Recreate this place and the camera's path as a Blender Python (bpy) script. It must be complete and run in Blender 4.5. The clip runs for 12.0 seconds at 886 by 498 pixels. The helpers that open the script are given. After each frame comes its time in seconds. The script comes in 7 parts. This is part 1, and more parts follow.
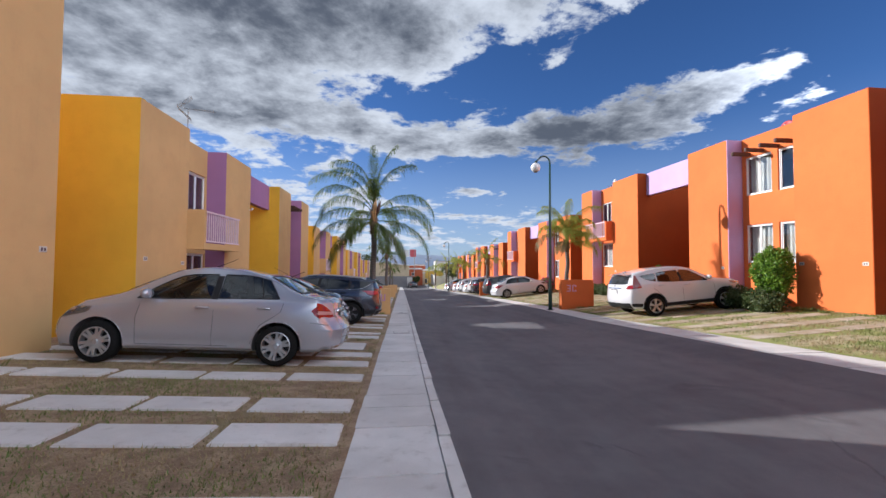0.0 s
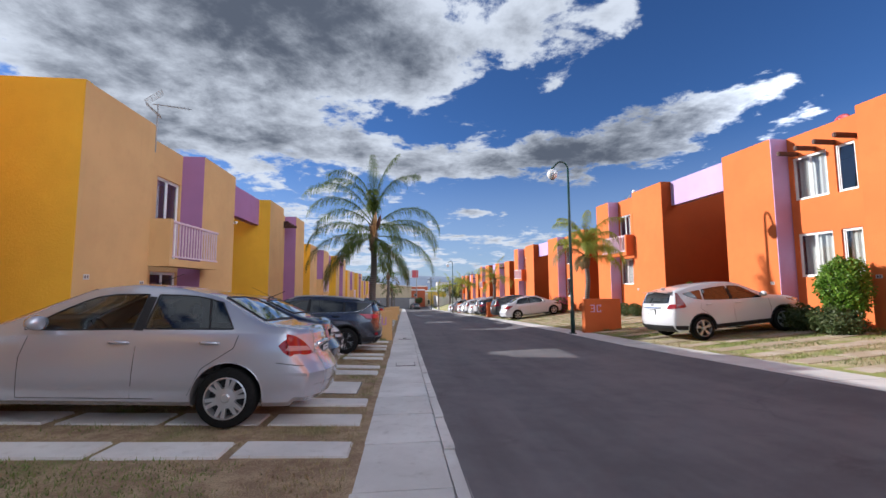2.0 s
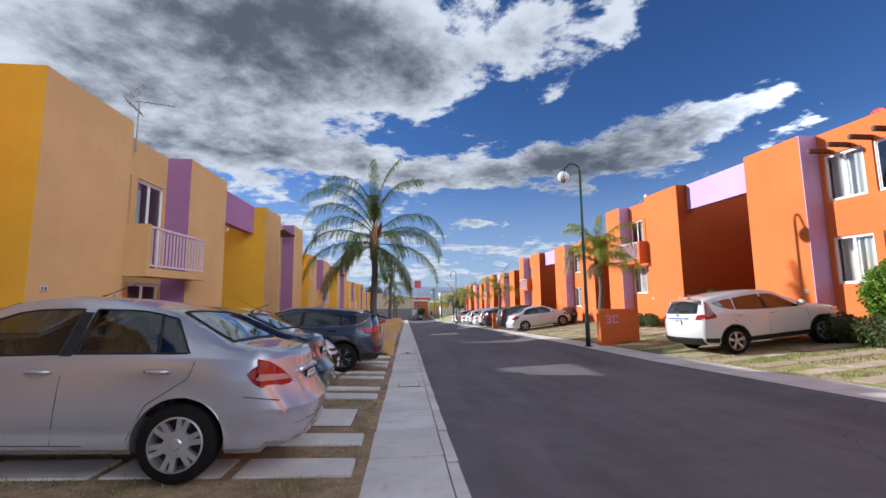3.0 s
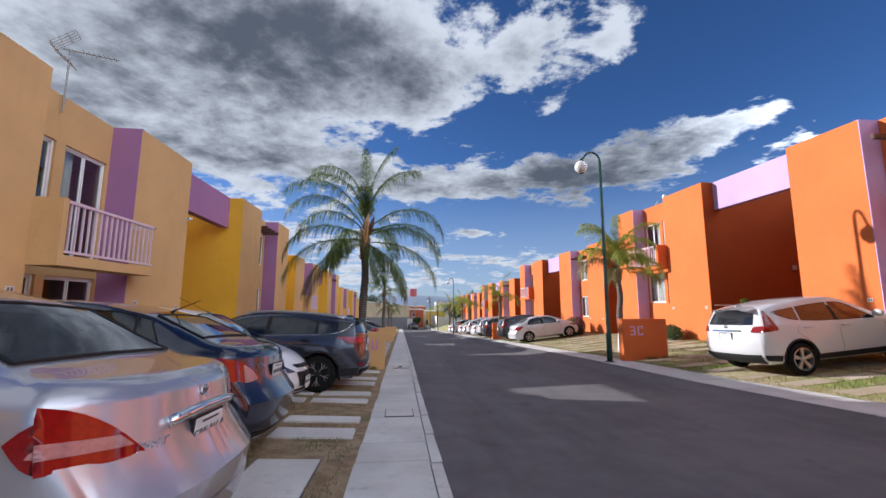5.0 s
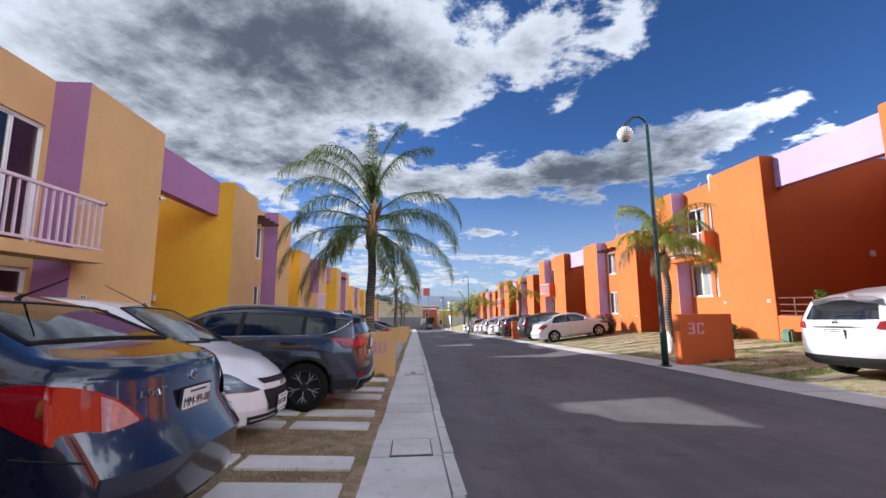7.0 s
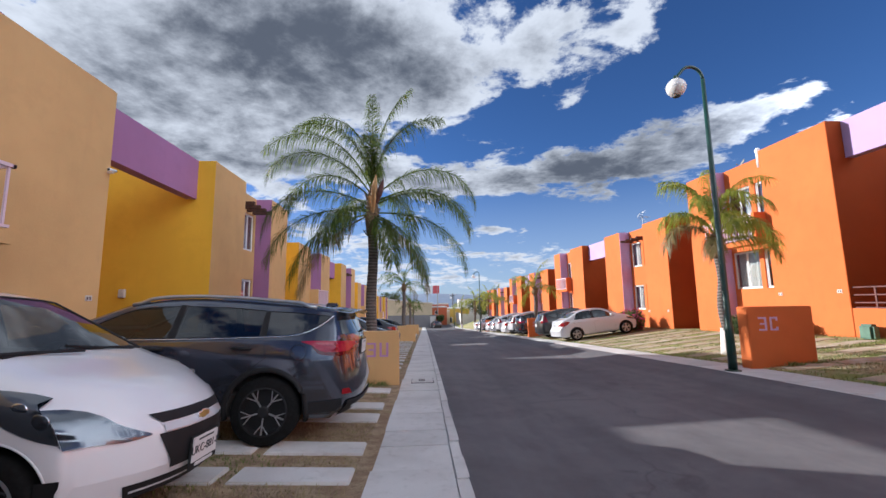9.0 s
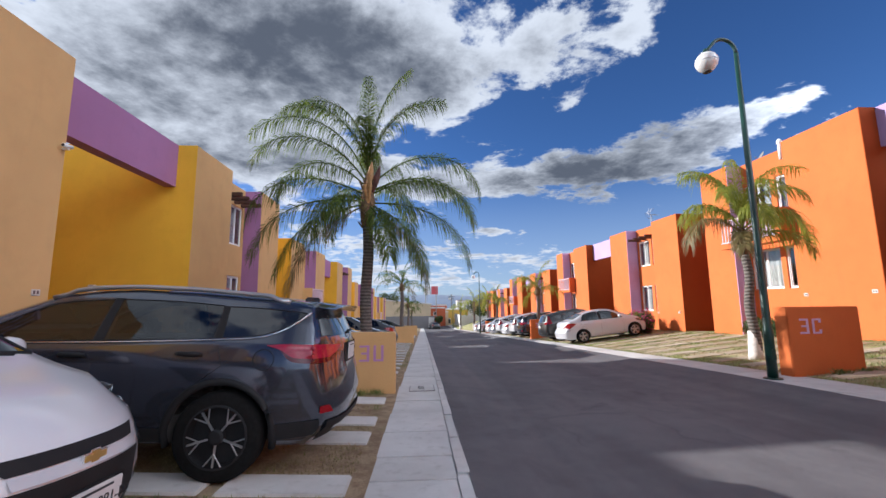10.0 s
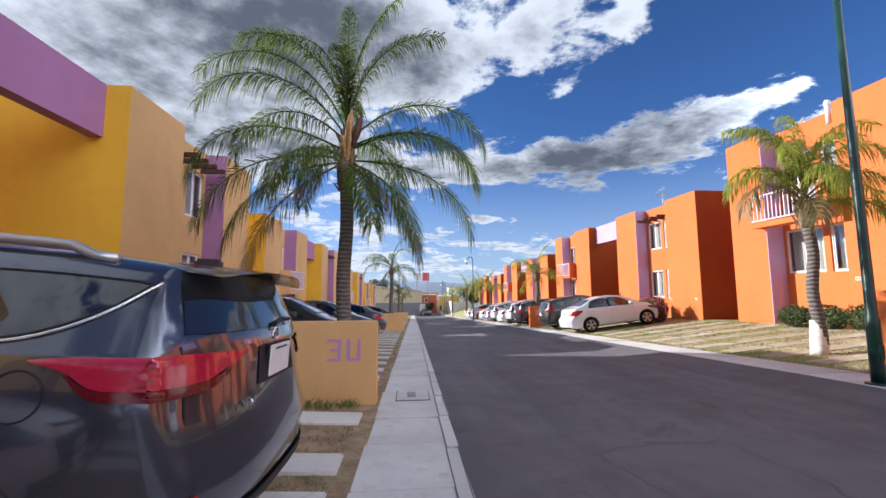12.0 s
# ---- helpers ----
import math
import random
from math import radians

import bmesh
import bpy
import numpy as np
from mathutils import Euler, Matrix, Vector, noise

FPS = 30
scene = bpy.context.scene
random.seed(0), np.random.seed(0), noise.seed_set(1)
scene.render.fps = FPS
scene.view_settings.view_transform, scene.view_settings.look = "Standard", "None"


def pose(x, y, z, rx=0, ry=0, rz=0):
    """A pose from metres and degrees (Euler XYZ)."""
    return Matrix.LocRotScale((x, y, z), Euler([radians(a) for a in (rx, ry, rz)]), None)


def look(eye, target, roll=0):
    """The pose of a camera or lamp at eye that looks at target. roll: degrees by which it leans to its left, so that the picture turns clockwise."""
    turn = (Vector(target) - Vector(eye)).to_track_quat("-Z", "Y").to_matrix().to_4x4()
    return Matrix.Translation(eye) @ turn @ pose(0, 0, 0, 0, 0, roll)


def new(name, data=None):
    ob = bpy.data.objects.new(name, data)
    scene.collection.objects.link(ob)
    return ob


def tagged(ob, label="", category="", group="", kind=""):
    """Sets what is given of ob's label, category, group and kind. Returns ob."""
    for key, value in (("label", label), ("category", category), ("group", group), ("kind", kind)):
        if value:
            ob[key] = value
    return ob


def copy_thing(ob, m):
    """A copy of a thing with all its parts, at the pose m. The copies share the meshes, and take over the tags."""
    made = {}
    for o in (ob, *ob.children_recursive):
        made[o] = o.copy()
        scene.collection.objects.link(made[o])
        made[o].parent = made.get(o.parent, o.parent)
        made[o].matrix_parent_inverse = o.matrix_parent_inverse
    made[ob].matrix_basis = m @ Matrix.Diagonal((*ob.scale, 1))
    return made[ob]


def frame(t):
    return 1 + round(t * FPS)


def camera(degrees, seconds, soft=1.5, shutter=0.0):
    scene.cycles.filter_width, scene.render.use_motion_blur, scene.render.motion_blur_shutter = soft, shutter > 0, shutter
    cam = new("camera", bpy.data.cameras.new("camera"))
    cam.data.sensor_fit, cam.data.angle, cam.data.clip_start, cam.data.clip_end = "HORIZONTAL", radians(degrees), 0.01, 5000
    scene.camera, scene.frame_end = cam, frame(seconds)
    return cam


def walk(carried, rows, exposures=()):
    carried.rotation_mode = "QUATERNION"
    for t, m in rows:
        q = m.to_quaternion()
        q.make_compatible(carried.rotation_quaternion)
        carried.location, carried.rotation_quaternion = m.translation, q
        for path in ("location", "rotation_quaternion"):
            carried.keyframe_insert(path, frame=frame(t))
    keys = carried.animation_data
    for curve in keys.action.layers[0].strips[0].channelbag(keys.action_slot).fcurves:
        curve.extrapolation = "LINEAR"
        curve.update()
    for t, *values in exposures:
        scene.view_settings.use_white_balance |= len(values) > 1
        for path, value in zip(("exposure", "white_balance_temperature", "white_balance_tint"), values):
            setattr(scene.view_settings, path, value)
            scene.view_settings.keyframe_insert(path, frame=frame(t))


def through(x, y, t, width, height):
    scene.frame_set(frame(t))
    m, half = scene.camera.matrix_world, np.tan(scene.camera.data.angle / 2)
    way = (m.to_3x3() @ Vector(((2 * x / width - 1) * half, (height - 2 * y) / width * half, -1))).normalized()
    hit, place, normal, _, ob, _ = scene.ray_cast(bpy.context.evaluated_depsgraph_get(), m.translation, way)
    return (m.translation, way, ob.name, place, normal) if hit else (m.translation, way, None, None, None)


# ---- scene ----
cam = camera(95.1, 12.0)
PATH = [
    (0, (-0.283, -0.157, 1.334), (-0.061, 1.83, 1.403), 0.3),
    (0.5, (-0.311, 0.299, 1.341), (-0.101, 2.286, 1.428), 0.3),
    (1, (-0.298, 0.844, 1.273), (-0.099, 2.831, 1.391), 0.2),
    (1.5, (-0.315, 1.292, 1.244), (-0.111, 3.277, 1.39), -0.0),
    (2, (-0.309, 1.775, 1.232), (-0.096, 3.756, 1.404), -0.3),
    (2.5, (-0.28, 2.284, 1.217), (-0.075, 4.263, 1.416), -0.5),
    (3, (-0.306, 2.763, 1.224), (-0.104, 4.74, 1.447), -0.7),
    (5, (-0.218, 4.782, 1.074), (0.001, 6.752, 1.343), 0.1),
    (5.5, (-0.249, 5.308, 1.061), (-0.03, 7.277, 1.333), 0.0),
    (6, (-0.157, 5.825, 0.985), (0.037, 7.796, 1.264), -0.1),
    (6.5, (-0.173, 6.34, 0.951), (0.006, 8.314, 1.225), -0.2),
    (7, (-0.175, 6.839, 0.923), (-0.017, 8.815, 1.192), -0.4),
    (9, (-0.121, 8.778, 0.808), (-0.006, 10.758, 1.068), -0.9),
    (9.5, (-0.145, 9.249, 0.775), (-0.022, 11.228, 1.035), -0.8),
    (10, (-0.147, 9.794, 0.741), (-0.025, 11.772, 1.007), -0.6),
    (10.5, (-0.16, 10.29, 0.731), (-0.036, 12.268, 0.999), -0.3),
    (11, (-0.123, 10.846, 0.708), (0.0, 12.825, 0.964), 0.0),
    (11.5, (-0.132, 11.375, 0.664), (0.004, 13.357, 0.899), 0.0),
    (12, (-0.137, 11.883, 0.632), (0.028, 13.865, 0.835), -0.3),
]
walk(cam, [(t, look(eye, target, roll)) for t, eye, target, roll in PATH],
     [(0, 0.96, 5560, 10), (3, 0.95, 5560, 10), (5.5, 0.88, 5560, 10), (7, 1.07, 5560, 10), (9.5, 1.02, 5560, 10), (12, 1.2, 5560, 10)])
# ==== world ====
SUN_AZ = Vector((-6.54, 3.06, 0)).normalized()
SUN_EL = radians(20.3)
TO_SUN = Vector((SUN_AZ.x * math.cos(SUN_EL), SUN_AZ.y * math.cos(SUN_EL), math.sin(SUN_EL)))


class Nodes:
    """Short names for building a node tree."""

    def __init__(self, tree):
        self.t = tree
        tree.nodes.clear()

    def n(self, kind, _in=None, **props):
        node = self.t.nodes.new(kind)
        for k, v in props.items():
            setattr(node, k, v)
        for k, v in (_in or {}).items():
            self.put(node, k, v)
        return node

    def put(self, node, k, v):
        if isinstance(v, bpy.types.NodeSocket):
            self.t.links.new(v, node.inputs[k])
        else:
            node.inputs[k].default_value = v

    def math(self, op, a, b=0.0, c=None):
        node = self.n("ShaderNodeMath", {0: a, 1: b}, operation=op)
        if c is not None:
            self.put(node, 2, c)
        return node.outputs[0]

    def vmath(self, op, a, b=(0, 0, 0)):
        node = self.n("ShaderNodeVectorMath", {0: a, 1: b}, operation=op)
        return node.outputs["Value"] if op in ("DOT_PRODUCT", "LENGTH", "DISTANCE") else node.outputs[0]

    def noise(self, vec, scale, detail=4.0, rough=0.55, dist=0.0):
        return self.n("ShaderNodeTexNoise", {"Vector": vec, "Scale": scale, "Detail": detail, "Roughness": rough, "Distortion": dist}).outputs[0]

    def ramp(self, fac, lo, hi, a=0.0, b=1.0):
        return self.n("ShaderNodeMapRange", {0: fac, 1: lo, 2: hi, 3: a, 4: b}, interpolation_type="SMOOTHSTEP").outputs[0]

    def mix(self, fac, a, b, blend="MIX"):
        node = self.n("ShaderNodeMix", data_type="RGBA", blend_type=blend)
        self.put(node, 0, fac)
        self.put(node, 6, a)
        self.put(node, 7, b)
        return node.outputs[2]


def rgb(*c):
    return (*c, 1.0)


def make_world():
    world = bpy.data.worlds.new("sky")
    scene.world = world
    world.use_nodes = True
    k = Nodes(world.node_tree)
    d = k.n("ShaderNodeTexCoord").outputs["Generated"]
    d = k.vmath("NORMALIZE", d)
    xyz = k.n("ShaderNodeSeparateXYZ", {0: d})
    x, y, z = xyz.outputs
    sky = k.n("ShaderNodeTexSky", sky_type="NISHITA", sun_disc=False, sun_elevation=SUN_EL,
              sun_rotation=math.atan2(SUN_AZ.x, SUN_AZ.y), altitude=1900, air_density=1.0, dust_density=0.6, ozone_density=1.6)
    clear = k.n("ShaderNodeHueSaturation", {"Saturation": 1.12, "Value": SKY_BLUE, "Color": sky.outputs[0]}).outputs[0]
    clear = k.mix(1.0, clear, rgb(0.95, 1.05, 1.32), "MULTIPLY")
    # cloud layer on a flat sheet overhead
    h = k.math("ADD", k.math("MAXIMUM", z, 0.0), 0.16)
    p = k.n("ShaderNodeCombineXYZ", {0: k.math("DIVIDE", x, h), 1: k.math("DIVIDE", y, h), 2: 0.0}).outputs[0]
    shift = k.vmath("ADD", p, (3.1, 1.7, 0.4))
    big = k.noise(shift, 1.15, 3.0, 0.5, 0.3)
    mid = k.noise(shift, 3.4, 8.0, 0.62, 0.25)
    fine = k.noise(shift, 13.0, 6.0, 0.65, 0.2)

    def blob(az, el, sa, se, amount, lean=0.0):
        """A cloud bank round a heading: degrees right of ahead and above the horizon, and its half sizes."""
        a = k.math("MULTIPLY", k.math("ARCTAN2", x, y), 180 / math.pi)
        e = k.math("MULTIPLY", k.math("ARCSINE", z), 180 / math.pi)
        da = k.math("SUBTRACT", a, az)
        de = k.math("SUBTRACT", e, k.math("ADD", k.math("MULTIPLY", da, lean), el))
        q = k.math("ADD", k.math("POWER", k.math("ABSOLUTE", k.math("DIVIDE", da, sa)), 2.0), k.math("POWER", k.math("ABSOLUTE", k.math("DIVIDE", de, se)), 2.0))
        return k.math("MULTIPLY", k.math("EXPONENT", k.math("MULTIPLY", q, -1.0)), amount)

    bias = -0.30
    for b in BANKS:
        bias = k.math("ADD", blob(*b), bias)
    puffs = k.math("ADD", k.math("ADD", k.math("MULTIPLY", big, 0.45), k.math("MULTIPLY", mid, 1.75)), k.math("MULTIPLY", fine, 0.55))
    dens = k.math("ADD", k.math("SUBTRACT", puffs, 1.375), bias)
    cover = k.ramp(dens, -0.02, 0.20)
    thick = 0.0
    for b in DARKS:
        thick = k.math("ADD", blob(*b), thick)
    billow = k.noise(k.vmath("ADD", p, (7.7, 2.2, 1.0)), 2.6, 7.0, 0.6, 0.4)
    soft = k.noise(k.vmath("ADD", p, (1.2, 5.2, 3.0)), 7.5, 5.0, 0.6, 0.3)
    body = k.math("ADD", k.math("MULTIPLY", k.math("SUBTRACT", billow, 0.5), 1.5), k.math("MULTIPLY", k.math("SUBTRACT", soft, 0.5), 0.7))
    core = k.ramp(k.math("ADD", k.math("ADD", k.math("MULTIPLY", dens, 0.8), thick), body), 0.02, 1.12)
    white = k.mix(core, rgb(1.0, 0.985, 0.97), rgb(0.15, 0.162, 0.19))
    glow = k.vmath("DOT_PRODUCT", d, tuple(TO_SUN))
    # clouds opposite the sun, out of view, are brightened as fill light
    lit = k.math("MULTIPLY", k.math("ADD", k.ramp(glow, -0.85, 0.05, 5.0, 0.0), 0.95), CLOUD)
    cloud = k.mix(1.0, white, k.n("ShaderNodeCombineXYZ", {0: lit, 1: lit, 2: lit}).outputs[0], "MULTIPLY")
    low = k.ramp(z, 0.0, 0.34, 0.62, 0.0)
    clear = k.mix(low, clear, rgb(0.62 * HAZE, 0.72 * HAZE, 0.86 * HAZE))
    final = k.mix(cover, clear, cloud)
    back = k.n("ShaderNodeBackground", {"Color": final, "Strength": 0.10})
    k.t.links.new(back.outputs[0], k.n("ShaderNodeOutputWorld").inputs[0])


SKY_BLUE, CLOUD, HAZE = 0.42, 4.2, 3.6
# heading right of ahead, rise, half width, half height, amount, lean
BANKS = [(-13, 32, 22, 12, 0.80, 0.0), (2, 28, 9, 5.5, 0.42, -0.2), (-38, 23, 16, 10, 0.50, 0.0), (-17, 17.5, 22, 3.6, 0.44, 0.0), (4, 16.8, 10, 1.6, 0.36, 0.0), (18, 33, 9, 6, 0.52, -0.2), (31, 33, 4, 3, 0.36, 0.3),
         (22.2, 25.8, 2.6, 1.2, 0.40, 0.3), (28, 17.6, 16, 4.4, 0.70, 0.10), (43, 20.5, 6, 1.8, 0.34, 0.1), (13, 16.8, 6, 1.8, 0.34, 0.1), (48.5, 17, 4, 1.6, 0.44, 0.5),
         (52, 34, 15, 10, -0.40, 0.0), (5, 20.6, 5, 1.1, -0.30, 0.0), (22, 24, 16, 1.6, -0.30, 0.0), (16, 12.0, 14, 2.0, -0.25, 0.0),
         (11, 10, 3.2, 0.6, 0.46, 0.0), (9, 6.4, 5, 0.6, 0.46, 0.0), (17, 6.0, 7, 1.2, 0.42, 0.1), (-9, 8, 14, 4, 0.42, 0.0), (0, 3, 60, 1.8, 0.32, 0.0),
         # unseen banks beside, behind and overhead, added to brighten the shade
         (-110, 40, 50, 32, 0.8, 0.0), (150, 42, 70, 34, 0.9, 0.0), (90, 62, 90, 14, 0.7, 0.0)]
DARKS = [(-10, 33, 16, 8, 0.40, 0.0), (-26, 36, 14, 7, 0.36, 0.0), (29, 17, 20, 5.5, 0.62, 0.10), (-20, 17.5, 20, 3.5, 0.22, 0.0), (-36, 26, 12, 3.5, 0.22, 0.0)]
make_world()

sun = new("sun", bpy.data.lights.new("sun", "SUN"))
sun.data.energy, sun.data.angle, sun.data.color = 4.3, radians(0.55), (1.0, 0.88, 0.74)
sun.matrix_world = look(TO_SUN * 60, (0, 0, 0))


# ---- materials ----
def surface(name, build, rough=0.8, metal=0.0, spec=0.4, coat=0.0):
    """A node material; build(k, pos) gives its colour socket or value and its bump height socket or None."""
    m = bpy.data.materials.new(name)
    m.use_nodes = True
    k = Nodes(m.node_tree)
    pos = k.n("ShaderNodeNewGeometry").outputs["Position"]
    got = build(k, pos)
    col, bump, dist = got[0], got[1], got[2] if len(got) > 2 else 0.004
    b = k.n("ShaderNodeBsdfPrincipled", {"Base Color": col, "Roughness": got[3] if len(got) > 3 else rough, "Metallic": metal, "Specular IOR Level": spec, "Coat Weight": coat, "Coat Roughness": 0.04})
    if bump is not None:
        k.put(b, "Normal", k.n("ShaderNodeBump", {"Height": bump, "Distance": dist, "Strength": 0.8}).outputs[0])
    k.t.links.new(b.outputs[0], k.n("ShaderNodeOutputMaterial").inputs[0])
    return m


def plain(name, c, rough=0.5, metal=0.0, spec=0.5, coat=0.0, vary=0.06, scale=6.0):
    def build(k, pos):
        n = k.noise(pos, scale, 4.0)
        f = k.ramp(n, 0.3, 0.7)
        return k.mix(f, rgb(*[v * (1 - vary) for v in c]), rgb(*[min(1, v * (1 + vary)) for v in c])), None
    return surface(name, build, rough, metal, spec, coat)


def stucco(name, c, dirt=0.10):
    def build(k, pos):
        big, mid, grain = k.noise(pos, 0.55, 3.0), k.noise(pos, 3.0, 5.0, 0.6), k.noise(pos, 90.0, 4.0, 0.7)
        stretch = k.vmath("MULTIPLY", pos, (2.2, 2.2, 0.35))
        streak = k.ramp(k.noise(stretch, 2.0, 5.0, 0.65), 0.52, 0.82)
        base = k.mix(k.ramp(big, 0.3, 0.7), rgb(*[v * 0.93 for v in c]), rgb(*[min(1, v * 1.06) for v in c]))
        base = k.mix(k.math("MULTIPLY", k.ramp(mid, 0.45, 0.75), 0.35), base, rgb(*[v * 0.86 for v in c]))
        base = k.mix(k.math("MULTIPLY", streak, dirt * 2), base, rgb(c[0] * 0.72, c[1] * 0.70, c[2] * 0.72 + 0.01))
        base = k.mix(k.math("MULTIPLY", k.ramp(grain, 0.35, 0.7), 0.16), base, rgb(*[v * 0.75 for v in c]))
        h = k.math("ADD", k.math("MULTIPLY", grain, 0.7), k.math("MULTIPLY", k.noise(pos, 22.0, 3.0), 0.9))
        return base, h, 0.006
    return surface(name, build, 0.88, spec=0.22)


TAN = stucco("tan_stucco", (0.61, 0.38, 0.165))
YELLOW = stucco("yellow_stucco", (0.69, 0.39, 0.032))
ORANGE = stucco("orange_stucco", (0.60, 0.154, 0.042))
# orange darkened: the shade of side and gap walls is in the colour
SHADED_ORANGE = stucco("shaded_orange_stucco", (0.34, 0.066, 0.010))
PURPLE = stucco("purple_stucco", (0.37, 0.18, 0.33))
LILAC = stucco("lilac_stucco", (0.46, 0.33, 0.56))
MAROON = stucco("maroon_stucco", (0.28, 0.05, 0.10))
WHITE_FRAME = plain("white_aluminium", (0.75, 0.75, 0.74), 0.4, 0.0, vary=0.03)
RAIL = plain("rail_paint", (0.66, 0.50, 0.56), 0.5)
BROWN = plain("stained_timber", (0.075, 0.030, 0.018), 0.7, vary=0.3, scale=20.0)
GREEN_METAL = plain("green_metal", (0.012, 0.045, 0.035), 0.35, 0.0, vary=0.15)
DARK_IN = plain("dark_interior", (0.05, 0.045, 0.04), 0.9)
CURTAIN = plain("curtain_cloth", (0.72, 0.70, 0.68), 0.9)
ROOF = plain("roof_screed", (0.42, 0.30, 0.24), 0.9)


def glass_mat(name, tint=(0.03, 0.035, 0.04), see=0.55):
    m = bpy.data.materials.new(name)
    m.use_nodes = True
    k = Nodes(m.node_tree)
    g = k.n("ShaderNodeBsdfGlossy", {"Color": rgb(0.9, 0.93, 0.96), "Roughness": 0.02})
    t = k.n("ShaderNodeBsdfTransparent", {"Color": rgb(*tint)})
    edge = k.n("ShaderNodeLayerWeight", {"Blend": 0.5}).outputs["Facing"]
    mix = k.n("ShaderNodeMixShader", {0: k.math("ADD", k.math("MULTIPLY", k.math("POWER", edge, 3.5), 0.9), 0.07), 1: t.outputs[0], 2: g.outputs[0]})
    k.t.links.new(mix.outputs[0], k.n("ShaderNodeOutputMaterial").inputs[0])
    return m


PANE = glass_mat("window_glass", (0.75, 0.78, 0.78))


def build_asphalt(k, pos):
    big, mid, g = k.noise(pos, 0.35, 4.0, 0.6), k.noise(pos, 2.2, 6.0, 0.65), k.noise(pos, 160.0, 3.0, 0.7)
    lane = k.noise(k.vmath("MULTIPLY", pos, (1.6, 0.12, 1.0)), 1.3, 4.0, 0.6)
    f = k.math("ADD", k.math("MULTIPLY", big, 0.4), k.math("ADD", k.math("MULTIPLY", mid, 0.3), k.math("MULTIPLY", lane, 0.3)))
    c = k.mix(k.ramp(f, 0.38, 0.62), rgb(0.098, 0.093, 0.100), rgb(0.150, 0.142, 0.150))
    c = k.mix(k.math("MULTIPLY", k.ramp(g, 0.45, 0.75), 0.5), c, rgb(0.20, 0.19, 0.19))
    stain = k.ramp(k.noise(pos, 0.9, 5.0, 0.7, 0.6), 0.60, 0.70)
    c = k.mix(k.math("MULTIPLY", stain, 0.45), c, rgb(0.055, 0.052, 0.058))
    bent = k.vmath("ADD", pos, k.vmath("MULTIPLY", k.n("ShaderNodeTexNoise", {"Vector": pos, "Scale": 1.4, "Detail": 4.0}).outputs[1], (0.9, 0.9, 0.0)))
    cell = k.n("ShaderNodeTexVoronoi", {"Vector": k.vmath("MULTIPLY", bent, (0.55, 0.22, 0.0)), "Scale": 1.0}, feature="DISTANCE_TO_EDGE").outputs[0]
    crack = k.math("MULTIPLY", k.ramp(cell, 0.0, 0.008, 1.0, 0.0), k.ramp(k.noise(pos, 0.7, 2.0), 0.48, 0.62))
    c = k.mix(k.math("MULTIPLY", crack, 0.28), c, rgb(0.04, 0.038, 0.04))
    return c, k.math("SUBTRACT", k.math("ADD", g, k.math("MULTIPLY", mid, 0.6)), crack), 0.008


def build_concrete(k, pos):
    rnd = k.n("ShaderNodeObjectInfo").outputs["Random"]
    big, mid, g = k.noise(pos, 1.1, 5.0, 0.6), k.noise(pos, 7.0, 6.0, 0.65), k.noise(pos, 130.0, 3.0, 0.7)
    c = k.mix(k.ramp(big, 0.3, 0.7), rgb(0.54, 0.525, 0.505), rgb(0.68, 0.665, 0.64))
    c = k.mix(k.math("MULTIPLY", k.ramp(mid, 0.52, 0.8), 0.5), c, rgb(0.27, 0.245, 0.215))
    c = k.mix(k.math("MULTIPLY", rnd, 0.22), c, rgb(0.34, 0.32, 0.30))
    c = k.mix(k.math("MULTIPLY", k.ramp(g, 0.5, 0.8), 0.35), c, rgb(0.30, 0.28, 0.26))
    brush = k.noise(k.vmath("MULTIPLY", pos, (1.0, 14.0, 1.0)), 6.0, 3.0)
    return c, k.math("ADD", k.math("ADD", g, mid), k.math("MULTIPLY", brush, 0.5)), 0.004


def build_soil(k, pos):
    big, mid, g = k.noise(pos, 0.6, 5.0, 0.6), k.noise(pos, 4.5, 6.0, 0.65), k.noise(pos, 60.0, 5.0, 0.75)
    c = k.mix(k.ramp(mid, 0.35, 0.65), rgb(0.27, 0.19, 0.125), rgb(0.43, 0.33, 0.21))
    c = k.mix(k.ramp(big, 0.52, 0.72), c, rgb(0.20, 0.19, 0.075))
    c = k.mix(k.math("MULTIPLY", k.ramp(g, 0.4, 0.7), 0.55), c, rgb(0.10, 0.07, 0.045))
    return c, k.math("ADD", g, mid), 0.02


def build_straw(k, pos):
    """Dry mown grass, greener in patches."""
    big, mid, g = k.noise(pos, 0.8, 5.0, 0.6), k.noise(pos, 5.0, 6.0, 0.65), k.noise(pos, 60.0, 5.0, 0.75)
    c = k.mix(k.ramp(mid, 0.35, 0.65), rgb(0.34, 0.29, 0.17), rgb(0.50, 0.44, 0.29))
    c = k.mix(k.ramp(big, 0.44, 0.58), c, rgb(0.26, 0.30, 0.09))
    c = k.mix(k.math("MULTIPLY", k.ramp(g, 0.4, 0.7), 0.4), c, rgb(0.17, 0.14, 0.07))
    return c, k.math("ADD", g, mid), 0.02


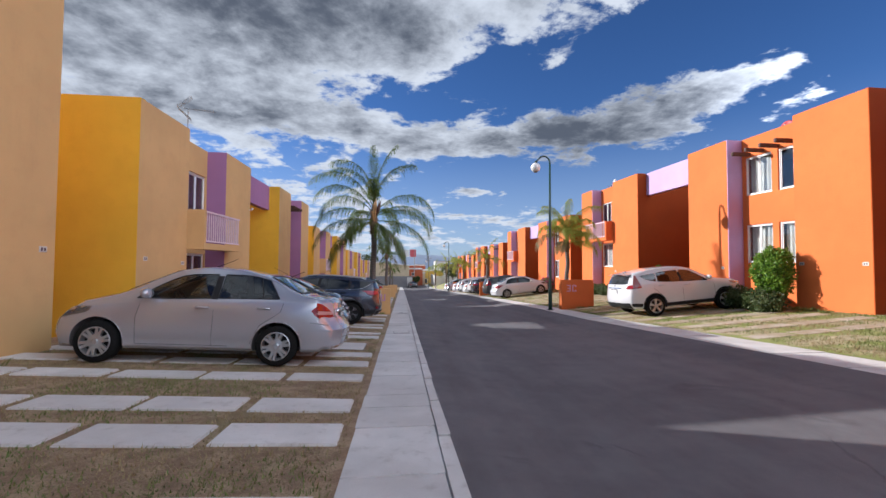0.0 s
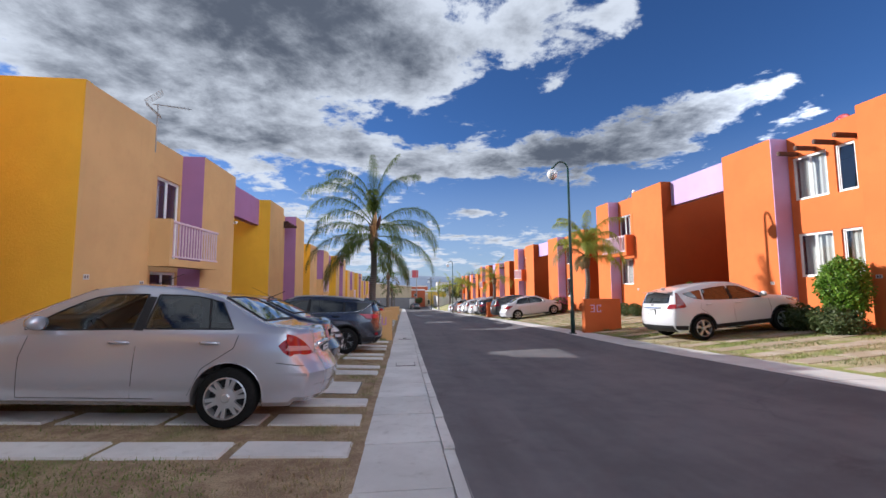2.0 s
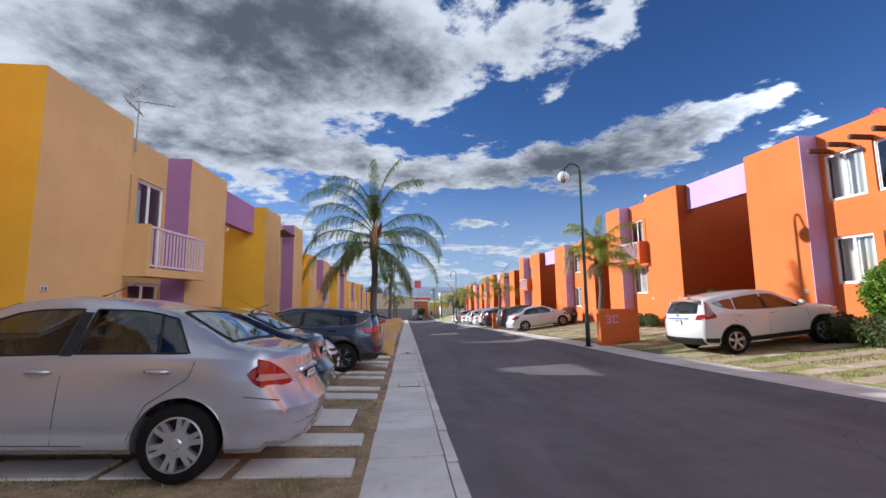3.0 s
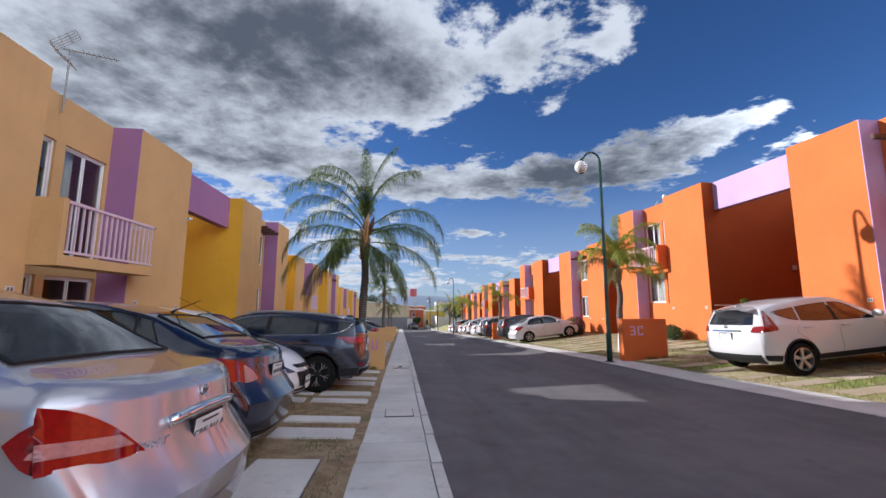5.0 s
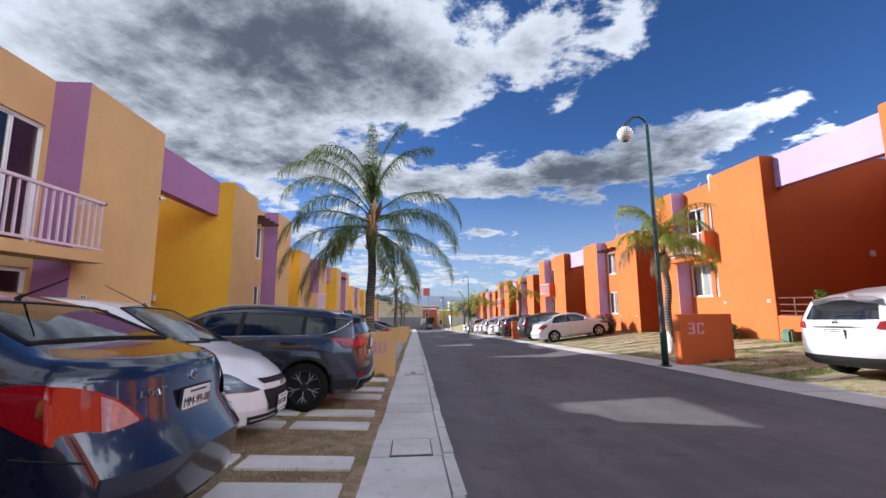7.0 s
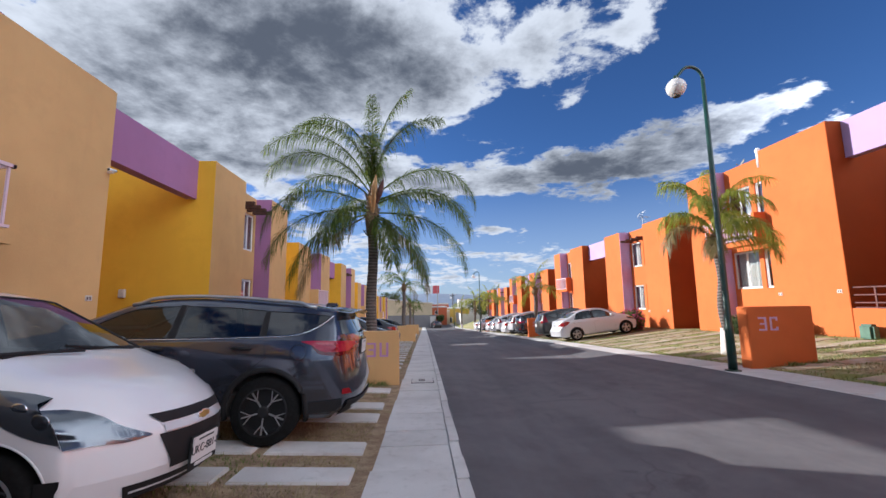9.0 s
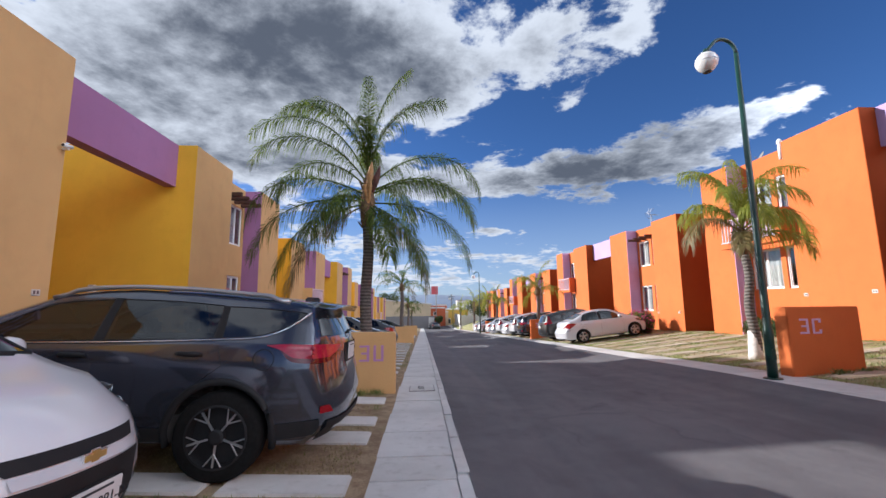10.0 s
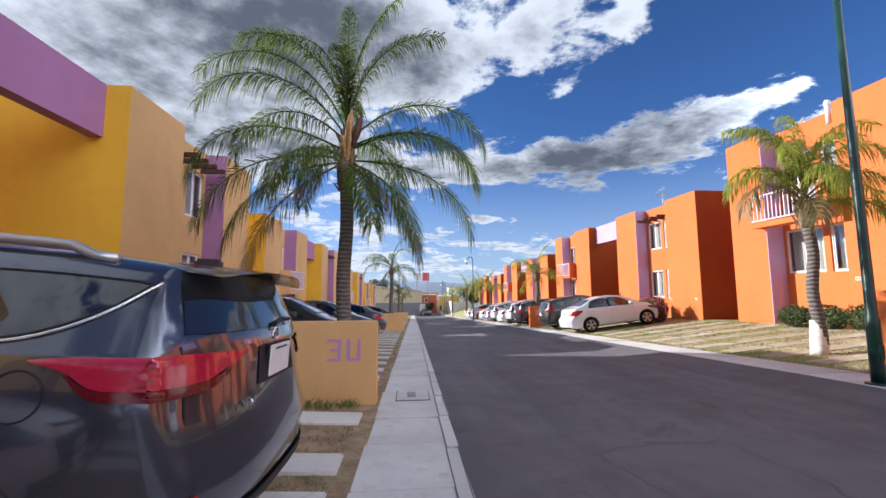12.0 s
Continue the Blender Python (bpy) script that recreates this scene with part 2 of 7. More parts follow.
STRAW_TURF = surface("straw_turf", build_straw, 0.95, spec=0.15)
ASPHALT = surface("asphalt", build_asphalt, 0.85, spec=0.3)
CONCRETE = surface("concrete", build_concrete, 0.85, spec=0.3)
DUSTY = surface("dusty_concrete", lambda k, pos: (k.mix(k.ramp(k.noise(pos, 2.2, 6.0, 0.65), 0.34, 0.66), k.mix(k.n("ShaderNodeObjectInfo").outputs["Random"], rgb(0.50, 0.44, 0.36), rgb(0.36, 0.30, 0.23)), rgb(0.33, 0.27, 0.18)), k.noise(pos, 120.0, 4.0, 0.7), 0.004), 0.9, spec=0.2)
SOIL = surface("dry_turf", build_soil, 0.95, spec=0.15)


# ---- mesh helpers ----
def thing(name, m, label, category, group="", kind=""):
    ob = new(name)
    ob.matrix_world = m
    return tagged(ob, label, category, group, kind)


def mesh_of(name, bm, mat, smooth=False):
    me = bpy.data.meshes.new(name)
    bmesh.ops.recalc_face_normals(bm, faces=bm.faces)
    for f in bm.faces:
        f.smooth = smooth
    bm.to_mesh(me)
    bm.free()
    for one in (mat if isinstance(mat, (list, tuple)) else (mat,)):
        me.materials.append(one)
    return me


def part(name, bm, mat, parent, label="", smooth=False, at=None):
    ob = new(name, mesh_of(name, bm, mat, smooth) if isinstance(bm, bmesh.types.BMesh) else bm)
    ob.parent = parent
    if at is not None:
        ob.matrix_basis = at
    return tagged(ob, label)


def solid(name, bm, mat, label, category, kind="", group="", smooth=False):
    return tagged(new(name, mesh_of(name, bm, mat, smooth)), label, category, group, kind)


def box(bm, x0, x1, y0, y1, z0, z1, bevel=0.0):
    got = bmesh.ops.create_cube(bm, size=1.0, matrix=Matrix.LocRotScale(((x0 + x1) / 2, (y0 + y1) / 2, (z0 + z1) / 2), None, (abs(x1 - x0), abs(y1 - y0), abs(z1 - z0))))
    if bevel:
        edges = list({e for v in got["verts"] for e in v.link_edges})
        bmesh.ops.bevel(bm, geom=edges, offset=bevel, segments=2, affect="EDGES", clamp_overlap=True)
    return bm


def bx(*a, bevel=0.0):
    return box(bmesh.new(), *a, bevel=bevel)


def tube(bm, pts, radii, sides=8, cap=True):
    """A tube along points, with a radius for each."""
    pts = [Vector(p) for p in pts]
    rings, up = [], Vector((0.013, 0.021, 1.0))
    for i, p in enumerate(pts):
        t = (pts[min(i + 1, len(pts) - 1)] - pts[max(i - 1, 0)]).normalized()
        a = t.cross(up if abs(t.z) < 0.9 else Vector((1, 0.01, 0))).normalized()
        b = t.cross(a)
        r = radii[i] if isinstance(radii, (list, tuple)) else radii
        rings.append([bm.verts.new(p + (a * math.cos(2 * math.pi * j / sides) + b * math.sin(2 * math.pi * j / sides)) * r) for j in range(sides)])
    for r0, r1 in zip(rings, rings[1:]):
        for j in range(sides):
            bm.faces.new((r0[j], r0[(j + 1) % sides], r1[(j + 1) % sides], r1[j]))
    if cap:
        bm.faces.new(rings[0][::-1])
        bm.faces.new(rings[-1])
    return bm


def spin(bm, profile, sides=24, m=None, cap=True):
    """A turned shape round z from (radius, height) pairs."""
    rings = []
    for r, z in profile:
        rings.append([bm.verts.new((r * math.cos(2 * math.pi * j / sides), r * math.sin(2 * math.pi * j / sides), z)) for j in range(sides)])
    for r0, r1 in zip(rings, rings[1:]):
        for j in range(sides):
            bm.faces.new((r0[j], r0[(j + 1) % sides], r1[(j + 1) % sides], r1[j]))
    if cap:
        bm.faces.new(rings[0][::-1])
        bm.faces.new(rings[-1])
    if m is not None:
        bmesh.ops.transform(bm, matrix=m, verts=[v for r in rings for v in r])
    return bm


# ---- lie of the land ----
def base(y):
    """Height of the pavement on the yellow side."""
    return float(np.interp(y, (-20, 0, 6.4, 13.3, 18.0, 30.0, 95.0, 200.0), (1.0, -0.03, -0.373, -0.745, -0.915, -1.49, -4.73, -5.8)))


def skew(y):
    return 0.010 * y


def right_line(y):
    """Height of the turf at the foot of the orange houses."""
    return -0.06 - 0.036 * (min(y, 95) - 11.4)


def gz(x, y):
    """Height of the ground."""
    u, b = x - skew(y), base(y)
    if u < -0.72:
        return b + 0.25 * min(1.0, (-0.72 - u) / 5.5)
    if u < 0.17:
        return b
    if u < 6.02:
        return b - 0.10 + 0.15 * (u - 0.17) / 5.85
    if u < 7.15:
        return b + 0.17
    return b + 0.17 + (right_line(y) - b - 0.17) * min(1.0, (u - 7.15) / (12.3 - 7.15 - skew(y)))


def strip(name, u0, u1, y0, y1, mat, label, category, du=0.0, nu=1, step=1.0, dz=0.0, kind="structure", follow=True):
    bm, rows = bmesh.new(), []
    n = max(1, int((y1 - y0) / step))
    for i in range(n + 1):
        y = y0 + (y1 - y0) * i / n
        row = []
        for j in range(nu + 1):
            u = u0 + (u1 - u0) * j / nu
            x = u + (skew(y) if follow else 0)
            row.append(bm.verts.new((x, y, gz(x - 1e-4 if j == nu else x + 1e-4, y) + dz)))
        rows.append(row)
    for a, b in zip(rows, rows[1:]):
        for j in range(nu):
            bm.faces.new((a[j], a[j + 1], b[j + 1], b[j]))
    return solid(name, bm, mat, label, category, kind)


YA, YB = -14.0, 118.0
road = strip("road", 0.16, 6.03, YA, YB, ASPHALT, "worn grey asphalt street running gently downhill", "road", nu=6)
lot_left = strip("lot_left", -7.6, -0.70, YA, YB, SOIL, "patchy dry grass and bare soil beside the pavement", "ground", nu=8)
lot_right = strip("lot_right", 7.13, 14.0, YA, YB, STRAW_TURF, "sunlit patchy grass in front of the orange houses", "ground", nu=8)


def backdrop_ground():
    bm = bmesh.new()
    ys, xs = (-900, -14, 20, 60, 95, 118, 200, 420, 1500), (-1500, -200, -40, -7.5, 3, 13.9, 40, 200, 1500)
    g = [[bm.verts.new((x, y, base(max(y, -14)) - 0.45 - (0.02 * max(0, y - 200) if y > 200 else 0))) for x in xs] for y in ys]
    for a, b in zip(g, g[1:]):
        for j in range(len(xs) - 1):
            bm.faces.new((a[j], a[j + 1], b[j + 1], b[j]))
    solid("ground", bm, SOIL, "bare earth reaching to the horizon", "ground", "structure")


backdrop_ground()

pavement_left = strip("pavement_left", -0.72, 0.06, YA, YB, CONCRETE, "brushed concrete pavement with open joints", "pavement", dz=-0.03)
pavement_right = strip("pavement_right", 6.13, 7.15, YA, YB, CONCRETE, "worn concrete pavement on the sunny side", "pavement", dz=-0.03)

# ---- row houses ----
XL, XR = -6.2, 12.33


class Side:
    """Turns depth behind the facade into x on one side of the street."""

    def __init__(self, x, back):
        self.x, self.back = x, back

    def box(self, bm, d0, d1, y0, y1, z0, z1, bevel=0.0):
        a, b = self.x + self.back * d0, self.x + self.back * d1
        return box(bm, min(a, b), max(a, b), y0, y1, z0, z1, bevel)

    def bx(self, *a, bevel=0.0):
        return self.box(bmesh.new(), *a, bevel=bevel)


def pierced(side, d0, d1, y0, y1, z0, z1, holes):
    """A wall with openings through it."""
    bm = bmesh.new()
    ys = sorted({y0, y1, *[h[0] for h in holes], *[h[1] for h in holes]})
    zs = sorted({z0, z1, *[h[2] for h in holes], *[h[3] for h in holes]})
    full = {(i, j): not any(h[0] <= (ys[i] + ys[i + 1]) / 2 <= h[1] and h[2] <= (zs[j] + zs[j + 1]) / 2 <= h[3] for h in holes)
            for i in range(len(ys) - 1) for j in range(len(zs) - 1)}
    xa, xb = side.x + side.back * d0, side.x + side.back * d1
    made = {}

    def at(k, i, j):
        if (k, i, j) not in made:
            made[k, i, j] = bm.verts.new(((xa, xb)[k], ys[i], zs[j]))
        return made[k, i, j]

    for (i, j), there in full.items():
        if there:
            for k in (0, 1):
                bm.faces.new((at(k, i, j), at(k, i + 1, j), at(k, i + 1, j + 1), at(k, i, j + 1)))
            for di, dj, p, q in ((-1, 0, (i, j), (i, j + 1)), (1, 0, (i + 1, j), (i + 1, j + 1)), (0, -1, (i, j), (i + 1, j)), (0, 1, (i, j + 1), (i + 1, j + 1))):
                if not full.get((i + di, j + dj), False):
                    bm.faces.new((at(0, *p), at(0, *q), at(1, *q), at(1, *p)))
    return bm


def window(side, parent, depth, y0, y1, z0, z1, leaves=2, curtain=1, blind=False):
    """A white sliding window set in its opening; depth is the wall's outer face."""
    w = part("window", side.bx(depth + 0.10, depth + 0.102, y0, y1, z0 - 0.002, z0), WHITE_FRAME, parent)
    f = bmesh.new()
    t = 0.045
    for a in ((y0, y1, z0, z0 + t), (y0, y1, z1 - t, z1), (y0, y0 + t, z0 + t, z1 - t), (y1 - t, y1, z0 + t, z1 - t)):
        side.box(f, depth + 0.05, depth + 0.12, *a)
    part("frame", f, WHITE_FRAME, w, "white aluminium frame")
    n = leaves
    for i in range(n):
        a, b = y0 + t + (y1 - y0 - 2 * t) * i / n, y0 + t + (y1 - y0 - 2 * t) * (i + 1) / n
        s = bmesh.new()
        dd = depth + (0.07 if i % 2 else 0.09)
        for q in ((a, b, z0 + t, z0 + t + 0.03), (a, b, z1 - t - 0.03, z1 - t), (a, a + 0.03, z0 + t, z1 - t), (b - 0.03, b, z0 + t, z1 - t)):
            side.box(s, dd - 0.012, dd + 0.012, *q)
        part("sash", s, WHITE_FRAME, w)
        p = part("pane", side.bx(dd - 0.003, dd + 0.003, a + 0.03, b - 0.03, z0 + t + 0.03, z1 - t - 0.03), PANE, w, "clear glass pane")
        p.visible_shadow = False
    if curtain:
        cb = bmesh.new()
        top = z1 - 0.02
        span = (y1 - y0) * (1.0 if curtain == 1 else 0.5)
        steps = max(8, int(span / 0.05))
        rows = []
        for i in range(steps + 1):
            yy = y0 + 0.05 + (span - 0.1) * i / steps
            dd = side.x + side.back * (depth + 0.24 + 0.03 * math.sin(i * 1.7) + 0.01 * math.sin(i * 0.6))
            rows.append((cb.verts.new((dd, yy, z0 - 0.02)), cb.verts.new((dd, yy, top))))
        for a, b in zip(rows, rows[1:]):
            cb.faces.new((a[0], b[0], b[1], a[1]))
        part("curtain", cb, CURTAIN, w, "pale hanging curtain")
    return w


def balcony(side, parent, y0, y1, zs, rail_top, solid_mat, n=17):
    """A projecting balcony: slab, one solid end and a barred rail."""
    b = part("balcony", side.bx(-0.47, 0.02, y0, y1 + 0.06, zs, zs + 0.18), solid_mat, parent, "projecting balcony with a barred rail")
    part("end_panel", side.bx(-0.47, 0.02, y0, y0 + 0.12, zs + 0.18, rail_top + 0.02), solid_mat, b)
    part("top_rail", side.bx(-0.46, -0.40, y0 + 0.12, y1, rail_top - 0.05, rail_top), RAIL, b, "painted steel top rail")
    part("bottom_rail", side.bx(-0.455, -0.405, y0 + 0.12, y1, zs + 0.22, zs + 0.26), RAIL, b)
    part("end_rail", side.bx(-0.46, 0.0, y1 - 0.05, y1, rail_top - 0.05, rail_top), RAIL, b)
    bar = mesh_of("bar", side.bx(-0.445, -0.415, -0.014, 0.014, zs + 0.26, rail_top - 0.05), RAIL)
    for i in range(n):
        part("bar", bar, None, b, at=pose(0, y0 + 0.22 + (y1 - y0 - 0.3) * i / (n - 1), 0))
    return b


def row_house(side, ys, zr, low, face, cheek, pier_side, upper, lower, with_balcony, beam, group, label, detail):
    """One house: front block, recess with windows, pier, roof; ys: front, recess, pier and end; beam: the y where the bridge to the house before it starts."""
    y0, y1, y2, y3 = ys
    rd, back = 0.62, 8.5
    h = thing("row_house", pose(0, 0, 0), label, "house", group)
    f = side.bx(0, 0.25, y0 + 0.002, y1, low, zr, bevel=0.02)
    part("front_wall", f, face, h)
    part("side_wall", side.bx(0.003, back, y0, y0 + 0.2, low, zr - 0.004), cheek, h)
    part("recess_cheek", side.bx(0.25, rd, y1 - 0.2, y1 - 0.004, low, zr - 0.004), face, h)
    holes = [(a, b, c, d) for a, b, c, d, *_ in upper + lower]
    part("recess_wall", pierced(side, rd, rd + 0.2, y1 - 0.004, y2 + 0.004, low, zr - 0.002, holes), face, h)
    part("pier", side.bx(0, 0.3, y2 + 0.003, y3, low, zr, bevel=0.02), face, h)
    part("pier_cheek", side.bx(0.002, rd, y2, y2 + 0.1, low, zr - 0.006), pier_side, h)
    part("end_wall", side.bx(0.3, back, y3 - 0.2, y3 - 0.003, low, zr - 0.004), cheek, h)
    part("back_wall", side.bx(back, back + 0.2, y0, y3, low, zr), face, h)
    roof = side.bx(rd + 0.2, back, y0 + 0.2, y3 - 0.2, zr - 0.42, zr - 0.30)
    side.box(roof, 0.25, rd + 0.2, y0 + 0.2, y1 - 0.2, zr - 0.42, zr - 0.30)
    side.box(roof, 0.3, rd + 0.2, y2 + 0.1, y3 - 0.2, zr - 0.42, zr - 0.30)
    part("roof", roof, ROOF, h)
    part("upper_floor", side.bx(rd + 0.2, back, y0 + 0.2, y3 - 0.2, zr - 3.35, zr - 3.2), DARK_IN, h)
    part("room_partition", side.bx(3.6, 3.7, y0 + 0.2, y3 - 0.2, low, zr - 0.42), CURTAIN, h)
    for o in upper + lower:
        window(side, h, rd, *o[:4], *(o[4:] if len(o) > 4 else ()))
    if with_balcony:
        balcony(side, h, y1 - 0.05, y2 + 0.08, zr - 3.43, zr - 2.32, face if side is LEFT else ORANGE)
    elif detail:
        for i in range(4):
            yy = y1 + 0.45 + i * (y2 - y1 - 0.5) / 3.6
            part("pergola_beam", side.bx(-0.12, rd, yy, yy + 0.11, zr - 0.72, zr - 0.58, bevel=0.02), BROWN, h, "dark stained timber beam end")
    if beam is not None:
        part("bridge_beam", side.bx(0.5, 0.8, beam, y0 + 0.01, zr - 1.18, zr - 0.01), LILAC if side is RIGHT else PURPLE, h, "painted beam bridging the open gap")
        # added unseen wall; its roof height cuts the sun patch on the road
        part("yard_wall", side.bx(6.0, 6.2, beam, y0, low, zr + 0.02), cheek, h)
    return h


LEFT, RIGHT = Side(XL, -1), Side(XR, 1)
LEFT_CUTS = (0.0, 2.25, 4.72, 7.09, 11.08, 13.25, 15.72, 17.77)
RIGHT_CUTS = (0.0, 2.15, 4.75, 6.89, 10.63, 13.15, 15.65, 17.2)


def house_row(side, cuts, starts, tops, faces, group, labels):
    face, cheek, pier_side = faces
    for n, (s, zr) in enumerate(zip(starts, tops)):
        c = [s + v for v in cuts]
        low = min(gz(side.x, c[0]), gz(side.x, c[7])) - 0.5
        for k in (0, 1):
            ys = c[4 * k:4 * k + 4]
            y1, y2 = ys[1], ys[2]
            has_balcony = (k == 0) == (side is LEFT)
            if has_balcony:
                up = [(y1 + 0.10, y1 + 1.02, zr - 3.22, zr - 0.92, 1, 1), (y1 + 1.25, y2 - 0.08, zr - 3.22, zr - 0.92, 2, 2)]
                lo = [(y1 + 0.20, y1 + 0.95, zr - 5.0, zr - 3.52, 1, 0 if side is LEFT else 1), (y1 + 1.15, y2 - 0.06, zr - 5.0, zr - 3.52, 2, 0 if side is LEFT else 1)]
            else:
                up = [(y1 + 0.55, y1 + 1.12, zr - 2.2, zr - 0.75, 1, 0), (y1 + 1.36, y2 - 0.14, zr - 2.2, zr - 0.75, 2, 1)]
                lo = [(y1 + 0.55, y1 + 1.12, zr - 4.75, zr - 3.32, 1, 1), (y1 + 1.36, y2 - 0.14, zr - 4.75, zr - 3.32, 2, 1)]
            row_house(side, ys, zr, low, face, cheek, pier_side, up, lo, has_balcony, c[3] - 0.01 if k else None, group, labels[k], True)


house_row(LEFT, LEFT_CUTS, (-10.17, 9.78, 29.4, 49.0, 68.5), (6.45, 5.12, 3.92, 2.85, 1.8), (TAN, YELLOW, PURPLE), "yellow row houses",
          ("two-storey tan and yellow stucco house with a balcony", "two-storey tan and yellow stucco house with a purple pier"))
house_row(RIGHT, RIGHT_CUTS, (-9.8, 9.3, 28.35, 47.6, 66.6), (7.35, 6.15, 4.95, 3.85, 2.8), (ORANGE, SHADED_ORANGE, LILAC), "orange row houses",
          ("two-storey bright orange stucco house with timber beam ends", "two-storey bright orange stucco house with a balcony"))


# ---- street furniture, plants and small fittings ----
def leaf_mat(name, c, c2, through=0.35):
    m = bpy.data.materials.new(name)
    m.use_nodes = True
    k = Nodes(m.node_tree)
    geo = k.n("ShaderNodeNewGeometry")
    r = geo.outputs["Random Per Island"]
    col = k.mix(r, rgb(*c), rgb(*c2))
    col = k.mix(k.math("MULTIPLY", k.ramp(k.noise(geo.outputs["Position"], 2.5, 3.0), 0.4, 0.7), 0.4), col, rgb(*[v * 0.6 for v in c]))
    d = k.n("ShaderNodeBsdfPrincipled", {"Base Color": col, "Roughness": 0.5, "Specular IOR Level": 0.3})
    t = k.n("ShaderNodeBsdfTranslucent", {"Color": col})
    k.t.links.new(k.n("ShaderNodeMixShader", {0: through, 1: d.outputs[0], 2: t.outputs[0]}).outputs[0], k.n("ShaderNodeOutputMaterial").inputs[0])
    return m


PALM_GREEN = leaf_mat("palm_leaf", (0.055, 0.095, 0.014), (0.16, 0.20, 0.028), 0.5)
# lighter copy of the palm leaf, the sun's brightness put into its colour
PALM_SUNLIT = leaf_mat("sun_lightened_palm_leaf", (0.20, 0.26, 0.03), (0.42, 0.42, 0.07), 0.5)
PALM_DRY = leaf_mat("dry_palm_leaf", (0.24, 0.17, 0.07), (0.13, 0.13, 0.04), 0.25)
BUSH = leaf_mat("bush_leaf", (0.07, 0.17, 0.015), (0.19, 0.30, 0.03))
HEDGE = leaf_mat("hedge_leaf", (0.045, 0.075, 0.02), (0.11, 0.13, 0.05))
PINK = leaf_mat("pink_bract", (0.45, 0.03, 0.16), (0.6, 0.10, 0.25))
FAR_LEAF = leaf_mat("far_leaf", (0.035, 0.06, 0.02), (0.09, 0.11, 0.035))
STRAW = leaf_mat("straw_blade", (0.40, 0.31, 0.17), (0.25, 0.21, 0.10), 0.3)
GRASS = leaf_mat("grass_blade", (0.12, 0.17, 0.04), (0.24, 0.25, 0.08), 0.3)


def build_bark(k, pos):
    rings = k.n("ShaderNodeTexWave", {"Vector": pos, "Scale": 3.6, "Distortion": 2.5, "Detail": 3.0}, bands_direction="Z").outputs[1]
    n = k.noise(pos, 14.0, 5.0, 0.65)
    c = k.mix(rings, rgb(0.10, 0.085, 0.075), rgb(0.20, 0.175, 0.155))
    return k.mix(k.math("MULTIPLY", k.ramp(n, 0.45, 0.7), 0.5), c, rgb(0.06, 0.05, 0.045)), k.math("ADD", rings, n), 0.02


BARK = surface("palm_bark", build_bark, 0.9, spec=0.2)
FIBRE = plain("palm_fibre", (0.16, 0.105, 0.055), 0.95, vary=0.4, scale=25)
SPATHE = plain("palm_spathe", (0.42, 0.24, 0.09), 0.7, vary=0.25, scale=12)
SPATHE_IN = plain("palm_spathe_dark", (0.08, 0.03, 0.02), 0.7, vary=0.3, scale=12)
LIME = plain("limewash", (0.62, 0.58, 0.54), 0.9, vary=0.15, scale=9)


def frond_bm(rng, az, el, length, droop, leaf, n=46, bend=1.55, wide=0.011):
    """One arching frond: a rib and two rows of hanging leaflets."""
    bm = bmesh.new()
    p, pts = Vector((0, 0, 0)), []
    out = Vector((math.cos(az), math.sin(az), 0))
    side = Vector((-out.y, out.x, 0))
    steps = 18
    twist = rng.uniform(-0.25, 0.25)
    for i in range(steps + 1):
        s = i / steps
        a = el - droop * s ** bend
        pts.append(p.copy())
        p = p + (out * math.cos(a) + Vector((0, 0, math.sin(a))) + side * twist * s * 0.5).normalized() * (length / steps)
    tube(bm, pts, [0.024 * (1 - 0.85 * i / steps) + 0.002 for i in range(steps + 1)], 5)
    for i in range(n):
        s = 0.13 + 0.87 * (i + rng.random() * 0.6) / n
        f = min(s * steps, steps - 0.001)
        j = int(f)
        q = pts[j].lerp(pts[j + 1], f - j)
        t = (pts[j + 1] - pts[j]).normalized()
        l = leaf * (0.30 + 0.80 * math.sin(math.pi * min(1, 0.10 + 0.86 * s)) ** 0.7) * rng.uniform(0.75, 1.2)
        for sg in (-1, 1):
            d = (side * sg * rng.uniform(0.35, 0.95) + t * rng.uniform(0.4, 1.0) + Vector((0, 0, rng.uniform(-0.35, 0.45)))).normalized()
            w = wide * rng.uniform(0.8, 1.3)
            nrm = d.cross(t).normalized() if d.cross(t).length > 0.01 else Vector((0, 0, 1))
            wv = d.cross(nrm).normalized() * w
            hang = rng.uniform(0.55, 1.05)
            a1 = q + d * l * 0.36 + Vector((0, 0, -0.05 * l))
            a2 = q + d * l * 0.58 + Vector((0, 0, -0.38 * l * hang))
            a3 = q + d * l * 0.70 + Vector((0, 0, -0.85 * l * hang))
            v = [bm.verts.new(p) for p in (q + wv * 0.5, q - wv * 0.5, a1 - wv, a1 + wv, a2 - wv * 0.8, a2 + wv * 0.8, a3)]
            bm.faces.new((v[0], v[1], v[2], v[3]))
            bm.faces.new((v[3], v[2], v[4], v[5]))
            bm.faces.new((v[5], v[4], v[6]))
    return bm


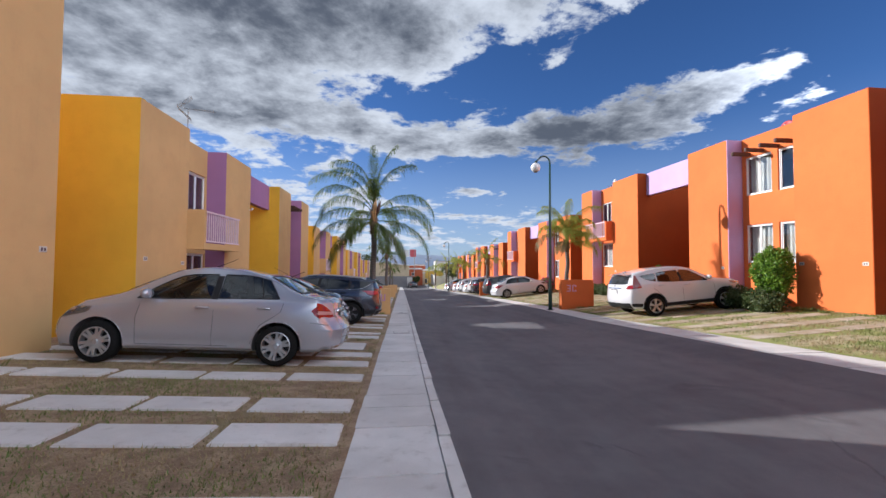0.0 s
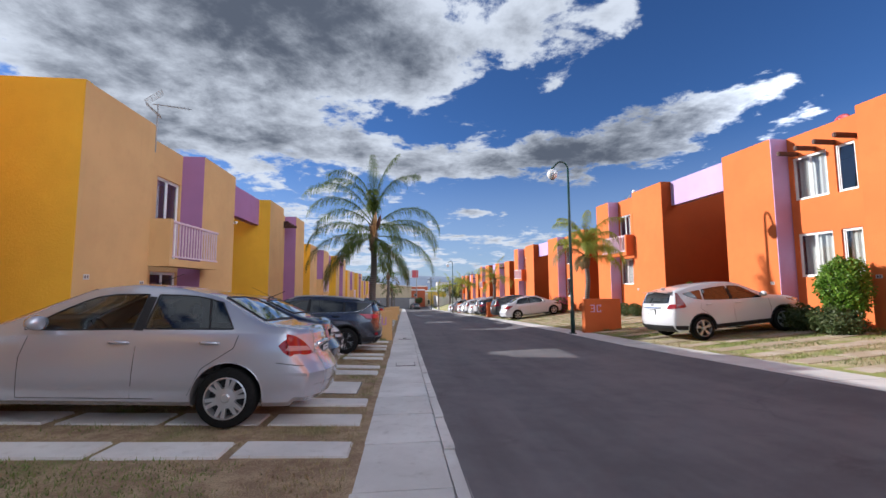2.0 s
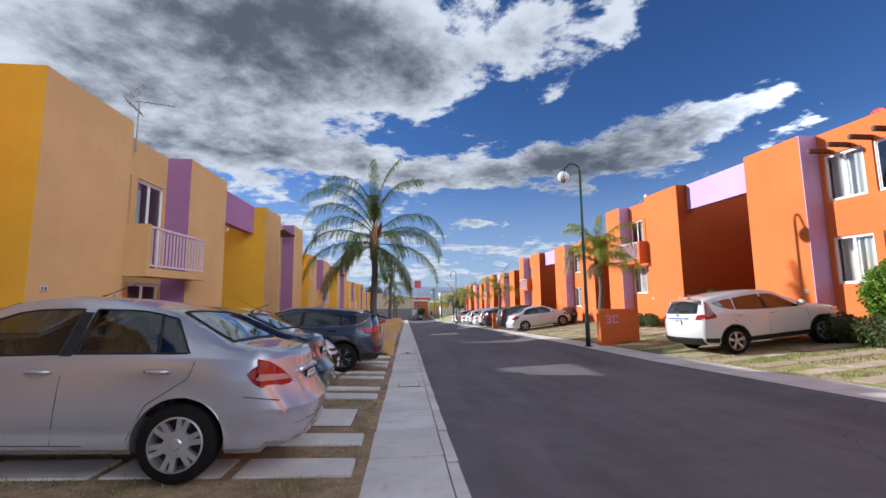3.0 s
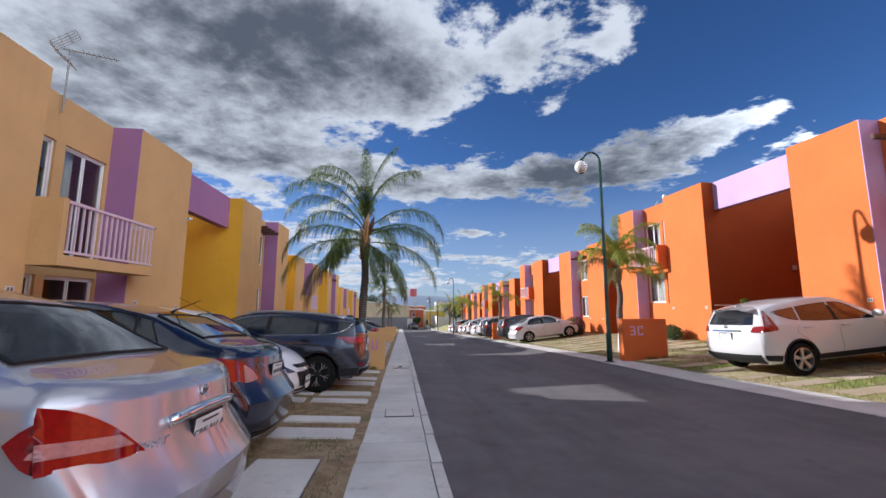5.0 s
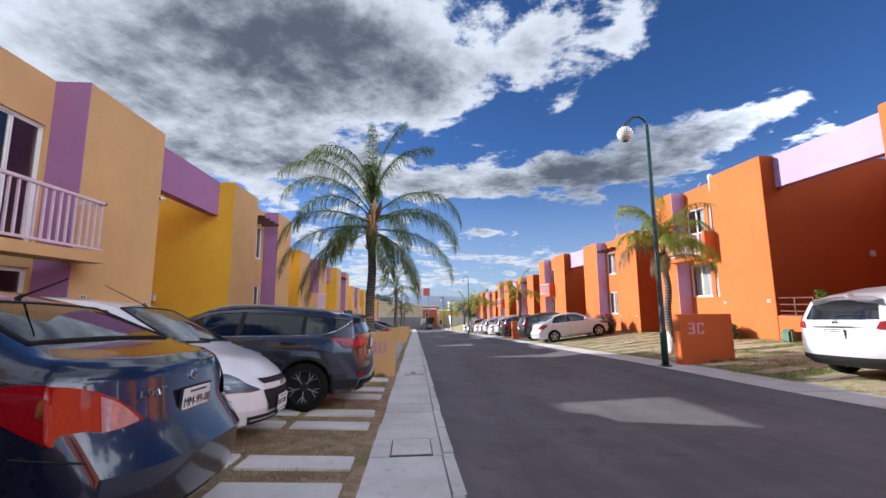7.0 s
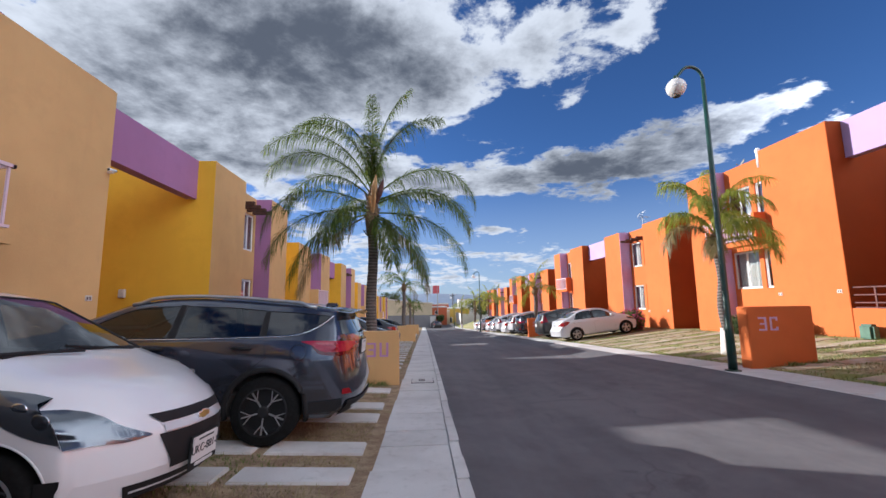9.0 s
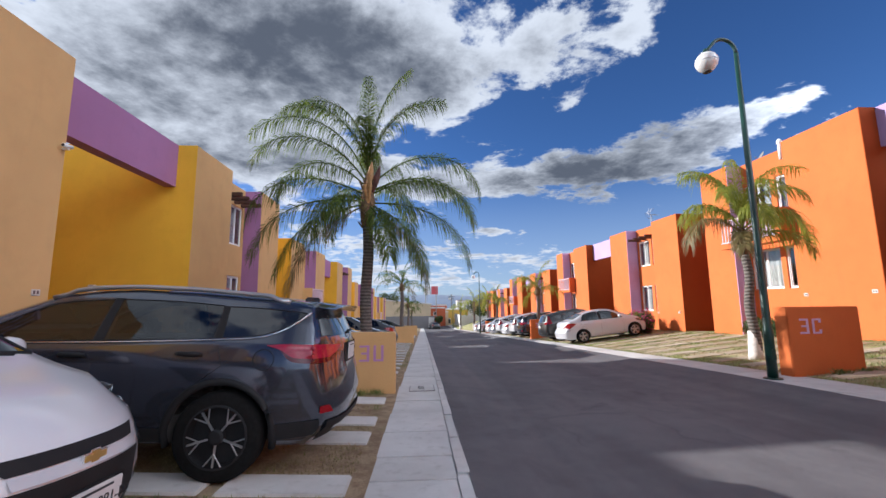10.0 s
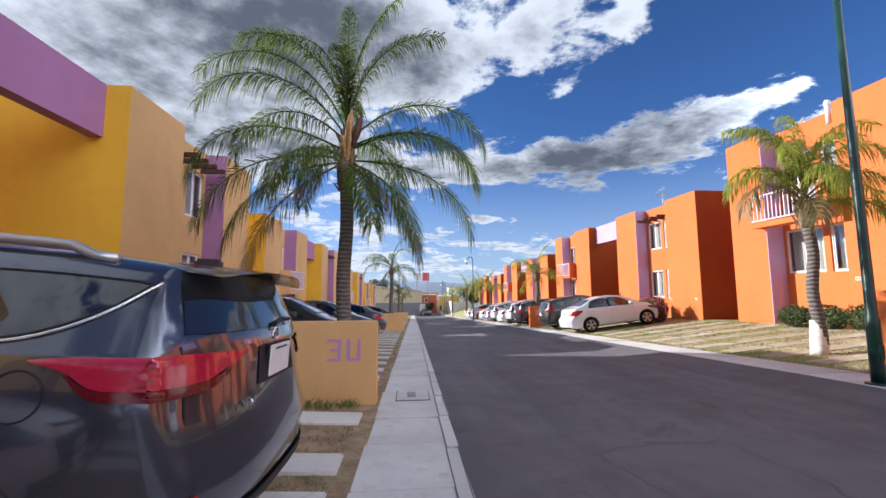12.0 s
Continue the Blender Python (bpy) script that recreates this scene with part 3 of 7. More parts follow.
def palm(x, y, trunk_h, r0, length, leaf, fronds, mat, label, seed, fibre=0.7, limed=0.0, spathe=False, n=46, bend=1.55, wide=0.011):
    rng = random.Random(seed)
    z = gz(x, y)
    t = thing("palm_tree", pose(x, y, z), label, "palm tree")
    pts = [(0.03 * math.sin(i * 0.7), 0.02 * math.cos(i * 0.9), -0.1 + (trunk_h + 0.1) * i / 14) for i in range(15)]
    part("trunk", tube(bmesh.new(), pts, [r0 * (1.35 - 0.35 * min(1, i / 3) - 0.12 * i / 14) for i in range(15)], 14), BARK, t, "ringed grey palm trunk", smooth=True)
    if limed:
        part("limewash_band", tube(bmesh.new(), [(0.03 * math.sin(i * 0.3), 0.02, -0.02 + limed * i / 4) for i in range(5)], [r0 * (1.40 - 0.2 * i / 4) for i in range(5)], 14), LIME, t, "white limewashed trunk foot", smooth=True)
    top = Vector(pts[-1])
    part("crown_base", tube(bmesh.new(), [top + Vector((0, 0, -0.1 + fibre * i / 6)) for i in range(7)], [r0 * v for v in (0.95, 1.25, 1.35, 1.25, 1.0, 0.7, 0.35)], 10), FIBRE, t, "shaggy brown fibre and old leaf bases", smooth=True)
    stubs = bmesh.new()
    for i in range(int(26 * fibre)):
        a, h = rng.uniform(0, 6.28), rng.uniform(-0.15, fibre * 0.7)
        o = Vector((math.cos(a), math.sin(a), 0))
        p = top + o * r0 * 0.8 + Vector((0, 0, h))
        tube(stubs, [p, p + o * 0.08 + Vector((0, 0, 0.10)), p + o * rng.uniform(0.10, 0.2) + Vector((0, 0, rng.uniform(0.0, 0.28)))], [0.028, 0.02, 0.006], 5)
    part("leaf_sheath", stubs, FIBRE, t)
    for az, el, ln, dr, dry in fronds:
        h = fibre * (0.35 + 0.6 * max(0, el) / 90)
        bm = frond_bm(rng, radians(az), radians(el), length * ln, radians(dr), leaf, n, bend, wide)
        part("frond", bm, PALM_DRY if dry else mat, t, "drying brown-green frond" if dry else "", at=Matrix.Translation(top + Vector((0, 0, h))))
    if spathe:
        for sx, ln, tilt, m in ((0.03, 0.85, 6, SPATHE), (0.14, 0.75, 16, SPATHE_IN)):
            bm = tube(bmesh.new(), [(0, 0, ln * i / 6) for i in range(7)], [0.03, 0.06, 0.085, 0.09, 0.075, 0.045, 0.008], 8)
            part("spathe", bm, m, t, "woody brown flower sheath", at=Matrix.Translation(top + Vector((sx, -0.12, fibre * 0.55))) @ pose(0, 0, 0, tilt * 0.4, tilt, 0))
        part("flower_stalk", tube(tube(bmesh.new(), [top + Vector((0, -0.08, 0.3)), top + Vector((0.1, -0.3, 0.9)), top + Vector((0.12, -0.35, 1.3))], [0.03, 0.05, 0.012], 6), [top + Vector((0.05, -0.1, 0.3)), top + Vector((-0.05, -0.28, 1.0))], [0.03, 0.06], 6), SPATHE, t)
    return t


# heading 0 is towards the orange side, 90 down the street; rise, share of length, droop, drying
BIG = [(178, 66, 1.28, 126, 0), (166, 84, 1.20, 116, 0), (95, 89, 0.98, 26, 0), (12, 86, 1.02, 44, 0), (350, 78, 1.0, 92, 0), (194, 54, 1.12, 130, 0), (162, 44, 1.14, 130, 0),
       (200, 22, 1.12, 112, 0), (182, 6, 1.14, 94, 0), (212, -16, 1.0, 68, 0), (172, -24, 1.05, 62, 1), (0, 44, 1.18, 132, 0), (14, 30, 1.16, 120, 0), (344, 22, 1.10, 116, 0),
       (6, 2, 1.10, 90, 0), (326, -24, 0.85, 62, 0), (14, -34, 0.85, 52, 1), (270, 80, 0.62, 118, 0), (242, 4, 0.80, 92, 0), (300, -30, 0.62, 58, 0),
       (92, 62, 1.0, 108, 0), (66, 30, 1.05, 118, 0), (124, 26, 1.05, 118, 0), (198, 78, 1.0, 122, 0)]
MID = [(i * 47 % 360, e, 1.0, d, y) for i, (e, d, y) in enumerate([(84, 60, 0), (70, 95, 0), (62, 110, 0), (55, 120, 0), (48, 115, 0), (40, 125, 0), (34, 120, 0), (25, 110, 0), (18, 105, 0), (8, 95, 1), (0, 90, 0), (58, 110, 0), (30, 118, 0)])]
palm(-1.5, 20.6, 3.9, 0.155, 3.3, 0.62, BIG, PALM_GREEN, "tall feathery palm with drooping fronds and a grey trunk", 3, 1.5, spathe=True, n=150, wide=0.0075)
YOUNG = [(176, 80, 0.95, 118, 0), (4, 74, 1.15, 98, 0), (60, 84, 1.0, 60, 0), (140, 84, 0.95, 92, 0), (270, 80, 0.72, 132, 0), (320, 72, 0.8, 140, 0), (215, 74, 0.8, 150, 0), (188, 34, 0.85, 128, 1),
         (352, 36, 0.9, 124, 0), (20, 56, 0.95, 138, 0), (250, 52, 0.7, 150, 0), (300, 46, 0.7, 150, 0), (100, 56, 0.9, 120, 0), (162, 60, 0.8, 150, 0), (336, 16, 0.72, 100, 0), (230, 14, 0.6, 90, 1)]
palm(8.33, 19.75, 2.75, 0.115, 2.45, 0.50, YOUNG, PALM_SUNLIT, "short young palm with a limewashed trunk foot", 8, 0.8, limed=0.72, n=95, bend=1.6, wide=0.009)
far_palm = palm(-1.35, 40.0, 3.7, 0.15, 2.4, 0.5, MID, PALM_GREEN, "slender palm with arching fronds beside the pavement", 5, 0.7, n=34)
gold_palm = palm(8.3, 38.2, 2.9, 0.15, 2.2, 0.5, MID, PALM_SUNLIT, "sunlit palm with arching yellow-green fronds", 6, 0.7, limed=0.6, n=34)
for proto, x, y, turn, s in ((far_palm, -1.3, 57.5, 80, 0.85), (far_palm, -1.2, 76.0, 150, 0.8), (gold_palm, 9.2, 58.0, 60, 1.0), (gold_palm, 10.3, 71.0, 130, 1.15), (gold_palm, 9.0, 77.0, 200, 1.25), (gold_palm, 12.8, 84.0, 20, 1.2), (gold_palm, 7.9, 88.0, 300, 1.2)):
    copy_thing(proto, pose(x, y, gz(x, y), 0, 0, turn)).scale = (s, s, s)


def leafy(bm, rng, centre, size, n, leaf, top_bias=0.0):
    """Leaves over an uneven rounded body."""
    c = Vector(centre)
    for i in range(n):
        u, a = rng.uniform(-1, 1), rng.uniform(0, 2 * math.pi)
        h = math.sqrt(max(0, 1 - u * u))
        d = Vector((h * math.cos(a), h * math.sin(a), u))
        bump = 0.86 + 0.22 * noise.noise(d * 2.3 + c) + 0.12 * noise.noise(d * 6 + c)
        r = bump * (rng.random() ** 0.18)
        p = c + Vector((d.x * size[0], d.y * size[1], d.z * size[2])) * r
        t = Vector((rng.gauss(0, 1), rng.gauss(0, 1), rng.gauss(0, 1))).normalized()
        f = (d * 0.8 + t * 0.9).normalized()
        s = f.cross(t).normalized() * leaf * 0.32
        e = f * leaf * rng.uniform(0.7, 1.2)
        v = [bm.verts.new(p), bm.verts.new(p + e * 0.5 + s), bm.verts.new(p + e), bm.verts.new(p + e * 0.5 - s)]
        bm.faces.new(v)
    return bm


def bush(name, x, y, rise, size, n, leaf, mat, label, seed, stem=True, flowers=0):
    z = gz(x, y)
    b = thing(name, pose(x, y, z), label, "bush")
    rng = random.Random(seed)
    if stem:
        bm = bmesh.new()
        for i in range(5):
            a = i * 1.3
            tube(bm, [(0.05 * math.cos(a), 0.05 * math.sin(a), -0.03), (0.15 * math.cos(a), 0.15 * math.sin(a), rise * 0.5), (0.3 * size[0] * math.cos(a), 0.3 * size[1] * math.sin(a), rise)], [0.03, 0.024, 0.012], 6)
        part("stems", bm, BARK, b)
    part("foliage", leafy(bmesh.new(), rng, (0, 0, rise), size, n, leaf), mat, b)
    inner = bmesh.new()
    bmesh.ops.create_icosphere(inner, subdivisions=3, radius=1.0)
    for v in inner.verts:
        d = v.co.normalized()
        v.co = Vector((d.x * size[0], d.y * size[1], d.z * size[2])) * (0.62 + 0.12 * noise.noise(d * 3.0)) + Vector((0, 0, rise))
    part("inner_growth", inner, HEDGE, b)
    if flowers:
        part("blossom", leafy(bmesh.new(), rng, (0.0, -0.15, rise + 0.12), (size[0] * 0.95, size[1] * 0.8, size[2] * 0.95), flowers, leaf * 1.1), PINK, b, "bright pink bracts")
    return b


bush("round_bush", 11.7, 11.62, 1.18, (0.58, 0.64, 0.96), 7000, 0.085, BUSH, "clipped round bright green bush by the orange wall", 11)
bush("low_shrub", 11.5, 12.85, 0.36, (0.60, 0.85, 0.50), 2600, 0.08, HEDGE, "loose grey-green shrub beside the white car", 12)
bush("low_shrub", 11.3, 11.55, 0.32, (0.55, 0.70, 0.46), 2400, 0.08, HEDGE, "loose grey-green shrub under a clipped bush", 13)
for i, y in enumerate((21.6, 22.6, 23.6)):
    bush("hedge", 11.75, y, 0.34, (0.32, 0.60, 0.36), 1700, 0.07, HEDGE, "low clipped hedge along the orange house", 20 + i)
bush("flowering_bush", 11.3, 30.9, 0.5, (0.5, 0.85, 0.62), 2300, 0.09, BUSH, "green bush with bright pink blossom by an orange pier", 31, flowers=420)
bush("round_bush", 11.2, 29.7, 0.55, (0.42, 0.42, 0.62), 1500, 0.09, HEDGE, "dark rounded bush with some pink blossom", 33, flowers=160)


def ground_patch_weeds():
    rng = random.Random(5)
    spots = [(-5.95, 5.2, 0.2), (-5.9, 6.0, 0.16), (-6.0, 4.5, 0.18), (-0.95, 17.42, 0.10), (-1.3, 17.40, 0.12), (-1.7, 17.38, 0.1), (7.9, 17.25, 0.1), (8.4, 17.22, 0.08), (12.0, 10.3, 0.1), (12.0, 10.8, 0.14), (12.05, 11.3, 0.12)]
    for i, (x, y, s) in enumerate(spots):
        w = thing("weed_clump", pose(x, y, gz(x, y)), "small clump of weeds at the foot of a wall", "weed", "weeds")
        bm = bmesh.new()
        for k in range(60):
            a, l = rng.uniform(0, 6.28), s * rng.uniform(0.6, 1.5)
            p = Vector((rng.uniform(-s, s) * 1.6, rng.uniform(-s, s), -0.01))
            d = Vector((math.cos(a) * 0.6, math.sin(a) * 0.6, 1.0)).normalized()
            q = Vector((-math.sin(a), math.cos(a), 0)) * 0.008
            bm.faces.new([bm.verts.new(p + q), bm.verts.new(p - q), bm.verts.new(p + d * l * 0.6 - q * 0.8), bm.verts.new(p + d * l + Vector((d.x, d.y, 0)) * l * 0.4)])
        part("tuft", bm, GRASS, w)


ground_patch_weeds()


# ---- lamp posts ----
GLOBE = surface("lamp_globe", lambda k, pos: (k.mix(k.ramp(k.noise(pos, 5, 3), 0.3, 0.7), rgb(0.62, 0.60, 0.57), rgb(0.74, 0.73, 0.71)), None), 0.18, 0.0, 0.6)


def street_lamp(x, y):
    z = gz(x, y)
    l = thing("street_lamp", pose(x, y, z), "tall green steel lamp post with a curved arm and white globe", "street lamp", "street lamps")
    bm = spin(bmesh.new(), [(0.15, -0.05), (0.15, 0.0), (0.15, 0.02), (0.10, 0.03)], 16)
    part("base_plate", bm, GREEN_METAL, l)
    part("pole", tube(bmesh.new(), [(0, 0, 0.0), (0, 0, 0.9), (0, 0, 0.95), (0, 0, 3.4), (0, 0, 6.55)], [0.085, 0.082, 0.068, 0.058, 0.042], 14), GREEN_METAL, l, "dark green tapered pole", smooth=True)
    arc = [(-0.28 + 0.28 * math.cos(a), 0, 6.55 + 0.30 * math.sin(a)) for a in np.linspace(0, math.pi * 0.82, 12)]
    arc += [(-0.60, 0, 6.62), (-0.66, 0, 6.50)]
    part("curved_arm", tube(bmesh.new(), arc, 0.036, 10), GREEN_METAL, l, smooth=True)
    part("collar", spin(bmesh.new(), [(0.05, 0.0), (0.10, 0.0), (0.10, 0.07), (0.05, 0.10), (0.03, 0.16)], 16, pose(-0.66, 0, 6.46)), GREEN_METAL, l)
    prof = [(0.21 * math.sin(a), -0.21 * math.cos(a)) for a in np.linspace(0.25, math.pi - 0.3, 14)]
    part("globe", spin(bmesh.new(), prof, 24, pose(-0.66, 0, 6.33)), GLOBE, l, "white glass globe", smooth=True)
    part("globe_ring", spin(bmesh.new(), [(0.206, -0.012), (0.216, -0.01), (0.216, 0.01), (0.206, 0.012)], 24, pose(-0.66, 0, 6.33)), WHITE_FRAME, l)
    part("lamp_bottom", spin(bmesh.new(), [(0.02, -0.02), (0.08, -0.015), (0.08, 0.0), (0.05, 0.01)], 16, pose(-0.66, 0, 6.125)), TRIM_DARK, l)
    part("hatch", bx(-0.04, 0.04, -0.088, -0.06, 0.35, 0.55, bevel=0.006), GREEN_METAL, l)
    return l


TRIM_DARK = plain("dark_trim", (0.03, 0.03, 0.03), 0.6)
street_lamp(6.455, 17.22)
street_lamp(6.75, 55.6)
street_lamp(6.95, 94.0)


# ---- numbered sign walls ----
def sign_wall(x0, x1, y, z0, z1, mat, text, ink, label, at_x):
    s = thing("sign_wall", pose(0, 0, 0), label, "sign wall")
    part("block", bx(x0, x1, y, y + 0.30, z0 - 0.15, z1, bevel=0.015), mat, s)
    if text:
        m = pose(at_x, y - 0.004, z1 - 0.36, 90, 0, 0)
        # squarish painted numerals built of bars
        glyph = {"3": [(0, 0.16, 0.29, 0.33), (0.03, 0.16, 0.145, 0.185), (0, 0.16, 0, 0.04), (0.12, 0.16, 0, 0.33)],
                 "U": [(0, 0.04, 0, 0.33), (0.12, 0.16, 0, 0.33), (0, 0.16, 0, 0.04)],
                 "C": [(0, 0.04, 0, 0.33), (0, 0.16, 0, 0.04), (0, 0.16, 0.29, 0.33), (0.12, 0.16, 0.24, 0.33), (0.12, 0.16, 0, 0.09)],
                 "D": [(0.02, 0.06, 0, 0.33), (0, 0.14, 0, 0.04), (0, 0.14, 0.29, 0.33), (0.12, 0.16, 0.03, 0.30)],
                 "B": [(0, 0.04, 0, 0.33), (0, 0.15, 0, 0.04), (0, 0.15, 0.29, 0.33), (0, 0.15, 0.145, 0.185), (0.12, 0.16, 0.02, 0.31)]}
        for i, ch in enumerate(text):
            bm = bmesh.new()
            for n, (a, b, c, d) in enumerate(glyph[ch]):
                o = i * 0.26
                box(bm, at_x + o + a * 1.15, at_x + o + b * 1.15, y - 0.004 - 0.0006 * n, y + 0.01, z1 - 0.52 + c * 0.88, z1 - 0.52 + d * 0.88)
            part("numeral", bm, ink, s, "painted lilac numeral")
    return s


INK = stucco("lilac_ink", (0.44, 0.24, 0.46))
INK2 = stucco("pale_lilac_ink", (0.62, 0.42, 0.60))
sign_wall(-2.03, -0.58, 17.57, gz(-0.8, 17.6), 0.21, TAN, "3U", INK, "low tan stucco sign wall with lilac numerals 3U", -1.24)
sign_wall(7.06, 8.58, 17.42, gz(7.8, 17.5), 0.60, ORANGE, "3C", INK2, "low orange stucco sign wall with lilac numerals 3C", 7.30)
sign_wall(-1.9, -0.45, 36.9, gz(-0.8, 36.9), gz(-0.8, 36.9) + 1.06, TAN, "", INK, "low tan stucco sign wall with a dark box on top", -1.0)
sign_wall(7.25, 8.75, 36.5, gz(7.8, 36.5), gz(7.8, 36.5) + 1.22, ORANGE, "3D", INK2, "low orange stucco sign wall with lilac numerals 3D", 7.55)
sign_wall(-1.75, -0.3, 56.2, gz(-0.6, 56.2), gz(-0.6, 56.2) + 1.06, TAN, "", INK, "low tan stucco sign wall further down the street", -1.0)
sign_wall(7.45, 8.95, 55.8, gz(8, 55.8), gz(8, 55.8) + 1.22, ORANGE, "3B", INK2, "low orange stucco sign wall far down the street", 7.8)


# ---- fittings on the houses ----
CERAMIC = plain("ceramic_plate", (0.55, 0.52, 0.48), 0.3, vary=0.1)


def number_plate(side, y, z):
    p = thing("house_number", pose(0, 0, 0), "small pale ceramic house number tile on stucco", "house number", "house number tiles")
    part("tile", side.bx(-0.012, 0.002, y - 0.075, y + 0.075, z - 0.05, z + 0.05, bevel=0.004), CERAMIC, p)
    for a, b in ((-0.05, -0.015), (0.01, 0.045)):
        part("numeral_bar", side.bx(-0.014, -0.011, y + a, y + b, z - 0.028, z + 0.028), PAINT_DARK, p)


PAINT_DARK = plain("dark_glaze", (0.10, 0.06, 0.06), 0.4)
for y, z in ((7.34, 1.53), (10.12, 1.40), (11.79, 1.29), (14.85, 1.09), (16.62, 0.98), (21.1, 0.72)):
    number_plate(LEFT, y, z)
for y, z in ((9.49, 1.37), (11.24, 1.37), (14.35, 1.2), (20.2, 0.95), (22.2, 0.9), (28.7, 0.2), (30.4, 0.15)):
    number_plate(RIGHT, y, z)


def security_camera(side, y, z):
    c = thing("security_camera", pose(0, 0, 0), "small white security camera on a wall corner", "camera")
    part("bracket", side.bx(-0.10, 0.0, y - 0.02, y + 0.02, z - 0.015, z + 0.015), WHITE_FRAME, c)
    x = side.x + side.back * -0.10
    part("housing", tube(bmesh.new(), [(x, y - 0.12, z + 0.03), (x, y + 0.06, z + 0.05)], [0.032, 0.032], 12), WHITE_FRAME, c, smooth=True)
    part("lens_ring", tube(bmesh.new(), [(x, y - 0.128, z + 0.029), (x, y - 0.115, z + 0.031)], [0.024, 0.024], 12), TRIM_DARK, c)


security_camera(LEFT, 16.80, 3.42)


def tv_aerial(x, y, z, s=1.0):
    a = thing("tv_aerial", pose(x, y, z, 0, 0, 20), "metal television aerial on a thin mast", "aerial")
    part("mast", tube(bmesh.new(), [(0, 0, -0.35), (0, 0, 0.95 * s)], 0.016, 6), ALLOY_DULL, a)
    part("boom", tube(bmesh.new(), [(-0.12, 0, 0.95 * s), (0.75 * s, 0.1, 1.0 * s)], 0.012, 5), ALLOY_DULL, a)
    for i in range(7):
        u = 0.2 + 0.08 * i
        part("element", tube(bmesh.new(), [(u * s, -0.08, 0.98 * s), (u * s, 0.20, 0.99 * s)], 0.005, 4), ALLOY_DULL, a)
    for t, zz in ((26, 1.17), (-28, 0.78)):
        bm = bmesh.new()
        for i in range(5):
            v = -0.16 + 0.08 * i
            tube(bm, [(-0.26, v, -0.02), (0.22, v, 0.0)], 0.005, 4)
        for i in range(4):
            u = -0.26 + 0.16 * i
            tube(bm, [(u, -0.16, 0), (u, 0.16, 0)], 0.005, 4)
        part("reflector_grid", bm, ALLOY_DULL, a, at=pose(-0.08, 0, zz * s, 0, -t * 1.6, 0))
    return a


ALLOY_DULL = plain("dull_aluminium", (0.28, 0.27, 0.26), 0.5, 0.4)
tv_aerial(-6.75, 13.0, 5.10)
tv_aerial(13.4, 32.2, 4.9, 0.9)


def satellite_dish(x, y, z, mat, turn):
    d = thing("satellite_dish", pose(x, y, z, 0, 0, turn), "small reddish satellite dish on the roof edge", "satellite dish")
    part("bracket", tube(bmesh.new(), [(0, 0, -0.40), (0, 0, 0.12), (0.06, 0, 0.2)], 0.02, 6), ALLOY_DULL, d)
    bm = spin(bmesh.new(), [(0.01, 0.0), (0.12, 0.012), (0.22, 0.045), (0.30, 0.085), (0.305, 0.09), (0.22, 0.058), (0.12, 0.026), (0.012, 0.014)], 24)
    part("dish", bm, mat, d, "faded red dish", smooth=True, at=pose(0.06, 0, 0.25, 0, 62, 0))
    part("feed_arm", tube(bmesh.new(), [(0.08, 0, 0.05), (0.42, 0, 0.22)], 0.012, 5), ALLOY_DULL, d)
    part("feed", bx(0.38, 0.47, -0.03, 0.03, 0.19, 0.26, bevel=0.01), ALLOY_DULL, d)
    return d


DISH_RED = plain("faded_red", (0.45, 0.07, 0.08), 0.5)
satellite_dish(13.6, 12.75, 6.18, DISH_RED, 200).scale = (0.6, 0.6, 0.6)
satellite_dish(13.3, 24.2, 6.15, ALLOY_DULL, 160).scale = (0.6, 0.6, 0.6)
satellite_dish(13.3, 31.4, 4.95, DISH_RED, 200).scale = (0.6, 0.6, 0.6)


def roof_vent(x, y, z):
    v = thing("roof_vent", pose(x, y, z), "short white vent pipe on the roof", "vent pipe")
    part("pipe", spin(bmesh.new(), [(0.07, -0.4), (0.07, 0.22), (0.06, 0.28), (0.03, 0.31)], 16), WHITE_FRAME, v, smooth=True)
    part("cap", spin(bmesh.new(), [(0.09, 0.18), (0.09, 0.27), (0.05, 0.34)], 16), WHITE_FRAME, v)


roof_vent(12.75, 22.9, 6.10)


def wall_box(name, m, label, cat, dims, mat):
    b = thing(name, m, label, cat)
    w, d, h = dims
    part("casing", bx(-w / 2, w / 2, -d, 0.0, -h / 2, h / 2, bevel=0.012), mat, b)
    part("cover", bx(-w / 2 + 0.02, w / 2 - 0.02, -d - 0.012, -d, -h / 2 + 0.02, h / 2 - 0.02, bevel=0.006), CERAMIC, b)
    return b


wall_box("meter_box", pose(-8.55, 20.86, 1.19), "small grey meter box on a yellow wall", "meter box", (0.16, 0.10, 0.24), CERAMIC)
wall_box("outlet_box", pose(16.2, 19.93, 2.6), "small pale box on the orange gap wall", "electrical box", (0.16, 0.08, 0.22), CERAMIC)


def gap_rail(y0, y1, x, z0, z1):
    g = thing("gate_rail", pose(0, 0, 0), "dark red steel railing on a low orange wall", "railing")
    for y in (y0 + 0.02, (y0 + y1) / 2, y1 - 0.02):
        part("post", bx(x - 0.02, x + 0.02, y - 0.02, y + 0.02, z0 - 0.03, z1), RUST, g)
    for z in (z1, z1 - 0.22, z1 - 0.44, z0 + 0.02):
        part("bar", bx(x - 0.014, x + 0.014, y0, y1, z - 0.018, z + 0.018), RUST, g)


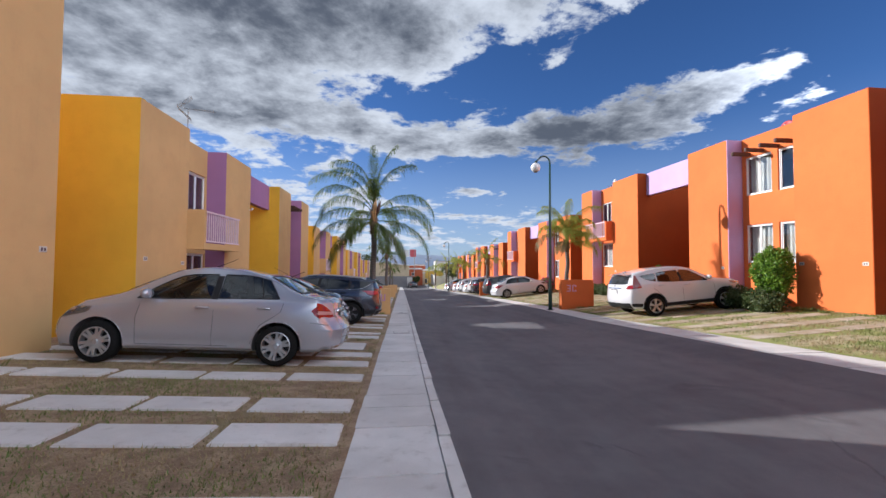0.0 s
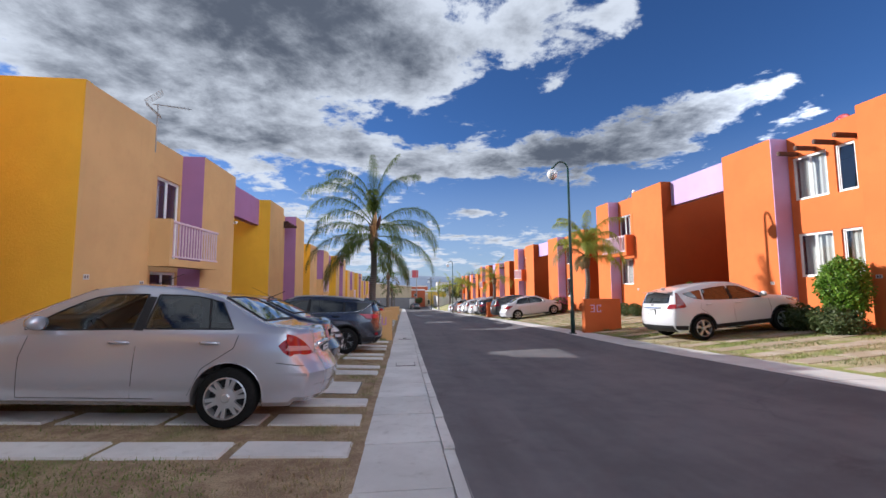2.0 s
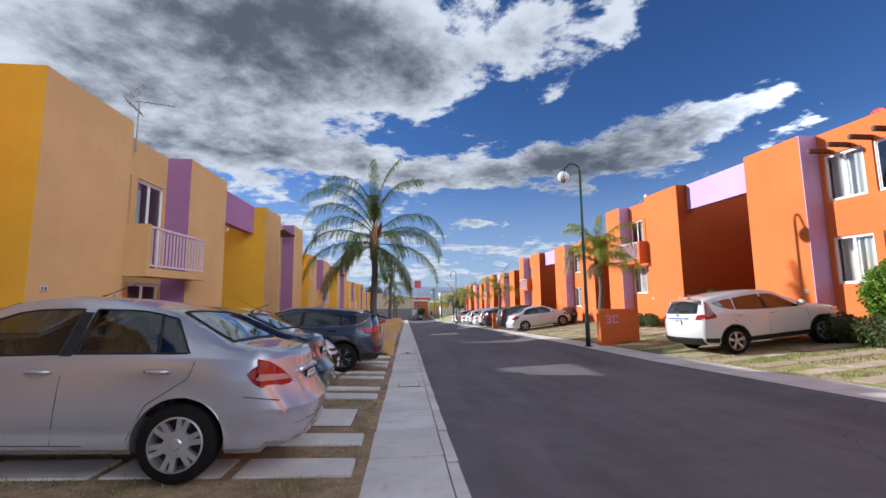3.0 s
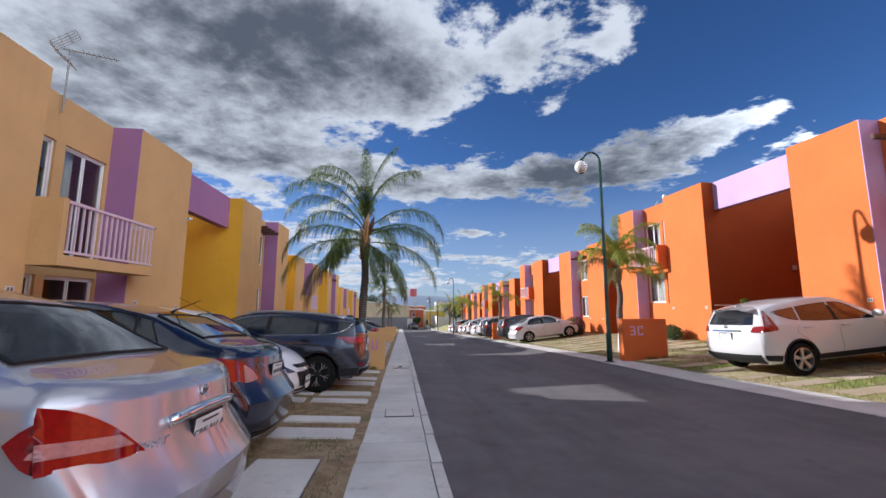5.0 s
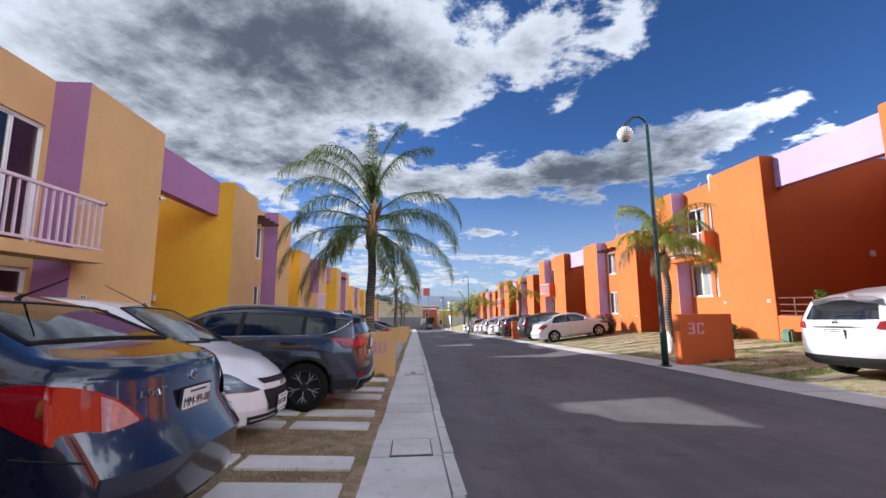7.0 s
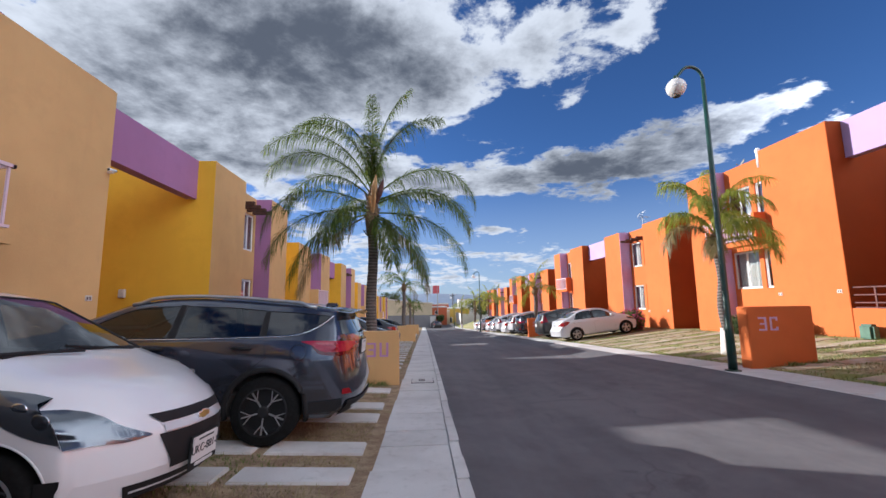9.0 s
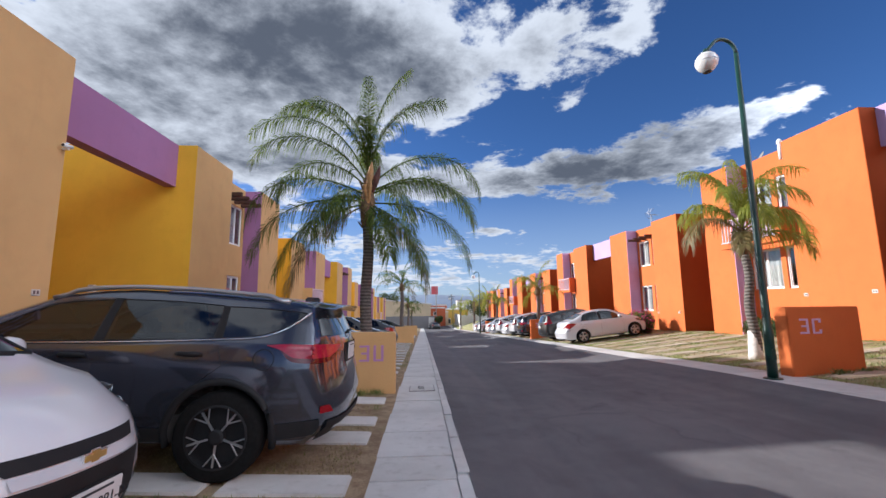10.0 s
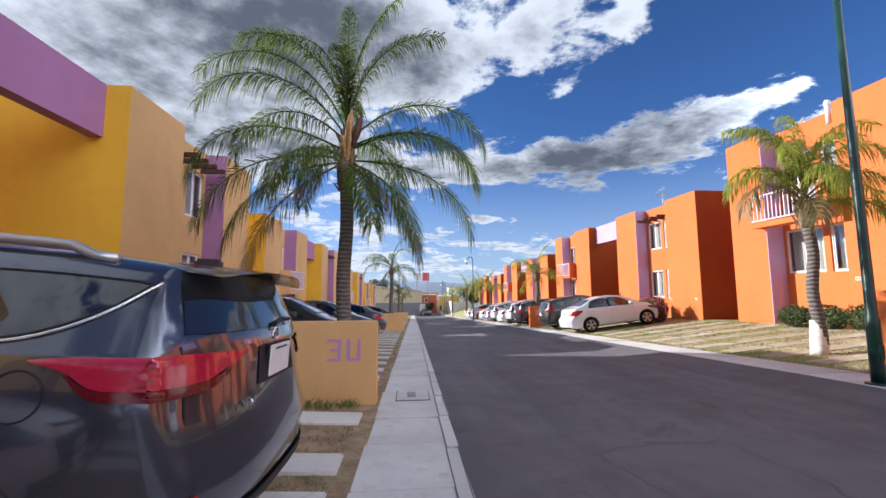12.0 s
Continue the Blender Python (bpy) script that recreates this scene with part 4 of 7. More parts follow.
RUST = plain("oxide_red_steel", (0.10, 0.025, 0.02), 0.6, vary=0.2)
low = new("wall_low", mesh_of("wall_low", box(box(bmesh.new(), 12.345, 12.52, 18.67, 19.99, -1.2, 0.45), 12.34, 12.66, 18.33, 18.669, -1.2, 0.80), ORANGE))
tagged(low, "low orange stucco wall closing the gap", "wall", kind="structure")
gap_rail(18.68, 19.98, 12.43, 0.45, 1.05)

pot = thing("flower_pot", pose(12.50, 18.50, 0.80), "pale flower pot with a small green plant", "flower pot")
part("pot", spin(bmesh.new(), [(0.09, 0.0), (0.13, 0.14), (0.15, 0.15), (0.15, 0.19), (0.12, 0.19), (0.10, 0.15)], 18), CERAMIC, pot, smooth=True)
part("plant", leafy(bmesh.new(), random.Random(77), (0, 0, 0.33), (0.16, 0.16, 0.17), 260, 0.06), BUSH, pot, "small leafy green plant")

stub = thing("utility_box", pose(12.08, 19.34, gz(12.08, 19.34)), "small green utility box at the wall foot", "utility box")
part("housing", bx(-0.13, 0.13, -0.19, 0.19, -0.05, 0.40, bevel=0.06), plain("utility_green", (0.06, 0.13, 0.09), 0.5, vary=0.2), stub, smooth=False)
part("door_panel", bx(-0.136, -0.131, -0.13, 0.13, 0.06, 0.33), plain("utility_panel", (0.08, 0.16, 0.11), 0.5, vary=0.2), stub)


def rent_sign(y, z):
    s = thing("rent_sign", pose(0, 0, 0), "red paper notice in a ground floor window", "sign")
    part("sheet", LEFT.bx(0.60, 0.606, y - 0.24, y + 0.24, z - 0.20, z + 0.20), DISH_RED, s)
    for i, w in enumerate((0.19, 0.16, 0.19)):
        part("text_bar", LEFT.bx(0.594, 0.599, y - w, y + w, z + 0.10 - 0.12 * i - 0.03, z + 0.10 - 0.12 * i + 0.03), PLATE_PALE, s)


PLATE_PALE = plain("pale_paint", (0.7, 0.66, 0.62), 0.6)
rent_sign(24.35, 1.15)


# ---- the end of the street and beyond ----
GREY_WALL = stucco("grey_block_wall", (0.20, 0.20, 0.21))
CREAM = stucco("cream_wall", (0.55, 0.45, 0.30))
PALE = stucco("pale_wall", (0.60, 0.58, 0.55))
OCHRE = stucco("ochre_wall", (0.55, 0.36, 0.08))
BRICK_RED = stucco("brick_red_wall", (0.42, 0.11, 0.05))


def block_house(x0, x1, y0, y1, z0, z1, mat, label, wins=(), roof_over=0.0, slope=0.0):
    h = thing("far_building", pose(0, 0, 0), label, "building")
    bm = bx(x0, x1, y0, y1, z0, z1)
    for v in bm.verts:
        if v.co.z > z1 - 0.01:
            v.co.z += slope * (v.co.x - x0) / (x1 - x0)
    part("wall", bm, mat, h)
    rb = bx(x0 - roof_over, x1 + roof_over, y0 - roof_over, y1, z1 + 0.005, z1 + 0.25)
    for v in rb.verts:
        v.co.z += slope * (v.co.x - x0) / (x1 - x0)
    part("roof", rb, PALE if mat is not PALE else ROOF, h)
    for a, b, c, d in wins:
        w = part("window", bx(a, b, y0 - 0.06, y0 + 0.02, c, d), WHITE_FRAME, h)
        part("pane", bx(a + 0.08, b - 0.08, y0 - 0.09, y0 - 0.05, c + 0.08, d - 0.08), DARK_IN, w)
    return h


ZE = base(103)
solid("end_wall_left", bx(-16, 3.6, 104, 104.3, ZE - 1, ZE + 2.7), GREY_WALL, "grey block wall closing the end of the street", "wall", "structure")
solid("end_wall_right", bx(8.9, 22, 98, 98.3, ZE - 1, ZE + 3.0), PALE, "pale grey boundary wall at the end of the street", "wall", "structure")
solid("end_wall_return", bx(8.9, 9.2, 98.3, 112, ZE - 1, ZE + 3.0), PALE, "pale grey boundary wall turning away from the street", "wall", "structure")
part("gate_panel", bx(2.2, 3.5, 103.93, 103.99, ZE + 0.1, ZE + 2.4), PALE, bpy.data.objects["end_wall_left"], "white sheet metal gate")
block_house(-14, 2.8, 108, 126, ZE - 1, 2.1, CREAM, "large cream warehouse with a pale sloping roof", slope=-1.6, roof_over=0.3)
block_house(2.9, 6.6, 112, 124, ZE - 1, -0.5, BRICK_RED, "brick-red low building beyond the end wall", [(3.6, 4.4, -2.2, -1.3)])
block_house(6.7, 13, 118, 130, ZE - 1, -1.0, OCHRE, "ochre and cream low house beyond the street", [(7.4, 8.4, -4.6, -3.2), (9.3, 10.3, -3.4, -2.2)])
block_house(5.2, 7.4, 113, 117.5, ZE - 1, -1.5, CREAM, "small cream house beyond the end wall", [(5.7, 6.5, -3.6, -2.5)])
block_house(15, 34, 108, 124, ZE - 1, 0.6, PALE, "long pale flat-roofed building behind the boundary wall", [(17, 19, -2.4, -1.0), (21, 23, -2.4, -1.0), (25, 27, -2.4, -1.0)])
rng_far = random.Random(42)
for i in range(46):
    x, y = rng_far.uniform(-120, 220), rng_far.uniform(170, 480)
    w, h = rng_far.uniform(6, 16), rng_far.uniform(3, 8)
    g = base(200) - 0.02 * max(0, y - 200) - 0.5
    m = rng_far.choice((PALE, CREAM, BRICK_RED, PALE, OCHRE))
    block_house(x, x + w, y, y + rng_far.uniform(6, 12), g - 1, g + h + 2, m, "distant flat-roofed town building", [(x + 1, x + 2.2, g + 1.5, g + 3), (x + 3.2, x + 4.4, g + 1.5, g + 3)])


def hills():
    bm, rows = bmesh.new(), []
    for j in range(5):
        row = []
        for i in range(121):
            a = radians(-75 + 150 * i / 120)
            r = 2100 + 260 * j
            hgt = (0, 22, 44, 56, 0)[j] * (0.75 + 0.6 * noise.noise(Vector((i * 0.09, j * 0.1, 0.3))) + 0.25 * noise.noise(Vector((i * 0.4, j * 0.3, 2.0))))
            row.append(bm.verts.new((r * math.sin(a), r * math.cos(a), -60 + (hgt + 60 if j else 0))))
        rows.append(row)
    for a, b in zip(rows, rows[1:]):
        for i in range(120):
            bm.faces.new((a[i], a[i + 1], b[i + 1], b[i]))
    solid("backdrop_hills", bm, HILL, "blue hazy hills on the horizon", "hills", "structure", smooth=True)


# the blue of distance haze is mixed into the hills' base colour
HILL = plain("haze_tinted_hills", (0.16, 0.20, 0.27), 1.0, vary=0.15, scale=0.004)
hills()


def utility_pole(x, y, h):
    p = thing("utility_pole", pose(x, y, base(y)), "wooden utility pole with crossarm", "utility pole", "utility poles")
    part("post", tube(bmesh.new(), [(0, 0, -1), (0, 0, h)], [0.16, 0.11], 8), BARK, p)
    part("crossarm", bx(-1.0, 1.0, -0.06, 0.06, h - 0.7, h - 0.58), BROWN, p)
    part("crossarm", bx(-0.7, 0.7, -0.06, 0.06, h - 1.5, h - 1.4), BROWN, p)
    for u in (-0.9, -0.4, 0.4, 0.9):
        part("insulator", spin(bmesh.new(), [(0.05, 0), (0.06, 0.08), (0.03, 0.16)], 8, pose(u, 0, h - 0.58)), CERAMIC, p)


utility_pole(16.0, 92, 8.6)
utility_pole(9.4, 128, 8.5)
utility_pole(-3.2, 135, 7.0)


def hoarding(x, y, z):
    b = thing("billboard", pose(x, y, 0), "two-part billboard, grey and red, on steel posts", "billboard")
    for u in (-1.3, 1.3):
        part("post", tube(bmesh.new(), [(u, 0, base(y) - 1), (u, 0, z)], 0.12, 8), ALLOY_DULL, b)
    part("panel", bx(-1.75, -0.1, -0.1, 0.1, z - 2.0, z - 0.1), PALE, b, "grey blank panel")
    part("panel", bx(0.1, 1.75, -0.1, 0.1, z - 2.0, z), DISH_RED, b, "red panel")


hoarding(3.0, 112, 5.0)


def far_tree(x, y, h, s, seed):
    t = thing("tree", pose(x, y, base(y)), "rounded green tree beyond the boundary wall", "tree")
    rng = random.Random(seed)
    bm = bmesh.new()
    tube(bm, [(0, 0, -0.5), (0.1, 0, h * 0.3), (0.15, 0.1, h * 0.6)], [0.22, 0.17, 0.1], 8)
    cl = []
    for i in range(9):
        a = i * 2.4
        q = Vector((math.cos(a) * s * rng.uniform(0.2, 0.8), math.sin(a) * s * rng.uniform(0.2, 0.8), h * rng.uniform(0.55, 0.95)))
        tube(bm, [(0.1, 0, h * 0.35), q * 0.6 + Vector((0, 0, h * 0.2)), q], [0.09, 0.05, 0.02], 5)
        cl.append(q)
    part("trunk", bm, BARK, t)
    lf = bmesh.new()
    for q in cl:
        leafy(lf, rng, q, (s * 0.5, s * 0.5, s * 0.38), 260, 0.34)
    part("crown", lf, FAR_LEAF, t)


far_tree(12.5, 94, 6.5, 2.6, 1)
far_tree(15.5, 88, 5.5, 2.2, 2)
far_tree(4.6, 103.2, 2.6, 0.8, 3)
far_tree(-9.5, 130, 9.0, 3.0, 4)
far_tree(19, 105, 6.5, 2.6, 5)


# ---- cars ----
def paint(name, c, metal=0.0, rough=0.35):
    def build(k, pos):
        flake = k.noise(pos, 900.0, 2.0)
        dust = k.ramp(k.noise(pos, 2.6, 5.0, 0.6), 0.4, 0.8)
        col = k.mix(k.math("MULTIPLY", flake, 0.25 if metal else 0.03), rgb(*c), rgb(*[min(1, v * 1.5 + 0.02) for v in c]))
        return k.mix(k.math("MULTIPLY", dust, 0.04), col, rgb(0.33, 0.29, 0.24)), None
    return surface(name, build, rough, metal, 0.5, 1.0)


SILVER = paint("silver_paint", (0.40, 0.40, 0.435), 0.60, 0.26)
NAVY = paint("navy_paint", (0.004, 0.007, 0.022), 0.2, 0.2)
WHITE = paint("white_paint", (0.52, 0.52, 0.54))
GREY = paint("grey_paint", (0.058, 0.064, 0.086), 0.7, 0.18)
# WHITE with a lifted colour, to offset the shade on the hatchback
LIFTED_WHITE = paint("lifted_white_paint", (0.68, 0.68, 0.70))
BLACK = paint("black_paint", (0.014, 0.014, 0.016))
RED = paint("red_paint", (0.16, 0.02, 0.02))
TRIM = plain("black_plastic", (0.015, 0.015, 0.016), 0.6, 0.0, 0.25, vary=0.15)
RUBBER = plain("tyre_rubber", (0.008, 0.008, 0.008), 0.85, 0.0, 0.15, vary=0.25, scale=30)
ALLOY = plain("silver_wheel", (0.42, 0.42, 0.43), 0.30, 0.7)
CHROME = plain("chrome", (0.82, 0.82, 0.83), 0.06, 1.0, vary=0.01)
SEAT = plain("seat_cloth", (0.075, 0.065, 0.06), 0.9, vary=0.2)
CABIN = plain("cabin_lining", (0.10, 0.09, 0.085), 0.9)
HEADLIGHT = glass_mat("lamp_glass", (0.55, 0.57, 0.6))
LENS_IN = plain("lamp_reflector", (0.55, 0.56, 0.58), 0.15, 0.9)
LAMP_BED = plain("lamp_bed", (0.30, 0.31, 0.33), 0.25, 0.6)
PLATE_WHITE = plain("plate_white", (0.62, 0.62, 0.62), 0.45, vary=0.05)
PLATE_INK = plain("plate_ink", (0.02, 0.025, 0.03), 0.5)
CAR_GLASS = glass_mat("car_glass", (0.42, 0.44, 0.42))
DARK_GLASS = glass_mat("tinted_car_glass", (0.16, 0.17, 0.18))
BLACK_GLASS = plain("black_rear_glass", (0.012, 0.013, 0.015), 0.03, 0.0, 0.8, 0.5, vary=0.02)


def red_lens(name, c):
    return surface(name, lambda k, pos: (k.mix(k.ramp(k.noise(pos, 40, 2), 0.3, 0.7), rgb(*c), rgb(*[v * 0.8 for v in c])), None), 0.10, 0.0, 0.5, 0.6)


TAIL_RED = red_lens("tail_red", (0.24, 0.002, 0.006))
TAIL_CLEAR = red_lens("tail_clear", (0.42, 0.20, 0.20))
TAIL_PINK = red_lens("tail_pink", (0.34, 0.014, 0.04))
TAIL_DARK = red_lens("tail_dark", (0.10, 0.006, 0.010))
GOLD = plain("gold_badge", (0.60, 0.38, 0.12), 0.3, 0.7)


def lerp_line(pts, x):
    return float(np.interp(x, [p[0] for p in pts], [p[1] for p in pts]))


def smooth_line(pts, x):
    """A rounded reading of a line of points."""
    return sum(lerp_line(pts, x + d) * w for d, w in ((-0.08, 0.15), (-0.04, 0.2), (0, 0.3), (0.04, 0.2), (0.08, 0.15)))


class Shell:
    """The skin of a car body: x forward from mid wheelbase, z up from the road."""

    def __init__(self, s):
        self.s = s
        self.top_pts, self.belt_pts = s["top"], s["belt"]
        self.x0, self.x1 = s["ends"]
        self.w, self.sill = s["half"], s.get("sill", 0.22)
        self.tumble = s.get("tumble", 0.25)
        self.corners = {}

    def top(self, x):
        return smooth_line(self.top_pts, x)

    def belt(self, x):
        return min(smooth_line(self.belt_pts, x), self.top(x) - 0.035)

    def half(self, x):
        a = max(0.0, (abs(x - 0.5 * (self.x0 + self.x1)) - 0.62 * 0.5 * (self.x1 - self.x0)) / (0.38 * 0.5 * (self.x1 - self.x0)))
        return self.w * (1 - 0.17 * a ** 2.6)

    def section(self, x):
        """Half section as (y, z) from sill to the middle of the top."""
        w, zb, zt = self.half(x), self.belt(x), self.top(x)
        g = zt - zb
        wr = w * (0.955 - self.tumble * min(1.0, g / 0.5))
        m = self.sill + 0.45 * (zb - self.sill)
        e = min(0.07, g * 0.35)
        low = self.sill + (0.05 if abs(x) > 0.9 * self.x1 else 0.0)
        return [(w * 0.90, low), (w * 0.965, low + 0.05), (w * 0.985, low + 0.15), (w, m), (w * 0.998, m + 0.5 * (zb - m)), (w * 0.985, zb - 0.03), (w * 0.965, zb),
                (w * 0.965 + (wr - w * 0.965) * 0.5, zb + (g - e) * 0.52), (wr, zt - e), (wr * 0.93, zt - e * 0.42), (wr * 0.74, zt - e * 0.16), (wr * 0.38, zt - 0.004), (0.0, zt)]

    def side(self, x, z):
        q = self.section(x)
        return float(np.interp(z, [p[1] for p in q], [p[0] for p in q]))

    def over(self, x, y):
        q = self.section(x)[::-1]
        return float(np.interp(abs(y), [p[0] for p in q], [p[1] for p in q]))

    def end(self, front, y, z):
        """Where the front or rear face stands at a place across and up."""
        pts, b = (self.s["front"], -self.s.get("front_bow", 0.20)) if front else (self.s["rear"], self.s.get("rear_bow", 0.13))
        return lerp_line(pts, z) + b * min(1.16, abs(y) / (self.w * 0.83)) ** (2.4 if front else 3.4)

    def corner(self, front, z):
        """Where the flank meets the front or rear face at a height."""
        if front not in self.corners:
            zs, found = np.linspace(0.2, 1.7, 61), []
            for h in zs:
                x, step = (self.x1, -0.01) if front else (self.x0, 0.01)
                for _ in range(80):
                    y = self.side(x, h)
                    e = self.end(front, y, h)
                    if (x <= e) if front else (x >= e):
                        break
                    x += step
                found.append((x, y))
            self.corners[front] = (zs, [p[0] for p in found], [p[1] for p in found])
        zs, xs, ys = self.corners[front]
        return float(np.interp(z, zs, xs)), float(np.interp(z, zs, ys))

    def clip(self, x, y, z):
        return min(max(x, self.end(False, y, z)), self.end(True, y, z))

    def mesh(self, inset=0.0, xa=None, xb=None, floor=None):
        """The closed body; with an inset, the hollow for the cabin."""
        bm = bmesh.new()
        a, b = (self.x0, self.x1) if xa is None else (xa, xb)
        n = int((b - a) / 0.055)
        rows = []
        for i in range(n + 1):
            x = a + (b - a) * i / n
            half = self.section(x)
            if inset:
                zt = half[-1][1]
                half = [(max(0.0, y * (1 - inset / self.w)), min(max(z, floor), zt - inset)) for y, z in half]
                half = [(y, z + 0.0006 * j) for j, (y, z) in enumerate(half)]
            ring = [(y, z) for y, z in half] + [(-y, z) for y, z in half[-2::-1]]
            rows.append([bm.verts.new((self.clip(x, y, z) if not inset else x, y, z)) for y, z in ring])
        m = len(rows[0])
        for r0, r1 in zip(rows, rows[1:]):
            for j in range(m):
                bm.faces.new((r0[j], r0[(j + 1) % m], r1[(j + 1) % m], r1[j]))
        k, across = (m - 1) // 2, 8
        for row, front in ((rows[0], False), (rows[-1], True)):
            lines = []
            for j in range(k):
                p, q = row[j], row[m - 1 - j]
                line = [p]
                for t in range(1, across):
                    y = p.co.y + (q.co.y - p.co.y) * t / across
                    z = p.co.z
                    line.append(bm.verts.new((self.end(front, y, z) if not inset else p.co.x, y, z)))
                lines.append(line + [q])
            for l0, l1 in zip(lines, lines[1:]):
                for t in range(across):
                    bm.faces.new((l0[t], l0[t + 1], l1[t + 1], l1[t]))
            for t in range(across):
                bm.faces.new((lines[-1][t], lines[-1][t + 1], row[k]))
            base_line = lines[0]
            bm.faces.new((base_line[0], *base_line[1:-1], base_line[-1])[::-1])
        bm.normal_update()
        bmesh.ops.recalc_face_normals(bm, faces=bm.faces)
        return bm


def cut_out(bm, cutters, mat, other):
    """Takes solids away from a body and gives back the mesh."""
    ob = new("cut", mesh_of("cut", bm, [mat, other], True))
    made = []
    for c in cutters:
        t = new("cutter", mesh_of("cutter", c, [other]))
        made.append(t)
        mod = ob.modifiers.new("cut", "BOOLEAN")
        mod.object, mod.operation, mod.solver = t, "DIFFERENCE", "EXACT"
        mod.material_mode = "TRANSFER"
    deps = bpy.context.evaluated_depsgraph_get()
    me = bpy.data.meshes.new_from_object(ob.evaluated_get(deps))
    for o in [ob, *made]:
        bpy.data.objects.remove(o)
    return me


def quad_grid(bm, f, nu, nv):
    g = [[bm.verts.new(f(i / nu, j / nv)) for j in range(nv + 1)] for i in range(nu + 1)]
    for a, b in zip(g, g[1:]):
        for j in range(nv):
            bm.faces.new((a[j], a[j + 1], b[j + 1], b[j]))
    return bm


def edge_at(pts, u):
    """A point along a rounded line through the given points."""
    n = len(pts) - 1
    f = min(max(u, 0.0), 1.0) * n
    i = min(int(f), n - 1)
    t = f - i
    a, b, c, d = [Vector((*pts[min(max(j, 0), n)][:2], 0.0)) for j in (i - 1, i, i + 1, i + 2)]
    return 0.5 * (2 * b + (c - a) * t + (2 * a - 5 * b + 4 * c - d) * t * t + (3 * b - a - 3 * c + d) * t ** 3)


def outline(w):
    """The points round a patch given by four corners or by a lower and an upper line."""
    if len(w) == 4:
        return [tuple(p) for p in w]
    pts = [edge_at(w[0], i / 8) for i in range(9)] + [edge_at(w[1], 1 - i / 8) for i in range(9)]
    out = []
    for p in pts:
        if all((p - Vector((*q, 0.0))).length > 0.012 for q in out):
            out.append((p.x, p.y))
    return out


def bilinear(c, u, v):
    if len(c) == 2:
        return edge_at(c[0], u).lerp(edge_at(c[1], u), v)
    (a, b, d, e) = [Vector(p) for p in c]
    return (a * (1 - u) + b * u) * (1 - v) + (e * (1 - u) + d * u) * v


def mirrored(q, sg):
    """The same patch on one or the other side of the middle."""
    if len(q) == 2:
        return [[(sg * a, b) for a, b in line] for line in q]
    return [(sg * a, b) for a, b in q]


def side_patch(sh, corners, s, lift=0.006, nu=8, nv=4):
    """A piece of the flank; corners (x, z) round it; s: +1 or -1 side."""
    def f(u, v):
        p = bilinear(corners, u, v)
        xr, xf = sh.corner(False, p.y)[0], sh.corner(True, p.y)[0]
        x = min(max(p.x, xr), xf)
        y = sh.side(x, p.y) + lift
        return (x - lift if p.x < xr else x + lift if p.x > xf else x, s * y, p.y)
    return quad_grid(bmesh.new(), f, nu, nv)


def end_patch(sh, front, corners, lift=0.006, nu=6, nv=4):
    """A piece of the front or rear face; corners (y, z)."""
    def f(u, v):
        p = bilinear(corners, u, v)
        yc = sh.corner(front, p.y)[1] + lift
        y = min(max(p.x, -yc), yc)
        return (sh.end(front, y, p.y) + (lift if front else -lift), y, p.y)
    return quad_grid(bmesh.new(), f, nu, nv)


def top_patch(sh, xa, xb, ya, yb, lift=0.008, nu=8, nv=8):
    """A piece of a screen; across from -y to y, ya at xa and yb at xb."""
    def f(u, v):
        x = xa + (xb - xa) * u
        w = ya + (yb - ya) * u
        y = w * (2 * v - 1)
        return (x, y, sh.over(x, y) + lift)
    return quad_grid(bmesh.new(), f, nu, nv)


def thicken(bm, d):
    got = bmesh.ops.solidify(bm, geom=bm.faces[:], thickness=d)
    return bm


def lettering(text, size, parent, m, mat, depth=0.002, name="lettering"):
    cu = bpy.data.curves.new(name, "FONT")
    cu.body, cu.size, cu.extrude = text, size, depth
    cu.align_x, cu.align_y = "CENTER", "CENTER"
    tmp = new("tmp", cu)
    me = bpy.data.meshes.new_from_object(tmp.evaluated_get(bpy.context.evaluated_depsgraph_get()))
    bpy.data.objects.remove(tmp)
    me.materials.clear()
    me.materials.append(mat)
    ob = new(name, me)
    ob.parent = parent
    ob.matrix_basis = m
    return ob


